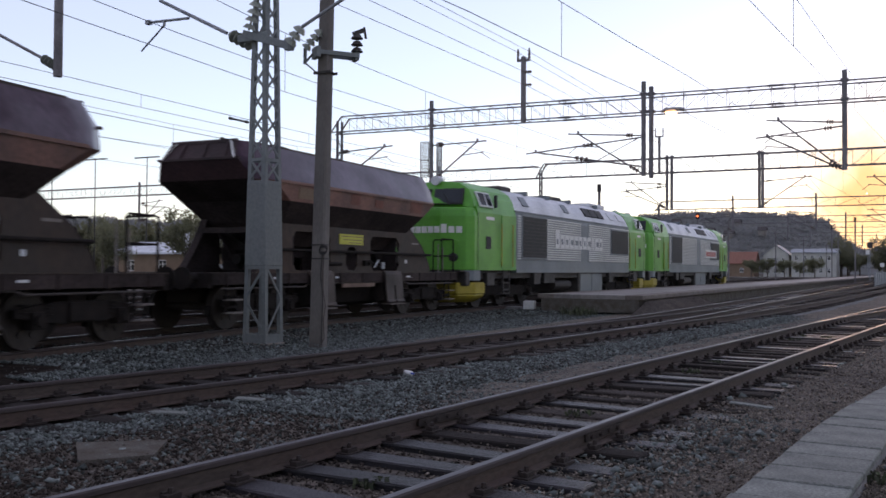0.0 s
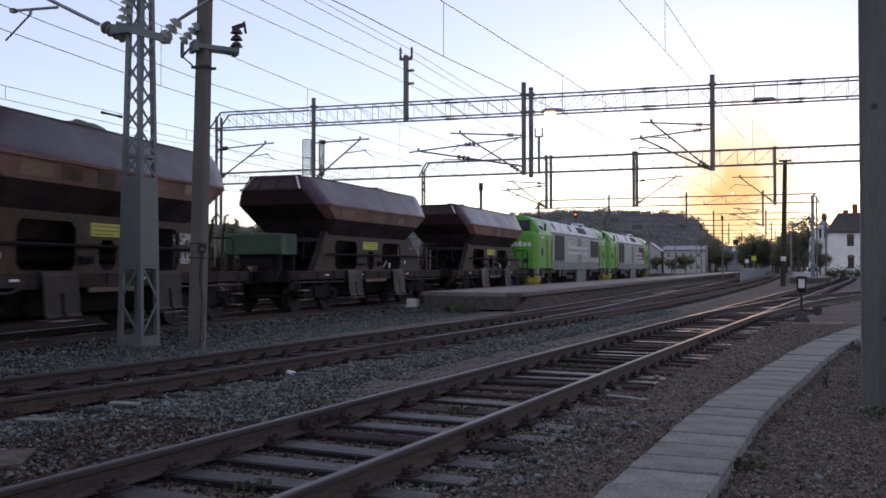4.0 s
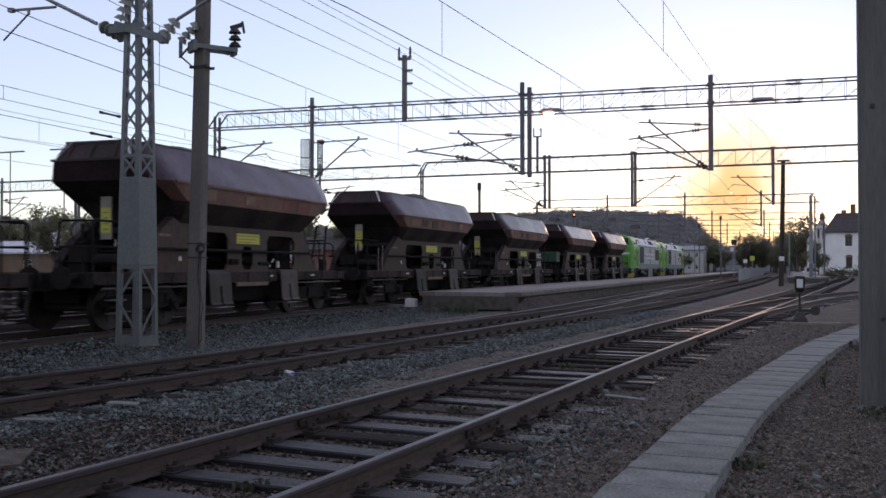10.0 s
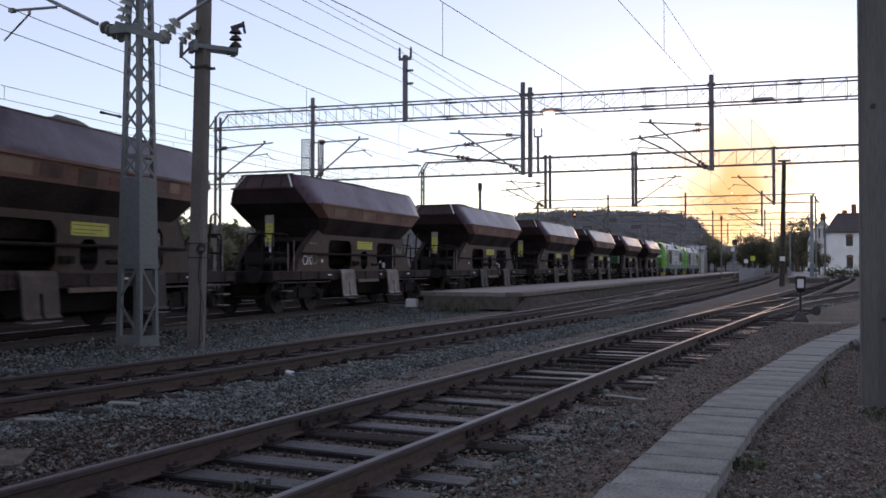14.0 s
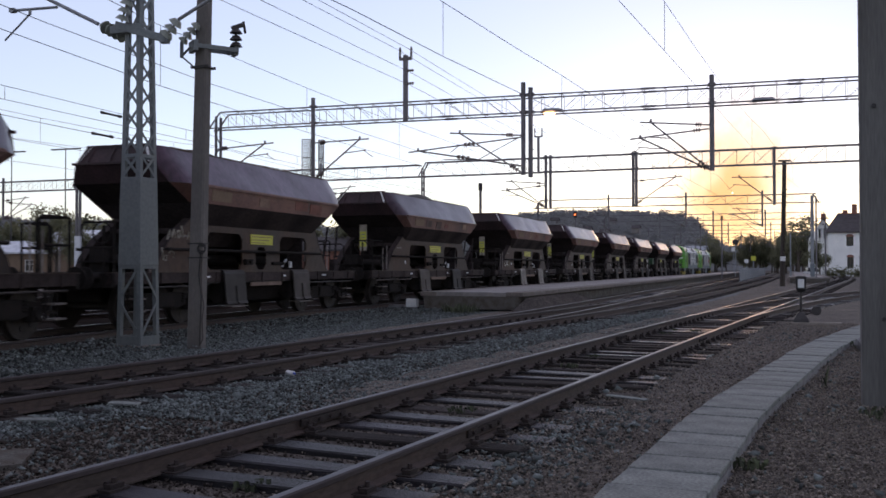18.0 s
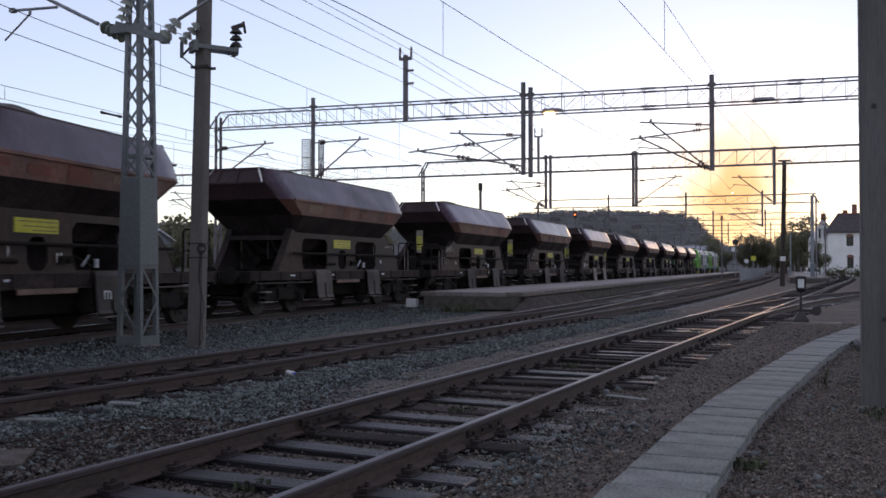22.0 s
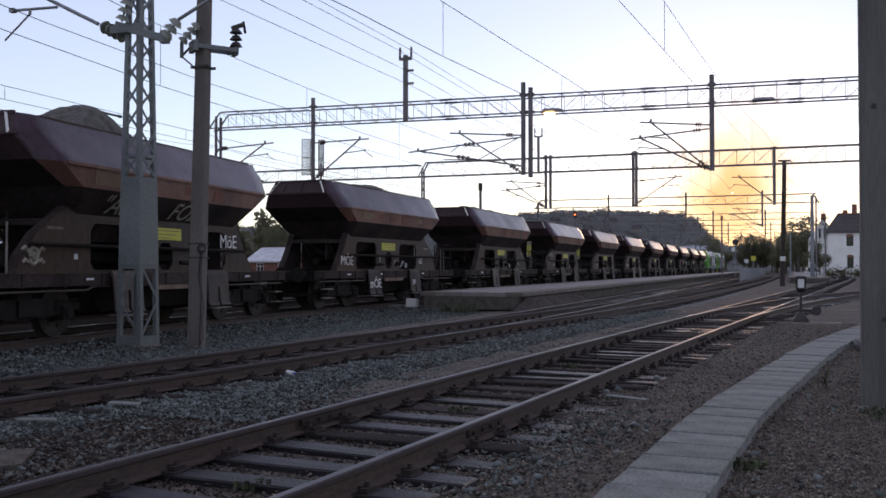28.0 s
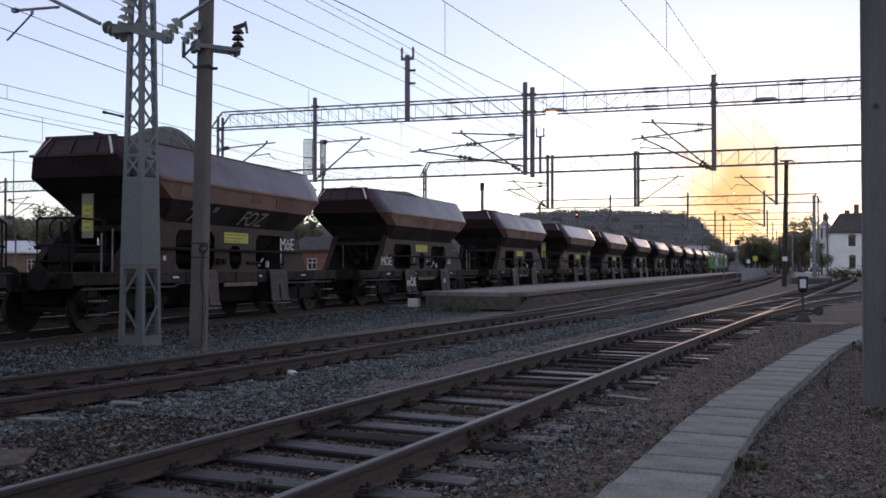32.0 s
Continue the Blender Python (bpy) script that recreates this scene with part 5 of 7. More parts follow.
    for sx in (-1, 1):
        for y0, y1 in ((-6.4, 0.1), (1.1, 6.85)):
            panel = plate("ribbed_panel", sx, y0, y1, 1.58, 3.16, M["steelblue"], L, "silver horizontally ribbed panel", 1.448, 1.456)
            rib = mesh(prism(BM(), [(sx * 1.455, 0), (sx * 1.485, 0.014), (sx * 1.485, 0.046), (sx * 1.455, 0.060)], "y", y0, y1), M["silver"])
            for k in range(18):
                part("rib", rib, None, panel).location.z = 1.60 + k * 0.086
        for y0, y1, h0, h1 in ((-6.0, -3.75, 1.68, 3.10), (4.1, 6.6, 1.98, 3.0)):
            f = plate("grille_frame", sx, y0 - 0.08, y1 + 0.08, h0 - 0.07, h1 + 0.07, M["steelblue"], L, "grey frame round an air intake", 1.45, 1.50, 0.01)
            plate("air_grille", sx, y0, y1, h0, h1, M["black"], f, "dark square air intake", 1.49, 1.512)
            for k in range(11):
                z = h0 + 0.05 + k * (h1 - h0 - 0.08) / 11
                plate("louvre", sx, y0 + 0.03, y1 - 0.03, z, z + 0.03, M["dark"], f, "", 1.512, 1.525)
        if mark == 0:
            for k in range(11):
                y = -2.6 + k * 0.52
                w2 = 0.09 if k == 8 else 0.215
                lb = plate("letter_bar", sx, y - w2, y + w2, 2.08, 2.58 + (0.2 if k == 0 else 0), M["white"], L, "white letter shape", 1.485, 1.494)
                if k != 8:
                    plate("letter_gap", sx, y - 0.09, y + (0.215 if k in (3, 4, 7, 9) else 0.09), 2.22, 2.42, M["steelblue"], lb, "", 1.494, 1.497)
        else:
            plate("letter_board", sx, 2.2, 5.6, 2.05, 2.55, M["white"], L, "", 1.525, 1.532)
            for k in range(10):
                plate("letter_bar", sx, 2.4 + k * 0.3, 2.62 + k * 0.3, 2.15, 2.45, M["red"], L, "red letter shapes", 1.532, 1.538)
        plate("sole_bar", sx, -6.5, 6.9, 1.14, 1.26, M["steelblue"], L, "", 1.30, 1.475)
        plate("roof_gutter", sx, -6.5, 6.9, 3.22, 3.27, M["steelblue"], L, "", 1.38, 1.44)
        for k in range(3):
            m = Matrix.Translation((sx * 1.235, 1.35 + k * 0.85, 3.64)) @ Matrix.Rotation(sx * -0.60, 4, "Y")
            part("roof_window", box(BM(), -0.03, 0.03, -0.38, 0.38, -0.20, 0.20, m), M["black"], L)
        for y in (-5.4, -1.2, 4.6, 5.9):
            m = Matrix.Translation((sx * 1.235, y, 3.64)) @ Matrix.Rotation(sx * -0.60, 4, "Y")
            part("roof_hatch", box(BM(), -0.025, 0.025, -0.25, 0.25, -0.2, 0.2, m), M["steelblue"] if y < 0 else M["roof"], L, bevel=0.01)
        for y in (-4.4, -2.2, 0.2, 3.6):
            part("roof_seam", box(BM(), -1.0, 1.0, y - 0.02, y + 0.02, 3.93, 4.09), M["steelblue"], L) if sx > 0 else None
    part("exhaust", box(BM(), -0.5, 0.5, -1.2, 0.4, 4.0, 4.2), M["dark"], L, bevel=0.03)
    part("roof_fan_cowl", box(BM(), -0.75, 0.75, 3.4, 5.4, 3.98, 4.2), M["roof"], L, bevel=0.05)
    part("roof_fan_cowl", box(BM(), -0.7, 0.7, -6.2, -5.2, 3.98, 4.18), M["dark"], L, bevel=0.05)
    for sx in (-1, 1):
        part("air_tank", rod(BM(), (sx * 1.1, -2.3, 0.66), (sx * 1.1, -0.5, 0.66), 0.19, 12), M["flap"], L, "grey cylindrical air tank", smooth=False)
        plate("tank_panel", sx, 0.5, 1.9, 0.35, 1.1, M["steelblue"], L, "", 1.30, 1.32)
        plate("tank_panel", sx, 1.96, 3.3, 0.35, 1.1, M["steelblue"], L, "", 1.30, 1.32)
        for y in (-8.4, -4.4, 4.4, 8.2):
            part("sand_box", box(BM(), min(sx * 1.1, sx * 1.4), max(sx * 1.1, sx * 1.4), y - 0.3, y + 0.3, 0.72, 1.15), M["dark"], L, bevel=0.02)
    part("fuel_tank", box(BM(), -1.3, 1.3, 0.3, 3.4, 0.3, 1.15), M["dark"], L, bevel=0.04)
    part("battery_box", box(BM(), -1.35, 1.35, -3.6, -2.5, 0.75, 1.15), M["dark"], L, bevel=0.02)
    part("underframe", box(BM(), -1.25, 1.25, -9.9, 9.9, 0.95, 1.215), M["dark"], L)
    return L


CENTRES = [19.55, 6.3, -7.7, -21.0, -34.55, -48.2, -61.8, -74.95, -88.0, -101.4, -114.9, -128.4]
FLIP = [1, 1, 0, 0, 0, 0, 0, 0, 1, 1, 0, 0]
plain = [hopper_wagon(False, h, (), h == 1) for h in (2, 4, 1)]
bare = hopper_wagon(False, 7, (), levers=False)
tagged_a = hopper_wagon(False, 3, [("MöE", 2.30, 1.72, 0.46, 0.0), ('"Au"', -2.5, 2.28, 0.60, 0.2), ("FOZ", -0.14, 2.28, 0.60, 0.2)], levers=False)
tagged_b = hopper_wagon(True, 5, [("MÖE", -3.7, 1.33, 0.42, 0.05), ("ö.E", 2.75, 1.4, 0.3, 0.0), ("M.", 0.48, 1.35, 0.24, 0.0), ("!", -0.8, 1.36, 0.36, 0.0), ("mÖE", -2.2, 0.6, 0.42, 0.0), ("m", 1.45, 0.66, 0.36, 0.0)], levers=False)
tagged_c = hopper_wagon(False, 2, [("SPIKER", 2.62, 1.76, 0.36, 0.0), ("&KAF", 2.66, 1.34, 0.38, 0.0)])
box_wagon = hopper_wagon(False, 6, (), levers=False)
gen = part("generator_box", box(BM(), -0.9, 0.9, 4.95, 5.85, 1.6, 2.2), M["hoodgreen"], box_wagon, "dark green ribbed generator housing", bevel=0.03)
fb = BM()
for x in (-0.8, 0.8):
    for y in (5.05, 5.75):
        box(fb, x - 0.05, x + 0.05, y - 0.05, y + 0.05, 1.14, 1.6)
box(fb, -0.5, 0.5, 5.1, 5.7, 1.3, 1.6)
part("generator_frame", fb, M["under"], box_wagon)
for k in range(9):
    part("louvre", box(BM(), -0.915, 0.915, 5.05, 5.5, 1.68 + k * 0.055, 1.70 + k * 0.055), M["black"], gen)
marked = hopper_wagon(False, 1, [("OK", -4.22, 1.33, 0.40, 0.1)], True)


def scrawl(wagon, strokes, r, label):
    """Painted strokes on the side wall, as (y, z) runs."""
    bm = BM()
    for run in strokes:
        tube(bm, [(1.034, y, z) for y, z in run], r, 5)
    part("scrawl", bm, M["chalk"], wagon, label)


ringed = lambda y, z, a, b: [(y + a * math.cos(i * math.tau / 12), z + b * math.sin(i * math.tau / 12)) for i in range(13)]
scrawl(marked, [[(-3.32, 1.66), (-3.12, 1.60), (-3.05, 1.44), (-3.2, 1.34), (-3.3, 1.40)], [(-3.4, 1.34), (-3.34, 1.62)]], 0.024, "pale sprayed scribble")
scrawl(tagged_a, [ringed(-3.85, 1.45, 0.10, 0.14), ringed(-3.85, 1.45, 0.03, 0.05), [(-4.12, 1.55), (-4.06, 1.61), (-3.98, 1.52), (-3.93, 1.56)], [(-4.12, 1.33), (-4.06, 1.40), (-3.98, 1.34)],
                  [(-3.77, 1.56), (-3.70, 1.52), (-3.63, 1.61), (-3.58, 1.55)], [(-3.74, 1.34), (-3.66, 1.40), (-3.60, 1.33)]], 0.034, "pale sprayed round ornament")
sprayed = hopper_wagon(False, 4, ())
scrawl(sprayed, [[(-3.86, 1.86), (-3.78, 2.06), (-3.70, 1.92), (-3.62, 2.08), (-3.56, 1.90)], ringed(-3.44, 1.99, 0.06, 0.08), [(-3.34, 2.18), (-3.28, 1.92), (-3.20, 1.98)], [(-3.10, 1.88), (-3.06, 2.06), (-2.96, 1.86)]], 0.020, "pale sprayed scribble")
scrawl(sprayed, [[(-4.06, 1.68), (-4.00, 1.42), (-3.90, 1.40), (-3.86, 1.52), (-3.96, 1.50)], [(-3.80, 1.56), (-3.74, 1.62), (-3.62, 1.58), (-3.64, 1.46)]], 0.018, "faint sprayed scribble")
scrawl(marked, [[(3.10, 1.90), (2.98, 1.92), (2.96, 1.78), (3.08, 1.76), (3.08, 1.83)], [(3.24, 1.88), (3.16, 1.86), (3.16, 1.74), (3.24, 1.74)], [(3.32, 1.74), (3.42, 1.92)]], 0.010, "faint chalk marks")
STOCK = {10: tagged_a, 5: marked, 7: sprayed, 9: tagged_b, 2: tagged_c, 1: box_wagon, 0: bare, 8: bare}
WAGONS = []
used = set()
for k, (c, fl) in enumerate(zip(CENTRES, FLIP)):
    src = STOCK.get(k, plain[k % 3])
    m = rail_pose(c, 3.95, fl)
    if src in used:
        ob = copy_thing(src, m)
    else:
        ob = src
        ob.matrix_basis = m
        used.add(src)
    WAGONS.append((ob, c, fl))
LOCOS = []
for mark, c in ((0, 35.9), (1, 56.9)):
    ob = locomotive(mark)
    ob.matrix_basis = rail_pose(c, 6.4, 0)
    LOCOS.append((ob, c, 0))


# ---- mast fittings ----
def mast_cantilever():
    """Arms on the lattice mast: one to the main track, one towards the middle track."""
    bm = BM()
    rod(bm, (-0.95, 0, 5.97), (-2.7, 0, 6.83), 0.035, 8)
    rod(bm, (-1.92, 0, 6.38), (-3.05, 0, 6.42), 0.028, 8)
    box(bm, -3.06, -2.95, -0.05, 0.05, 6.38, 6.46)
    rod(bm, (-2.58, 0, 6.42), (-2.58, 0, 6.30), 0.03, 6)
    rod(bm, (-2.58, 0, 6.31), (-3.5, 0.3, 5.95), 0.02, 6)
    c = part("cantilever", bm, M["galv"], mast)
    part("insulator", insulator(BM(), (-0.36, 0, 5.68), (-0.88, 0, 5.94), 4, 0.13), M["porcelain_pale"], c, "pale ribbed insulator")
    bm = BM()
    box(bm, -0.42, 0.30, -0.32, -0.24, 5.66, 5.80)
    bar(bm, (-0.30, -0.28, 5.82), (0.85, -0.28, 5.45), 0.10, 0.14)
    box(bm, 0.68, 0.80, -0.34, -0.22, 5.40, 5.60)
    part("cross_bracket", bm, M["paint"], mast, bevel=0.008)
    bm = rod(BM(), (1.05, -0.28, 5.80), (2.9, -0.28, 6.62), 0.032, 8)
    c2 = part("cantilever", bm, M["galv"], mast)
    part("insulator", insulator(BM(), (0.76, -0.28, 5.52), (1.05, -0.28, 5.80), 3, 0.13), M["porcelain_pale"], c2, "pale ribbed insulator")
    part("insulator", insulator(BM(), (-0.10, -0.38, 5.84), (0.14, -0.38, 6.5), 5, 0.13), M["porcelain_pale"], mast, "pale ribbed insulator string")
    part("head_beam", box(BM(), -0.45, 0.45, -0.35, 0.35, 9.15, 9.3), M["paint"], mast)


mast_cantilever()

SWING = Matrix.Translation((0.054, 0, 0)) @ Matrix.Rotation(radians(52), 4, "Z") @ Matrix.Translation((-0.054, 0, 0))
bm = BM()
for y in (-0.13, 0.13):
    box(bm, -0.10, 0.68, y - 0.025, y + 0.025, 5.46, 5.54, SWING)
box(bm, 0.62, 0.69, -0.105, 0.105, 5.42, 5.60, SWING)
box(bm, -0.17, -0.09, -0.17, 0.17, 5.40, 5.60, SWING)
bar(bm, (-0.34, -0.1, 5.36), (-0.15, -0.12, 5.50), 0.03)
bar(bm, (-0.34, -0.1, 5.34), (-0.08, -0.12, 5.14), 0.025)
box(bm, -0.37, -0.33, -0.13, -0.07, 5.32, 5.62)
part("bracket", bm, M["paint"], pole, "grey steel bracket frame")
bm = BM()
for y in (-0.115, 0.115):
    box(bm, -0.13, 0.24, y - 0.012, y + 0.012, 5.10, 5.15)
rod(bm, (0.20, -0.15, 5.125), (0.20, 0.15, 5.125), 0.018, 6)
rod(bm, (-0.11, -0.15, 5.125), (-0.11, 0.15, 5.125), 0.018, 6)
part("pole_band", bm, M["dark"], pole, "bolted clamp round the pole")
part("insulator", insulator(BM(), SWING @ Vector((0.66, -0.05, 5.56)), SWING @ Vector((0.66, -0.05, 5.94)), 3, 0.12), M["dark"], pole, "dark pin insulator")
bm = bar(BM(), SWING @ Vector((0.58, -0.05, 5.92)), SWING @ Vector((0.80, -0.05, 6.02)), 0.06, 0.08)
bar(bm, SWING @ Vector((0.80, -0.05, 6.08)), SWING @ Vector((0.84, -0.05, 5.86)), 0.03, 0.04)
part("wire_clamp", bm, M["dark"], pole, "dark clamp holding the wire on the insulator")
part("insulator", insulator(BM(), (-0.30, -0.16, 5.60), (0.06, -0.16, 5.92), 4, 0.10), M["porcelain_pale"], pole)

# gantry that starts at the lattice mast and spans the tracks behind the train
g0 = gantry("catenary_gantry", 13.95, -36.0, -11.6, 7.8, 8.5, [(-16.36, 8.8, 5.45, 0), (-23.5, 8.8, 5.4, 1)], "steel gantry from the lattice mast across the far tracks", leg_r=False)
arm = part("cantilever", rod(BM(), (-16.75, -0.35, 5.85), (-19.2, -0.35, 7.0), 0.035, 8), M["gantry"], g0)
part("insulator", insulator(BM(), (-16.42, -0.35, 5.68), (-16.85, -0.35, 5.90), 4, 0.11), M["porcelain_pale"], arm, "pale ribbed insulator")
gantry("catenary_gantry", 58.8, -95.0, -23.6, 7.6, 8.4, [(-31.0, 8.7, 5.3, 1), (-41.0, 8.7, 5.3, -1), (-60.0, 8.7, 5.3, 1), (-74, 8.7, 5.3, 1)], "steel gantry over the sidings beyond the train", panel=1.2, leg_r=False)
leg = thing("gantry_column", pose(-52.3, 58.4, 0), "double steel gantry column with a white painted foot", "column")
for s in (-0.16, 0.16):
    part("column_tube", box(BM(), s - 0.06, s + 0.06, -0.1, 0.1, -0.1, 7.9), M["gantry"], leg)
part("white_foot", box(BM(), -0.24, 0.24, -0.14, 0.14, -0.1, 3.9), M["roof"], leg)
part("column_head", prism(BM(), [(-0.24, 7.5), (-0.5, 7.9), (-0.42, 8.0), (0, 7.85), (0.42, 8.0), (0.5, 7.9), (0.24, 7.5)], "y", -0.15, 0.15), M["gantry"], leg)
cab = thing("relay_cabinet", pose(-49.6, 57.9, 0), "pale grey steel relay cabinet beside the sidings", "cabinet")
part("cabinet_body", box(BM(), -0.9, 0.9, -0.4, 0.4, 0, 1.7), M["galv"], cab, bevel=0.02)
part("cabinet_door", box(BM(), -0.2, 0.2, -0.42, -0.40, 0.6, 1.2), M["steelblue"], cab)

# wire-mesh screens beside a hanging post, lit lamp under the beam, number boards
for dx, w2 in ((-0.29, 0.20), (0.23, 0.12)):
    bm = BM()
    z0, z1, y = 5.45, 7.0, -0.55 if dx < 0 else -0.15
    for a, b in (((dx - w2, z0), (dx - w2, z1)), ((dx + w2, z0), (dx + w2, z1)), ((dx - w2, z0), (dx + w2, z0)), ((dx - w2, z1), (dx + w2, z1)), ((dx - w2, 6.2), (dx + w2, 6.2))):
        bar(bm, (-19.46 + a[0], y, a[1]), (-19.46 + b[0], y, b[1]), 0.025)
    sc = part("mesh_screen", bm, M["dark"], g1)
    bm = BM()
    for k in range(1, 9):
        u = -19.46 + dx - w2 + 2 * w2 * k / 9
        bar(bm, (u, y, z0), (u, y, z1), 0.013)
    for k in range(1, 24):
        z = z0 + (z1 - z0) * k / 24
        bar(bm, (-19.46 + dx - w2, y, z), (-19.46 + dx + w2, y, z), 0.013)
    tagged(part("wire_mesh", bm, M["galv"], sc), kind="stuff")
lamp_glow = glow("warm_lamp_glass", (1.0, 0.55, 0.25), 5.0)
for x, lit in ((-9.0, True), (-0.95, False)):
    bm = BM()
    loft(bm, [[(x - 0.5, -0.35, 7.66), (x - 0.35, -0.55, 7.72), (x + 0.35, -0.55, 7.72), (x + 0.5, -0.35, 7.66), (x + 0.35, -0.15, 7.72), (x - 0.35, -0.15, 7.72)],
              [(x - 0.4, -0.35, 7.80), (x - 0.3, -0.5, 7.82), (x + 0.3, -0.5, 7.82), (x + 0.4, -0.35, 7.80), (x + 0.3, -0.2, 7.82), (x - 0.3, -0.2, 7.82)]])
    la = part("gantry_lamp", bm, M["galv"], g1, "flat oval lamp under the beam")
    if lit:
        part("lamp_glass", box(BM(), x - 0.3, x + 0.1, -0.5, -0.2, 7.60, 7.66), lamp_glow, la, "warm lit glass")


sgn = thing("railway_signal", pose(-20.43, 93.0, 0), "tall dark signal post with a glowing orange lamp", "signal")
part("signal_post", rod(BM(), (0, 0, -0.1), (0, 0, 6.6), 0.06, 8), M["gantry"], sgn)
hd = part("signal_head", box(BM(), -0.17, 0.17, -0.1, 0.14, 6.5, 7.1), M["dark"], sgn, bevel=0.03)
part("signal_lamp", rod(BM(), (0, -0.14, 6.8), (0, -0.11, 6.8), 0.09, 12), glow("signal_orange", (1.0, 0.2, 0.05), 2.4), hd, "glowing orange lamp")


# ---- switch stand with lantern ----
st = thing("switch_stand", pose(0.23, 25.5, 0), "black switch stand with a white lantern and round counterweight", "switch stand")
bm = BM()
loft(bm, [[(x * r, y * r, z) for x, y in ((-1, -1), (1, -1), (1, 1), (-1, 1))] for z, r in ((0.0, 0.20), (0.12, 0.17), (0.30, 0.07))])
part("stand_foot", bm, M["dark"], st)
part("stand_post", rod(BM(), (0, 0, 0.25), (0, 0, 0.84), 0.03, 8), M["dark"], st)
bm = loft(BM(), [[(x * a, y * b, z) for x, y in ((-1, -1), (1, -1), (1, 1), (-1, 1))] for z, a, b in ((0.80, 0.06, 0.06), (0.88, 0.115, 0.115), (1.17, 0.13, 0.13), (1.20, 0.135, 0.135), (1.22, 0.08, 0.08))])
ln = part("lantern", bm, M["black"], st, "black lantern housing")
part("lantern_face", box(BM(), -0.075, 0.075, -0.155, -0.140, 0.92, 1.14), M["white"], ln, "white lantern glass")
bm = BM()
for a_, b_, c_, d_ in ((-0.10, -0.08, 0.88, 1.17), (0.08, 0.10, 0.88, 1.17), (-0.08, 0.08, 0.88, 0.895), (-0.08, 0.08, 1.155, 1.17)):
    box(bm, a_, b_, -0.165, -0.14, c_, d_)
part("lantern_rim", bm, M["black"], ln)
bm = rod(BM(), (0.05, 0, 0.22), (0.42, -0.05, 0.36), 0.025, 6)
rod(bm, (0.36, -0.12, 0.34), (0.36, 0.02, 0.34), 0.12, 16)
part("counterweight", bm, M["dark"], st)
bm = BM()
for dy in (-0.22, 0.12):
    box(bm, -0.25, 0.95, dy - 0.06, dy + 0.06, -0.04, 0.045)
part("timber", bm, M["wood"], st, "pale timber bearers")
part("throw_rod", rod(BM(), (-1.7, 0.0, 0.07), (-0.1, 0, 0.07), 0.02, 6), M["dark"], st)

# ---- wooden pole, platform posts ----
wp = thing("wooden_pole", pose(-0.65, 77, 0), "tall brown wooden pole with ivy and a white band", "pole")
part("shaft", rod(BM(), (0, 0, -0.1), (0.22, 0, 9.7), 0.20, 12, 0.16), M["timber"], wp)
part("white_band", rod(BM(), (0.045, 0, 1.95), (0.052, 0, 2.3), 0.205, 14), M["white"], wp)
part("pole_cap", box(BM(), -0.25, 0.7, -0.06, 0.06, 9.66, 9.8), M["dark"], wp)


def leafy(name, points, size, count, seed, spread):
    """A mesh of many small two-triangle leaves scattered round points."""
    rr = np.random.RandomState(seed)
    pts = np.array(points)
    c = pts[rr.randint(0, len(pts), count)] + rr.normal(0, 1, (count, 3)) * np.array(spread)
    u = rr.normal(0, 1, (count, 3))
    v = rr.normal(0, 1, (count, 3))
    u /= np.linalg.norm(u, axis=1)[:, None]
    v -= u * (u * v).sum(1)[:, None]
    v /= np.linalg.norm(v, axis=1)[:, None]
    s = size * rr.uniform(0.5, 1.3, (count, 1))
    quad = np.stack([c - u * s, c - v * s * 0.55, c + u * s, c + v * s * 0.55], 1).reshape(-1, 3)
    me = bpy.data.meshes.new(name)
    me.from_pydata(quad.tolist(), [], (np.arange(count * 4).reshape(-1, 4)).tolist())
    return me


ivy = leafy("ivy", [(0.02 + 0.18, -0.08, 2.6 + k * 0.35) for k in range(16)], 0.09, 500, 5, (0.06, 0.06, 0.2))
ivy.materials.append(M["leaf"])
tagged(part("ivy", ivy, None, wp), "dark ivy leaves", kind="stuff")

for x, y, h, w2 in ((-0.05, 104, 4.6, 0.06), (1.95, 98, 8.0, 0.15)):
    po = thing("platform_post", pose(x, y, 0.5), "grey steel post on the platform", "post", group="posts on the far platform")
    part("shaft", box(BM(), -w2, w2, -w2, w2, 0, h), M["galv"], po)
    part("foot", box(BM(), -w2 * 1.35, w2 * 1.35, -w2 * 1.35, w2 * 1.35, 0, 1.3), M["steelblue"], po)

# ---- long low fence between the far tracks ----
fence = thing("metal_fence", pose(0, 0, 0), "long grey sheet-metal fence between two tracks", "fence")
panel_mesh = mesh(box(BM(), -0.03, 0.03, -1.96, 1.96, 0.08, 1.32), M["galv"])
post_mesh = mesh(box(BM(), -0.05, 0.05, -0.05, 0.05, -0.1, 1.4), M["galv"])
for k in range(24):
    part("panel", panel_mesh, None, fence).matrix_basis = pose(-4.85, 100 + k * 4, 0)
    part("post", post_mesh, None, fence).matrix_basis = pose(-4.82, 98 + k * 4, 0)

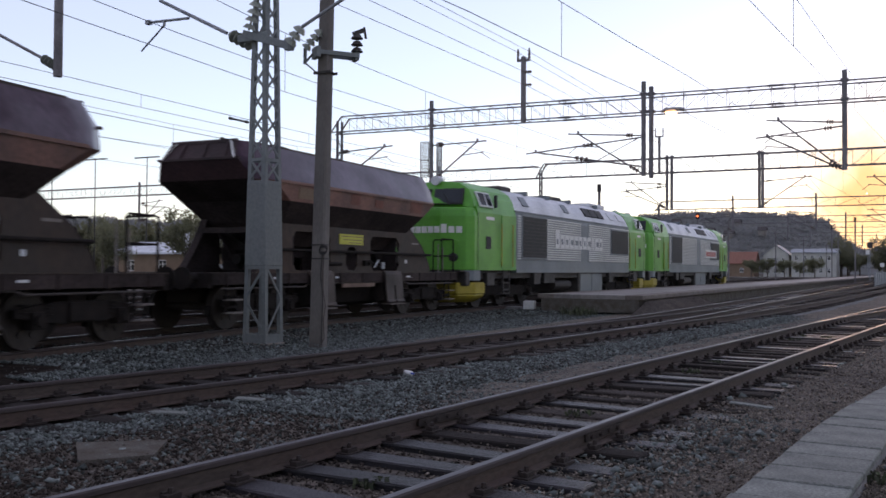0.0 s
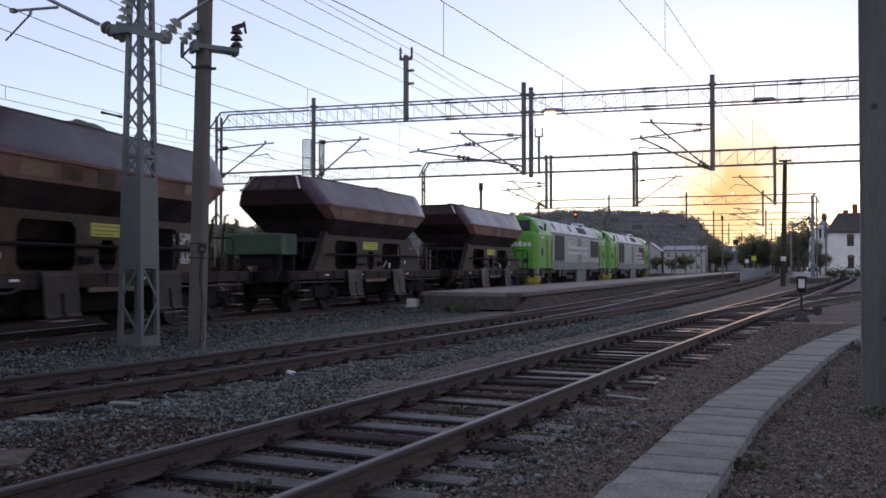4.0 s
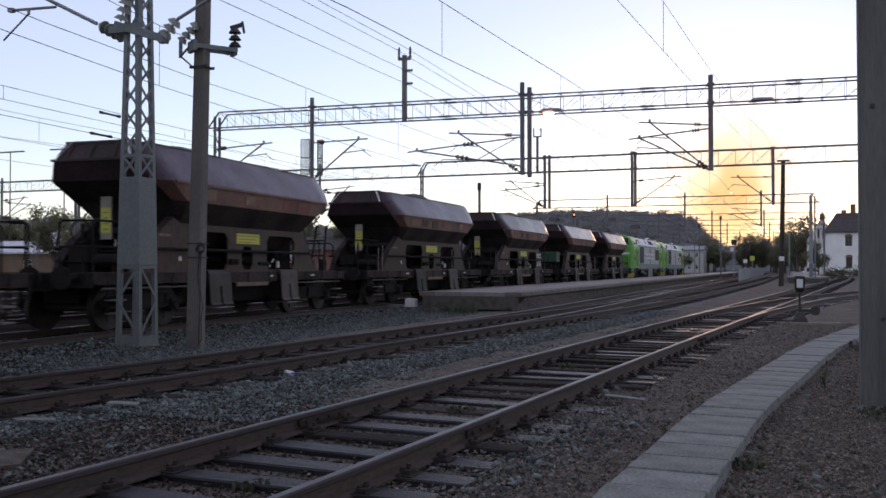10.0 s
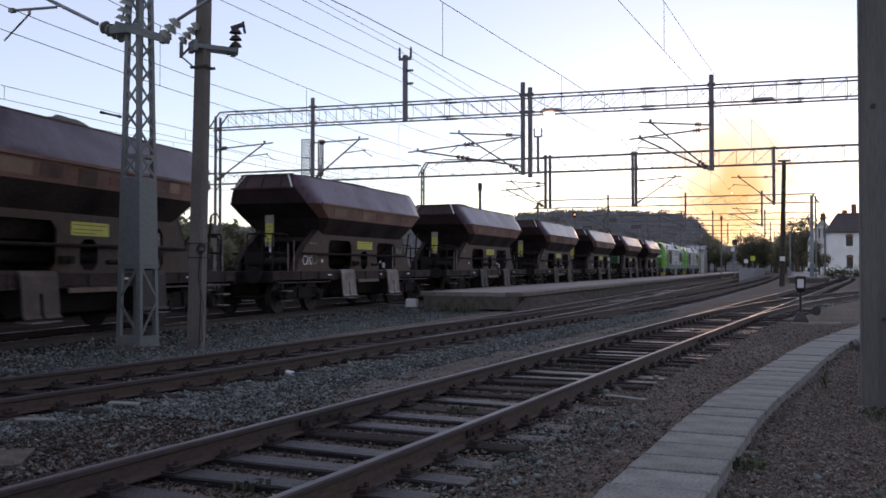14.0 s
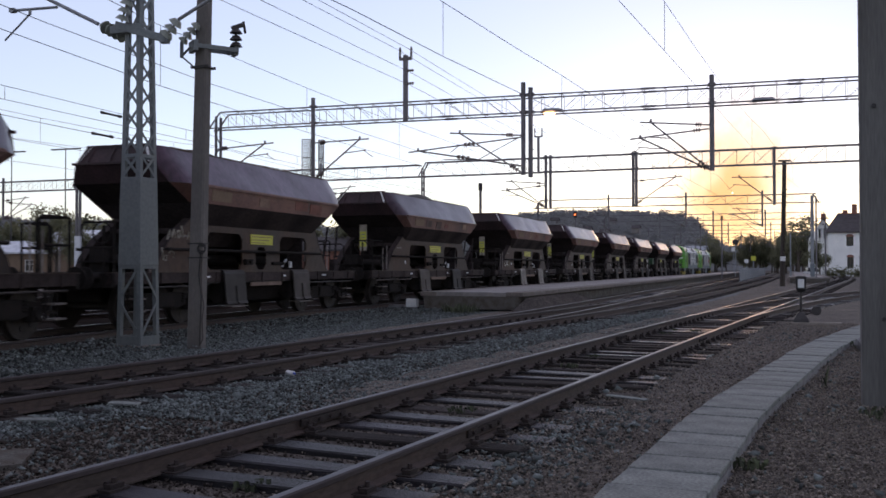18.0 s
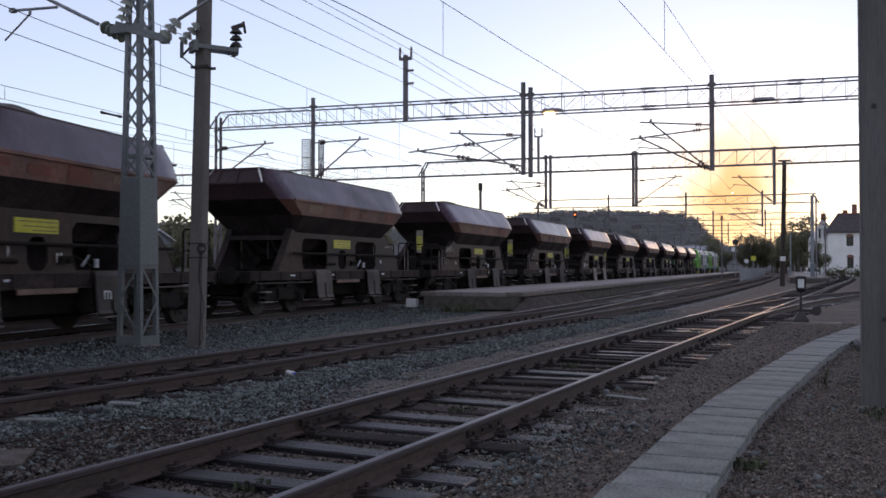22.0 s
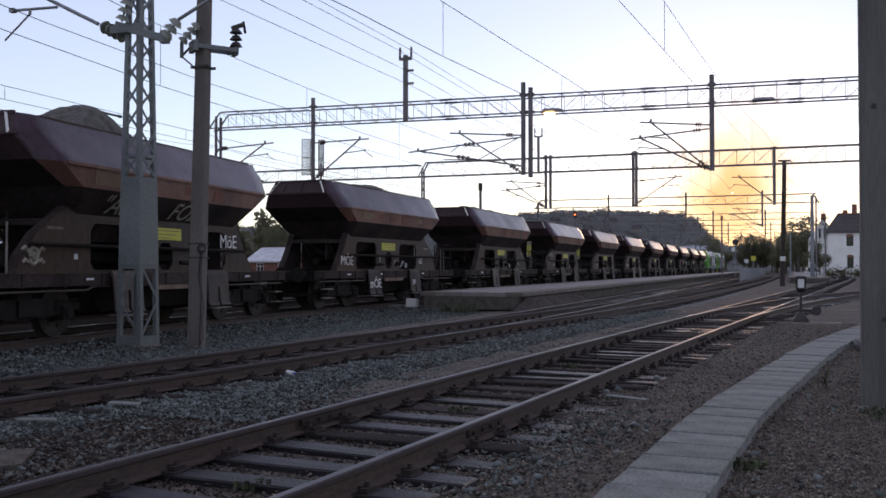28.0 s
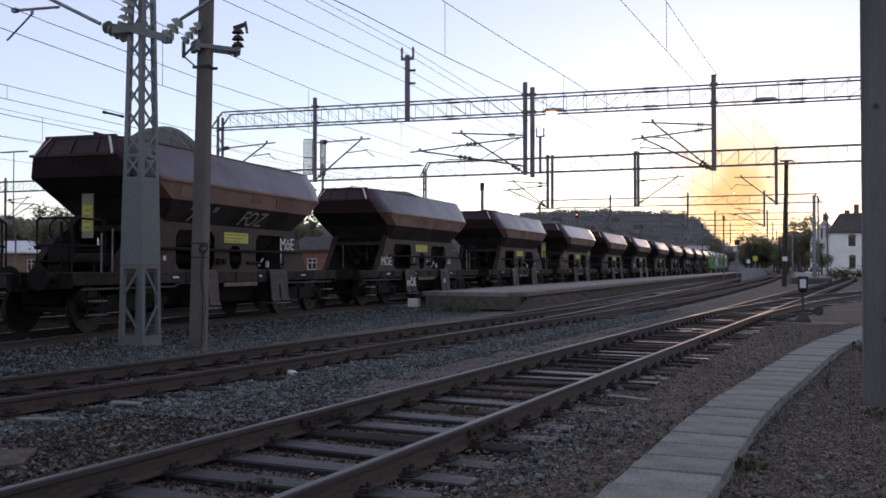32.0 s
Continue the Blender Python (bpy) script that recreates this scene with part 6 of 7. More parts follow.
# ---- small things on the ground ----
mk = thing("marker_block", pose(-12.5, 30.4, 0), "small white painted concrete marker beside the rails", "marker")
part("block", box(BM(), -0.2, 0.2, -0.12, 0.12, -0.02, 0.34), M["white"], mk, bevel=0.02)
part("foot", box(BM(), -0.95, -0.2, -0.3, 0.3, -0.02, 0.12), M["concrete"], mk)
solid("cover_slab", loft(BM(), [[(-6.1, 5.3, z), (-5.5, 4.8, z), (-5.2, 5.25, z), (-5.55, 5.75, z)] for z in (-0.05, 0.02)]), M["dirtyslab"], "flat dirt-covered grey concrete cover lying in the gravel", "cover slab")
for x, y, a, w2, l2 in ((-6.34, 7.75, 20, 0.15, 0.06), (-6.4, 6.65, 35, 0.16, 0.05), (-1.64, 9.95, -10, 0.22, 0.04)):
    solid("scrap_board", box(BM(), -w2, w2, -l2, l2, 0, 0.014), M["slab"], "pale scrap of board lying on the stones", "scrap", m=pose(x, y, 0.05, 4, 3, a))
bt = thing("plastic_bottle", pose(-6.1, 10.6, 0.08, 90, 0, 60), "small crushed blue and white plastic bottle on the stones", "bottle")
part("bottle_body", rod(BM(), (0, 0, 0), (0, 0, 0.15), 0.03, 10), M["white"], bt, smooth=True)
part("bottle_cap", rod(BM(), (0, 0, 0.15), (0, 0, 0.19), 0.014, 8), mat("blue_plastic", (0.05, 0.1, 0.5), 0.4), bt)
ck = BM()
bmesh.ops.create_icosphere(ck, subdivisions=2, radius=0.24)
for v in ck.verts:
    v.co *= 1 + noise.noise(v.co * 4) * 0.5
    v.co.z *= 0.75
solid("concrete_lump", ck, M["concrete"], "broken lump of concrete beside the cable duct", "rubble", m=pose(1.25, 17.6, 0.1))


def weeds(x, y, r, n, h, seed, label="tuft of green weeds in the gravel"):
    rr = random.Random(seed)
    bm = BM()
    for _ in range(n):
        a, d = rr.uniform(0, math.tau), r * math.sqrt(rr.random())
        p = Vector((x + d * math.cos(a), y + d * math.sin(a), 0))
        t = p + Vector((rr.uniform(-0.5, 0.5) * h, rr.uniform(-0.5, 0.5) * h, h * rr.uniform(0.4, 1.1)))
        s = Vector((rr.uniform(-1, 1), rr.uniform(-1, 1), 0)).normalized() * 0.012
        m2 = p.lerp(t, 0.55) + Vector((0, 0, 0.02))
        bm.faces.new([bm.verts.new(q) for q in (p - s, p + s, m2 + s * 1.4, t, m2 - s * 1.4)])
    return solid("weeds", bm, M["grass"], label, "weeds", kind="stuff")


weeds(-0.33, 7.05, 0.16, 50, 0.07, 1)
weeds(1.0, 9.9, 0.4, 120, 0.06, 2)
weeds(-10.0, 28.4, 0.6, 160, 0.3, 3, "bush of weeds at the platform end")
weeds(1.25, 18.4, 0.3, 70, 0.12, 6)
weeds(0.35, 12.0, 0.05, 5, 0.35, 7)
for k in range(9):
    rr = random.Random(50 + k)
    y = rr.uniform(4.5, 22)
    weeds(-3.43 + 0.081 * (y - 4.1) + rr.uniform(-0.6, 0.55), y, 0.14, 24, 0.055, 80 + k, "small weeds between the sleepers")


# ---- loose stones ----
def stones(name, count, size, place, material, label, seed):
    """Many small angular stones; place gives x, y, z for arrays of random numbers."""
    rr = np.random.RandomState(seed)
    base = np.array([(1, 0, 0), (-1, 0, 0), (0, 1, 0), (0, -1, 0), (0, 0, 1), (0, 0, -1)], float)
    tri = np.array([(0, 2, 4), (2, 1, 4), (1, 3, 4), (3, 0, 4), (2, 0, 5), (1, 2, 5), (3, 1, 5), (0, 3, 5)])
    x, y, z = place(rr, count)
    n = len(x)
    s = size * rr.lognormal(0, 0.35, (n, 1, 1))
    v = base[None] * s * rr.uniform(0.55, 1.25, (n, 6, 1)) + rr.normal(0, 0.22, (n, 6, 3)) * s
    a = rr.uniform(0, math.tau, n)
    b = rr.uniform(-0.9, 0.9, n)
    ca, sa, cb, sb = np.cos(a)[:, None], np.sin(a)[:, None], np.cos(b)[:, None], np.sin(b)[:, None]
    X, Y, Z = v[..., 0], v[..., 1], v[..., 2] * 0.62
    X, Z = X * cb + Z * sb, -X * sb + Z * cb
    X, Y = X * ca - Y * sa, X * sa + Y * ca
    p = np.stack([X + x[:, None], Y + y[:, None], Z + z[:, None]], -1).reshape(-1, 3)
    f = (tri[None] + (np.arange(n) * 6)[:, None, None]).reshape(-1, 3)
    me = bpy.data.meshes.new(name)
    me.vertices.add(len(p))
    me.vertices.foreach_set("co", p.ravel())
    me.loops.add(len(f) * 3)
    me.loops.foreach_set("vertex_index", f.ravel().astype(np.int32))
    me.polygons.add(len(f))
    me.polygons.foreach_set("loop_start", (np.arange(len(f)) * 3).astype(np.int32))
    me.update()
    me.validate()
    me.materials.append(material)
    return tagged(new(name, me), label, "stones", kind="stuff")


def near_x(y):
    return -3.43 + 0.081 * (y - 4.1)


def mid_x(y):
    return np.interp(y, [-12, 3, 7.5, 11, 18.5, 25, 39, 60], [-10.1, -8.35, -7.72, -7.28, -6.72, -6.0, -5.0, -4.2])


def band(centre, half, y0, y1, z, soft=0.4, power=1.6, bare=False):
    def place(rr, n):
        y = y0 + (y1 - y0) * rr.random_sample(n) ** power
        x = centre(y) + rr.uniform(-1, 1, n) * half + rr.normal(0, soft, n)
        d = np.abs(x - centre(y))
        keep = (np.abs(d - 0.75) > 0.2) & ((d > 0.75) | (rr.random_sample(n) < 0.10)) if bare else d > -1
        return x[keep], y[keep], (z + rr.uniform(-0.012, 0.012, n))[keep]
    return place


stones("ballast_stones", 90000, 0.018, band(mid_x, 1.65, 3.5, 32, -0.002, 0.22, bare=True), M["stone"], "grey crushed ballast stones round the middle track", 11)
stones("ballast_stones", 46000, 0.019, band(lambda y: np.interp(y, [5, 14, 28], [-10.9, -10.3, -9.6]), 1.5, 7, 32, -0.062), M["stone"], "grey stones between the train's track and the middle track", 12)
stones("ballast_stones", 16000, 0.020, band(lambda y: np.array([main_x(v) for v in y]) + 1.9, 0.9, 8, 32, 0.012), M["stone"], "grey stones on the shoulder of the train's track", 25)
stones("ballast_stones", 8000, 0.024, band(lambda y: np.array([main_x(v) for v in y]) + 0.9, 1.3, 9, 32, 0.05), M["stone"], "grey stones beside the train's rails", 13)
stones("ballast_stones", 20000, 0.018, band(lambda y: (near_x(y) + mid_x(y)) / 2 - 0.2, 0.9, 7.5, 30, 0.0, 0.3, 1.3), M["stone"], "grey stones strewn between the middle and near tracks", 24)
stones("gravel", 26000, 0.014, band(lambda y: (near_x(y) + mid_x(y)) / 2 + 0.5, 1.2, 3.2, 24, -0.006), M["pebble"], "brown gravel between two tracks", 14)
stones("gravel", 20000, 0.013, band(near_x, 1.35, 3.2, 22, -0.018), M["pebble"], "brown gravel between the sleepers", 15)
stones("scattered_stones", 500, 0.026, band(lambda y: near_x(y) + 2.6, 2.0, 4.2, 24, 0.012), M["stone"], "few pale stones lying about in the gravel", 21)
stones("scattered_stones", 420, 0.024, band(lambda y: np.interp(y, [4, 10, 20, 26], [0.5, 0.6, 2.6, 4.5]), 0.9, 4.5, 24, 0.0), M["stone"], "few pale stones lying in the gravel behind the duct", 22)
stones("gravel", 60000, 0.0095, band(lambda y: near_x(y) + 2.6, 2.0, 4.2, 26, 0.006), M["pebble_pale"], "fine brown gravel beside the near track", 16)
stones("gravel", 40000, 0.009, band(lambda y: np.interp(y, [4, 10, 20, 26], [0.5, 0.6, 2.6, 4.5]), 0.9, 4.5, 26, -0.012), M["pebble_pale"], "fine brown gravel behind the cable duct", 17)
stones("ballast_stones", 1000, 0.021, band(lambda y: near_x(y) + 1.35, 0.35, 5.5, 9.5, 0.0, 0.15, 1.0), M["stone"], "grey stones spilt beside the near rail", 18)
stones("ballast_stones", 1800, 0.02, band(lambda y: near_x(y) - 2.0, 0.5, 3.5, 16, 0.0, 0.35, 1.2), M["stone"], "grey stones strewn over brown gravel", 19)


# ---- trees ----
def tree_meshes(seed, h, r, leaf=0.22, count=2600):
    rr = random.Random(seed)
    bm = BM()
    trunk_top = h * 0.45
    rod(bm, (0, 0, -0.2), (0.1, 0, trunk_top), 0.05 * h ** 0.75, 8, 0.03 * h ** 0.75)
    tips = []
    for k in range(11):
        a, z0 = rr.uniform(0, math.tau), h * rr.uniform(0.22, 0.5)
        p = Vector((0.05, 0, z0))
        q = p + Vector((math.cos(a) * r * rr.uniform(0.4, 0.85), math.sin(a) * r * rr.uniform(0.4, 0.85), h * rr.uniform(0.12, 0.5)))
        rod(bm, p, q, 0.018 * h ** 0.75, 6, 0.006 * h ** 0.75)
        tips += [p.lerp(q, 0.6), q, q + Vector((rr.uniform(-1, 1), rr.uniform(-1, 1), rr.uniform(-0.2, 1))) * r * 0.25]
    tips.append(Vector((0, 0, h * 0.9)))
    wood = mesh(bm, M["bark"])
    cr = leafy("crown", [tuple(t) for t in tips], leaf, count, seed, (r * 0.17, r * 0.17, h * 0.055))
    cr.materials.append(M["leaf"])
    return wood, cr


KINDS = [tree_meshes(s, h, r, 0.13 + 0.008 * h, 5200) for s, h, r in ((1, 8, 3.4), (2, 11, 4.2), (3, 7, 3.8), (4, 10, 3.0))]


def tree(k, x, y, s=1.0, label="dark leafy tree against the evening sky", group="trees along the railway"):
    t = thing("tree", Matrix.Translation((x, y, 0)) @ Matrix.Rotation(x * 3.7 + y, 4, "Z") @ Matrix.Scale(s, 4), label, "tree", group)
    part("trunk", KINDS[k][0], None, t)
    part("crown", KINDS[k][1], None, t)
    return t


rng = random.Random(9)
for i in range(30):                                       # belt at the far end of the line
    tree(i % 4, rng.uniform(-24, 4), rng.uniform(255, 300), rng.uniform(0.7, 1.05))
for i in range(8):
    tree(i % 4, rng.uniform(-3.5, 3.0), rng.uniform(215, 250), rng.uniform(0.6, 0.9))
tree(1, 1.4, 205, 1.0)
for i in range(34):                                       # belt beyond the sidings
    a = rng.uniform(-56, -24)
    d = rng.uniform(92, 120)
    tree(i % 4, d * math.tan(radians(a)), d, rng.uniform(0.42, 0.7))
for x, y, s in ((-77, 72, 0.5), (-69, 74, 0.62), (-64, 72, 0.62), (-57, 70, 0.5), (-50, 74, 0.55)):
    tree(int(abs(x)) % 4, x, y, s, "slender leafy tree beyond the sidings")
tree(3, 3.9, 146, 0.52, "small leafy tree in front of the station house")
for x, y, s in ((-34, 228, 0.6), (-30, 226, 0.55), (-27, 229, 0.5), (-23.5, 226, 0.6), (-37, 224, 0.55)):
    tree(2, x, y, s, "round bush in front of the white houses")
# dense dark row of trees behind the houses beyond the sidings
row = thing("tree_row", pose(0, 0, 0), "dense dark row of leafy trees behind the houses", "trees")
rr = random.Random(77)
tops = [(x, 108 + rr.uniform(-2, 2), rr.uniform(5.6, 8.4)) for x in range(-126, -58)]
hm = leafy("tree_row", [(x + rr.uniform(-0.6, 0.6), y, z * q) for x, y, z in tops for q in (0.1, 0.25, 0.4, 0.52, 0.64, 0.76, 0.88, 0.97)], 0.42, 16000, 33, (0.55, 0.7, 0.4))
hm.materials.append(M["leaf"])
tagged(part("leaves", hm, None, row), kind="stuff")
part("trunk", loft(BM(), [[(x + a, 108 + b, z) for a, b in ((-0.2, -0.2), (0.2, -0.2), (0.2, 0.2), (-0.2, 0.2))] for x, z in ((-90, -0.2), (-90, 5.0))]), M["bark"], row)

hedge = thing("hedge", pose(0, 0, 0), "dark hedge in front of the station house", "hedge")
hm = leafy("hedge", [(5 + 0.35 * k, 150, 0.6) for k in range(30)], 0.16, 2600, 31, (0.25, 0.35, 0.4))
hm.materials.append(M["leaf"])
part("leaves", hm, None, hedge)


# ---- wooded hills on the skyline ----
def ridge_height(a):
    """The skyline's height in degrees over the azimuth, degrees right of +Y."""
    return float(np.interp(a, [-75, -50, -40, -30, -20, -16, -13.5, -10, -7.5, -5.2, -4.4, -3.5, 2, 6, 12, 40], [2.6, 2.9, 2.7, 2.4, 2.6, 3.2, 3.55, 3.5, 3.35, 2.9, 1.7, 1.2, 1.0, 1.4, 2.0, 2.2]))


def hills():
    t = thing("wooded_hill", pose(0, 0, 0), "wooded hill on the skyline, haze painted into its grey", "hill", kind="structure")
    D = 470
    bm = BM()
    rings, pts = [], []
    for j in range(17):
        f = min(j, 14) / 14
        d = D * (0.80 + 0.20 * f) if j < 15 else D * (1.0 + 0.15 * (j - 14))
        ring = []
        for i in range(700):
            a = -70 + i * 0.14
            h = (1.43 + D * math.tan(radians(ridge_height(a))) * 0.95) * (f ** 0.8 if j < 15 else (16 - j) * 0.5) + 0.3
            x, y = math.sin(radians(a)) * d, math.cos(radians(a)) * d
            q = Vector((x, y, 0))
            crown = noise.noise(q / 11) * 1.5 + noise.noise(q / 4.5 + Vector((7, 0, 0))) * 1.3 + abs(noise.noise(q / 2.1)) * 0.9
            ring.append((x, y, h + crown * min(1, j / 2)))
            if 1 < j < 15 and -62 < a < 24:
                pts.append((x, y, h + crown))
        rings.append(ring)
    loft(bm, rings, cap=False, closed=False)
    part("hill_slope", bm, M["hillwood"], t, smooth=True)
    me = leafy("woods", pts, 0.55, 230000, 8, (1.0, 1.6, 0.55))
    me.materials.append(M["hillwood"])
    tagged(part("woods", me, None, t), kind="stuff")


hills()


# ---- houses ----
def house(name, x, y, w, d, hw, hr, wall, roofm, label, windows=(), turn=0.0, chimneys=(), gable="y", hip=0.0):
    """A house with its front at y, w wide from x on; windows are (u, z, width, height, arched) on the front."""
    t = thing(name, pose(x, y, 0, 0, 0, turn), label, "house")
    bm = BM()
    fr = 0.18
    cuts = sorted(windows)
    # front wall in pieces round the openings
    us = sorted({0.0, w} | {c[0] for c in cuts} | {c[0] + c[2] for c in cuts})
    for u0, u1 in zip(us, us[1:]):
        col = sorted([(c[1], c[1] + c[3]) for c in cuts if c[0] <= u0 + 1e-6 and c[0] + c[2] >= u1 - 1e-6])
        z = -0.2
        for z0, z1 in col:
            box(bm, u0, u1, 0, fr, z, z0)
            z = z1
        box(bm, u0, u1, 0, fr, z, hw)
    box(bm, 0, fr, fr, d, -0.2, hw)
    box(bm, w - fr, w, fr, d, -0.2, hw)
    box(bm, fr, w - fr, d - fr, d, -0.2, hw)
    if gable == "x":
        for u in (0, w - fr)[hip > 0:]:
            prism(bm, [(0, hw), (d, hw), (d / 2, hr)], "x", u, u + fr)
    else:
        for v in (0, d - fr):
            prism(bm, [(0, hw), (w, hw), (w / 2, hr)], "y", v, v + fr)
    part("wall", bm, wall, t)
    bm = BM()
    e = 0.4
    if hip:
        low = hw - 0.25
        faces = [[(-e, -e, low), (w + e, -e, low), (w + e, d / 2, hr), (hip, d / 2, hr)], [(w + e, d + e, low), (-e, d + e, low), (hip, d / 2, hr), (w + e, d / 2, hr)], [(-e, d + e, low), (-e, -e, low), (hip, d / 2, hr)]]
        for f in faces:
            loft(bm, [f, [(a, b, c + 0.2) for a, b, c in f]])
    elif gable == "x":
        for s in (-1, 1):
            prism(bm, [(d / 2, hr), (d / 2, hr + 0.2), (d / 2 + s * (d / 2 + e), hw - 0.25 + 0.2), (d / 2 + s * (d / 2 + e), hw - 0.25)], "x", -e, w + e)
    else:
        for s in (-1, 1):
            prism(bm, [(w / 2, hr), (w / 2, hr + 0.2), (w / 2 + s * (w / 2 + e), hw - 0.25 + 0.2), (w / 2 + s * (w / 2 + e), hw - 0.25)], "y", -e, d + e)
    rf = part("roof", bm, roofm, t)
    for u, v, z in chimneys:
        part("chimney", box(BM(), u - 0.4, u + 0.4, v - 0.4, v + 0.4, hr - 1.6, z), M["brick"], rf)
    for u, z, ww, hh, arched in cuts:
        wn_ = part("window", box(BM(), u, u + ww, 0.1, 0.14, z, z + hh), M["pane"], t)
        bm = BM()
        for a, b in ((0, 0.08), (ww - 0.08, ww), (ww / 2 - 0.03, ww / 2 + 0.03)):
            box(bm, u + a, u + b, 0.06, 0.1, z, z + hh)
        for a in (0, hh - 0.08, hh * 0.6):
            box(bm, u, u + ww, 0.055, 0.1, z + a, z + a + 0.07)
        part("window_frame", bm, M["rooftile"] if arched else M["white"], wn_)
        if arched:
            k = [(u + ww / 2 + math.cos(q) * (ww / 2 + 0.12), z + hh - 0.1 + math.sin(q) * 0.45) for q in [i * math.pi / 8 for i in range(9)]]
            part("window_arch", prism(BM(), k, "y", -0.05, 0.06), M["brick"], wn_)
    return t


house("station_house", 5.9, 172, 13.0, 11, 7.6, 10.8, M["render"], M["rooftile"], "white two-storey station house with a dark tiled roof", [(2.9, 5.1, 1.1, 1.7, True), (3.0, 1.3, 1.0, 2.0, True), (4.9, 1.3, 1.6, 2.0, True), (8.5, 5.1, 1.1, 1.7, True), (8.4, 1.3, 1.2, 2.0, True)], gable="x", hip=1.8, chimneys=((3.0, 5.5, 11.5), (4.5, 5.5, 12.5)))
house("station_wing", 3.0, 178, 4.6, 8, 6.6, 10.0, M["render"], M["rooftile"], "white gabled wing of the station house", [(1.6, 7.5, 0.35, 0.8, False), (2.4, 7.5, 0.35, 0.8, False), (1.2, 1.5, 1.0, 1.6, False)], chimneys=((2.5, 4, 11.2),))
house("white_building", -31.5, 250, 10.5, 9, 6.2, 7.0, M["cream"], M["galv"], "long white building with rows of small windows", [(0.8 + 1.9 * k, z, 0.8, 1.2, False) for k in range(5) for z in (1.0, 4.2)], gable="x")
house("pale_house", -38.6, 252, 6.2, 8, 5.6, 8.0, M["cream"], M["galv"], "pale two-storey house beside a red-roofed one", [(0.8 + 1.8 * k, z, 0.8, 1.2, False) for k in range(3) for z in (0.8, 3.6)])
house("red_roofed_house", -49, 246, 9.0, 8, 3.4, 6.2, M["ochre"], M["brick"], "house with a red tiled roof behind bushes", [(2, 1, 1, 1.2, False), (5.5, 1, 1, 1.2, False)], gable="x")
for az, el, wd in ((-13.9, 3.0, 3.4), (-10.4, 2.95, 3.0), (-10.9, 2.3, 3.6), (-11.9, 2.45, 3.0), (-9.0, 2.5, 3.0)):
    d = 440 if el > 2.9 else 415
    hs = house("hillside_house", math.sin(radians(az)) * d, math.cos(radians(az)) * d, wd, 4, 2.2, 3.4, M["asphalt"], M["rooftile"], "small pale house among the trees of the hill", gable="x")
    hs.location.z = 1.43 + d * math.tan(radians(el)) - 3.0
    tagged(hs, group="houses on the hill")
house("ochre_house", -86, 80, 11, 8, 3.2, 4.3, M["ochre"], M["roof"], "ochre house with a low pale metal roof beyond the sidings", [(2, 1, 1.2, 1.3, False), (7, 1, 1.2, 1.3, False)], gable="x")
house("pale_roofed_hall", -92, 94, 16, 10, 4.2, 6.2, M["galv"], M["roof"], "low hall with a pale metal roof beyond the trees", [(3, 1, 1.2, 1.3, False)], gable="x")
house("low_house", -60.5, 96, 6.0, 7, 2.3, 3.7, M["brick"], M["roof"], "low red-brown house with a pale metal roof beyond the train", [(1.0, 0.9, 1.0, 1.1, False), (3.9, 0.9, 1.0, 1.1, False)], gable="x")
house("brick_shed", -50, 88, 6, 5, 3.4, 4.6, M["brick"], M["rooftile"], "small red brick shed beyond the train", [(1.5, 1.2, 1.1, 1.2, False)], gable="x")

# ---- lamp posts beyond the sidings, posts and signs at the far end ----
for x, y, h in ((-103, 85, 15.2), (-95, 85, 15.2), (-86, 85, 15.0), (-78, 85, 15.0)):
    lp = thing("street_lamp", pose(x, y, 0), "tall slim yard lamp with two flat heads", "street lamp", group="tall yard lamps")
    part("lamp_post", rod(BM(), (0, 0, -0.1), (0, 0, h), 0.09, 8, 0.05), M["dark"], lp)
    for s in (-1, 1):
        part("lamp_head", box(BM(), min(0, s * 2.0), max(0, s * 2.0), -0.18, 0.18, h - 0.02, h + 0.10), M["dark"], lp)
for x, y, h, cap in ((-5.4, 150, 3.2, "yellow"), (-9.4, 170, 5.0, "white"), (-7.9, 185, 3.0, "white"), (-7.5, 140, 5.4, "dark")):
    sg = thing("trackside_sign", pose(x, y, 0), "small sign on a thin post beside the track", "sign", group="trackside signs")
    part("sign_post", rod(BM(), (0, 0, -0.1), (0, 0, h), 0.06, 8), M["galv"], sg)
    part("sign_plate", box(BM(), -0.35, 0.35, -0.09, -0.06, h - 0.7, h), M[cap], sg)
for x, y, h in ((-21.0, 64, 7.3), (-13.2, 150, 8.0), (-8.0, 120, 7.6)):
    po = thing("steel_post", pose(x, y, 0), "plain dark steel post beside the far tracks", "post")
    part("shaft", box(BM(), -0.08, 0.08, -0.08, 0.08, -0.1, h), M["gantry"], po)
    part("post_cap", box(BM(), -0.12, 0.12, -0.1, 0.1, h - 0.3, h + 0.25), M["dark"], po)
vehicle = thing("parked_car", pose(2.9, 150, 0, 0, 0, 10), "small white parked car by the station", "car")
bm = loft(BM(), [[(x, -2.0 + 0.1 * abs(x), z) for x, z in ((-0.8, 0.3), (0.8, 0.3), (0.85, 0.8), (-0.85, 0.8))], [(x, 2.0, z) for x, z in ((-0.8, 0.3), (0.8, 0.3), (0.85, 0.85), (-0.85, 0.85))]])
part("body", bm, M["white"], vehicle, bevel=0.08)
part("cabin", loft(BM(), [[(-0.8, -1.2, 0.83), (0.8, -1.2, 0.83), (0.8, 1.3, 0.83), (-0.8, 1.3, 0.83)], [(-0.65, -0.6, 1.42), (0.65, -0.6, 1.42), (0.65, 0.8, 1.42), (-0.65, 0.8, 1.42)]]), M["pane"], vehicle, "dark car windows", bevel=0.04)
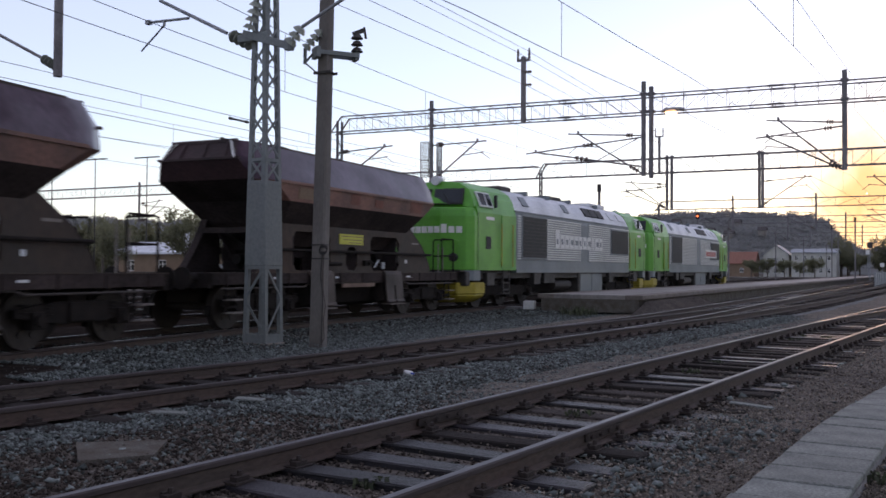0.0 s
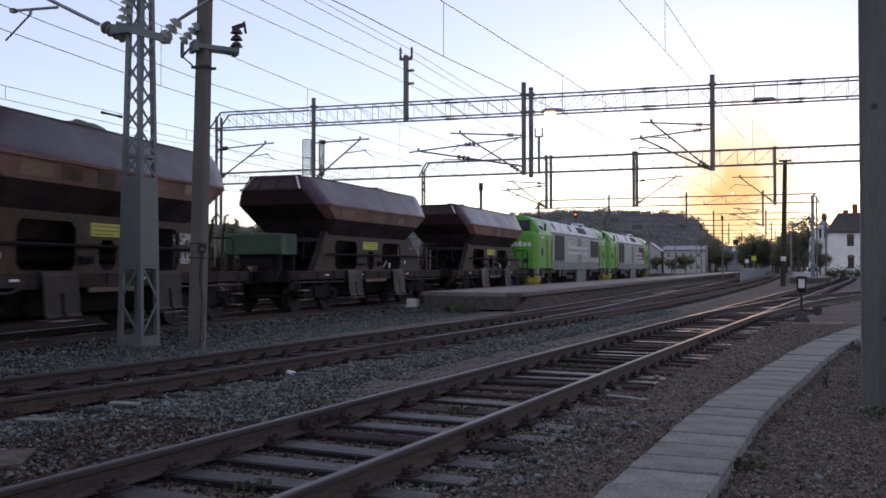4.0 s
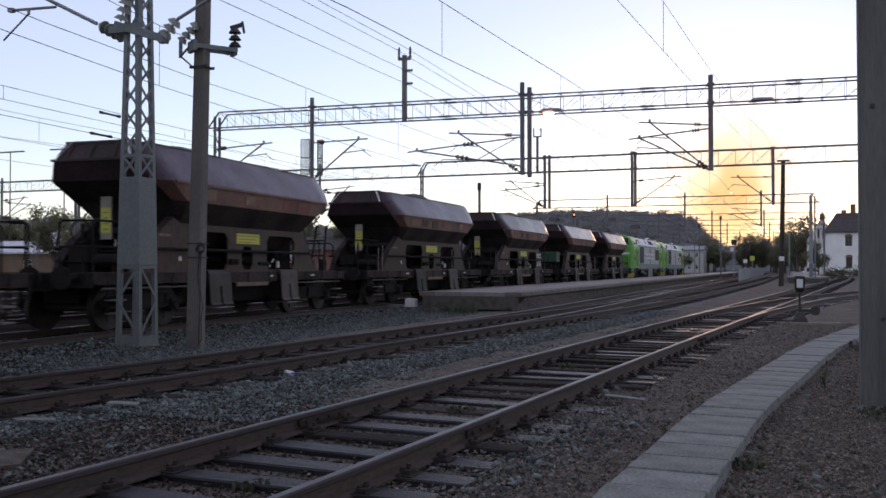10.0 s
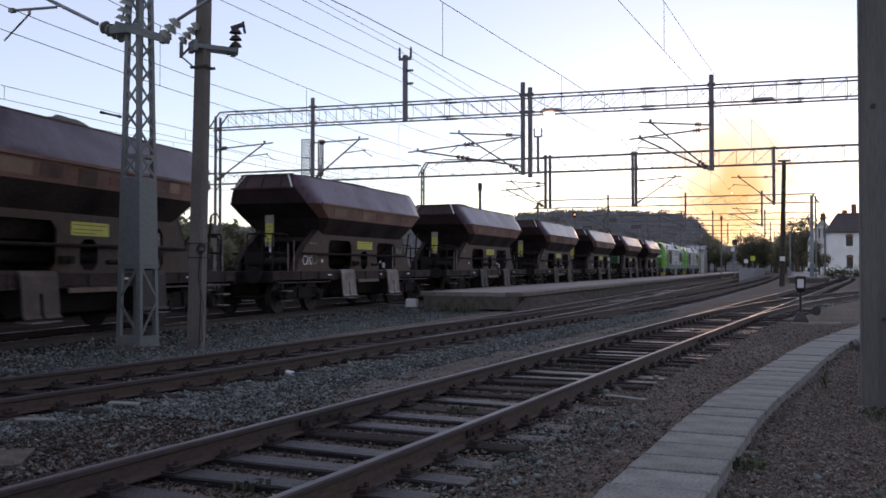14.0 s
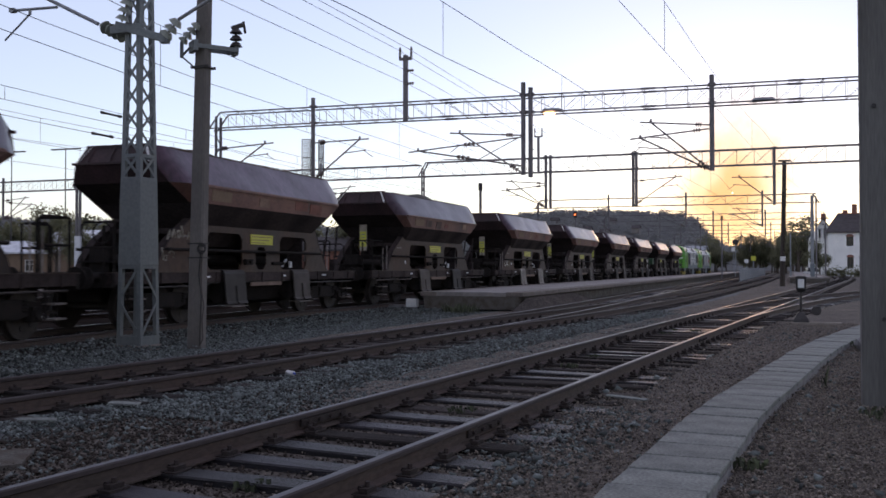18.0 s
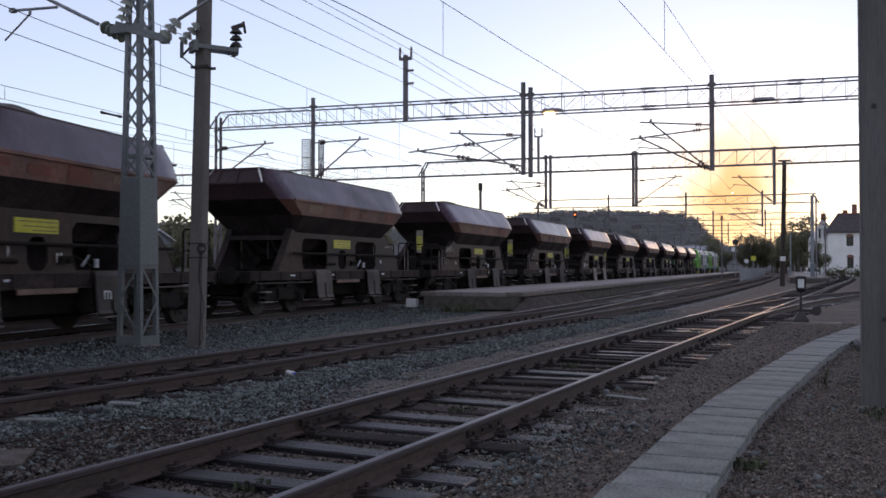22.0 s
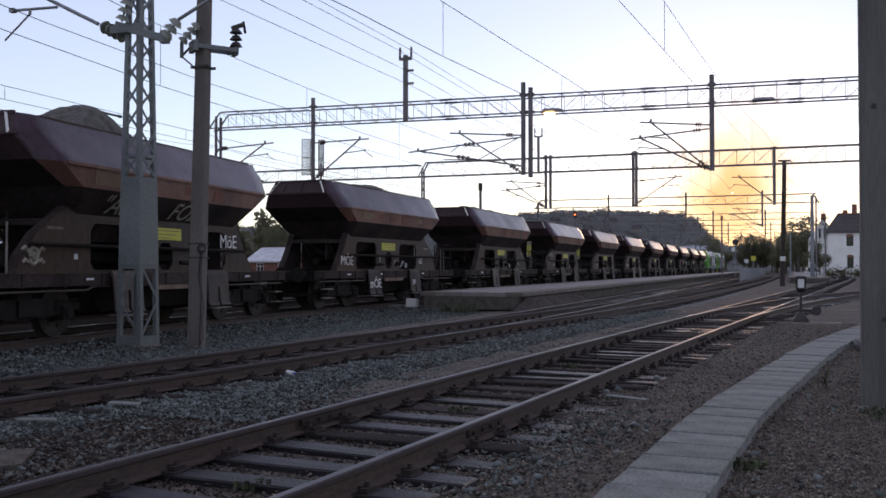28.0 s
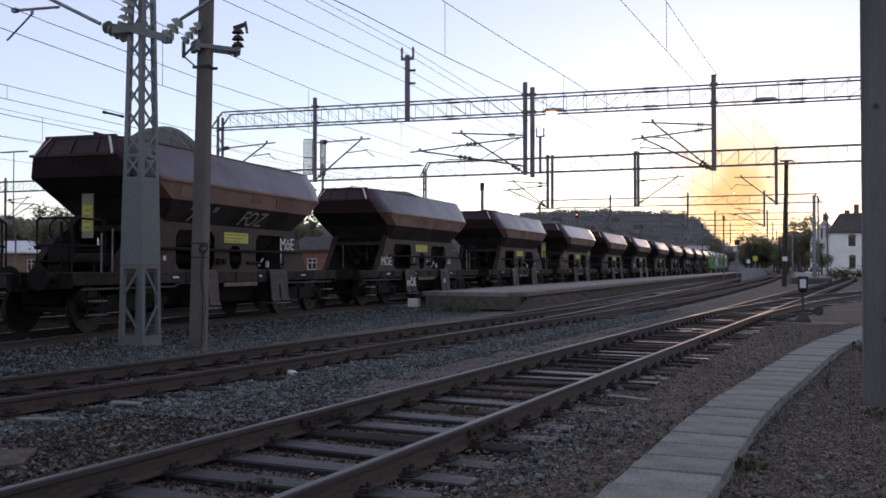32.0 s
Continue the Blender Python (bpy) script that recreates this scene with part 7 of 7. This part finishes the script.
part("car_roof", box(BM(), -0.66, 0.66, -0.6, 0.8, 1.42, 1.47), M["white"], vehicle)
for sx in (-0.82, 0.82):
    for sy in (-1.25, 1.3):
        part("wheel", rod(BM(), (sx - 0.1, sy, 0.31), (sx + 0.1, sy, 0.31), 0.31, 14), M["black"], vehicle)


# ---- glowing evening cloud round the sinking sun ----
def evening_cloud():
    m = bpy.data.materials.new("evening_cloud")
    m.use_nodes = True
    nt = m.node_tree
    n, l = nt.nodes, nt.links
    n.clear()
    out, mix = n.new("ShaderNodeOutputMaterial"), n.new("ShaderNodeMixShader")
    tr, em = n.new("ShaderNodeBsdfTransparent"), n.new("ShaderNodeEmission")
    co, no = n.new("ShaderNodeTexCoord"), n.new("ShaderNodeTexNoise")
    ramp = n.new("ShaderNodeValToRGB")
    e = ramp.color_ramp.elements
    e[0].position, e[0].color = 0.0, (1.0, 0.52, 0.18, 1)
    e[1].position, e[1].color = 1.0, (1.0, 0.70, 0.32, 1)
    no.inputs["Scale"].default_value, no.inputs["Detail"].default_value = 3.0, 5
    l.new(co.outputs["Object"], no.inputs["Vector"])
    sep = n.new("ShaderNodeSeparateXYZ")
    l.new(co.outputs["Object"], sep.inputs[0])
    rng_ = n.new("ShaderNodeMapRange")
    rng_.inputs[1].default_value, rng_.inputs[2].default_value = -1.0, 0.9
    l.new(sep.outputs["Y"], rng_.inputs[0])
    l.new(rng_.outputs[0], ramp.inputs[0])
    ln_ = n.new("ShaderNodeVectorMath")
    ln_.operation = "LENGTH"
    l.new(co.outputs["Object"], ln_.inputs[0])
    ad = n.new("ShaderNodeMath")
    ad.operation = "MULTIPLY_ADD"
    ad.inputs[1].default_value, ad.inputs[2].default_value = 0.7, -0.35
    l.new(no.outputs[0], ad.inputs[0])
    su = n.new("ShaderNodeMath")
    su.operation = "ADD"
    l.new(ln_.outputs["Value"], su.inputs[0]), l.new(ad.outputs[0], su.inputs[1])
    al = n.new("ShaderNodeMapRange")
    al.inputs[1].default_value, al.inputs[2].default_value, al.inputs[3].default_value, al.inputs[4].default_value = 0.2, 1.15, 0.97, 0.0
    l.new(su.outputs[0], al.inputs[0])
    l.new(ramp.outputs[0], em.inputs[0])
    em.inputs[1].default_value = 1.0
    l.new(al.outputs[0], mix.inputs[0]), l.new(tr.outputs[0], mix.inputs[1]), l.new(em.outputs[0], mix.inputs[2])
    l.new(mix.outputs[0], out.inputs[0])
    bm = BM()
    k = 24
    ring = [[bm.verts.new((r * math.cos(i * math.tau / k), r * math.sin(i * math.tau / k), 0)) for i in range(k)] for r in (0.01, 0.4, 0.8, 1.2)]
    for a, b in zip(ring, ring[1:]):
        for i in range(k):
            bm.faces.new((a[i], a[(i + 1) % k], b[(i + 1) % k], b[i]))
    D = 3600
    az = radians(-3.2)
    ob = solid("evening_cloud", bm, m, "glowing orange evening cloud round the sinking sun", "cloud", kind="structure")
    ob.matrix_basis = Matrix.Translation((math.sin(az) * D, math.cos(az) * D, D * math.tan(radians(4.4)))) @ Matrix.Rotation(-az, 4, "Z") @ Matrix.Rotation(math.pi / 2, 4, "X") @ Matrix(((1, 0.5, 0, 0), (0, 1, 0, 0), (0, 0, 1, 0), (0, 0, 0, 1))) @ Matrix.Diagonal((280, 330, 1, 1))


evening_cloud()


# ---- what moves ----
def run_at(t):
    """How far the train has run at t seconds, smooth between the rows."""
    rows = S_ROWS
    for i in range(len(rows) - 1):
        if t <= rows[i + 1][0]:
            break
    (t0, a), (t1, b) = rows[i], rows[i + 1]
    slope = lambda j: (rows[min(j + 1, len(rows) - 1)][1] - rows[max(j - 1, 0)][1]) / (rows[min(j + 1, len(rows) - 1)][0] - rows[max(j - 1, 0)][0])
    u, h = (t - t0) / (t1 - t0), t1 - t0
    return (2 * u ** 3 - 3 * u * u + 1) * a + (u ** 3 - 2 * u * u + u) * h * slope(i) + (3 * u * u - 2 * u ** 3) * b + (u ** 3 - u * u) * h * slope(i + 1)


def motions():
    for ob, c, fl in WAGONS + LOCOS:
        arm = 6.4 if ob.name.startswith("loco") else 3.95
        walk(ob, [(t, rail_pose(c + s, arm, fl)) for t, s in S_ROWS])
    turn = []                                  # times at which a wheel has turned on by a sixth and less
    t, last = 0.0, -9.0
    while t <= 32.0001:
        s = run_at(t)
        if s - last > 0.52 or t >= 31.999:
            turn.append((t, s))
            last = s
        t += 1 / 30
    if turn[-1][0] < 31.99:
        turn.append((32.0, run_at(32.0)))
    for ob, c, fl in WAGONS + LOCOS:
        for w in ob.children_recursive:
            if w.name.startswith("wheelset"):
                y, r = w.location.y, w.location.z
                sign = 1 if fl else -1
                walk(w, [(t, pose(0, y, r, sign * math.degrees(s / r))) for t, s in turn])


motions()
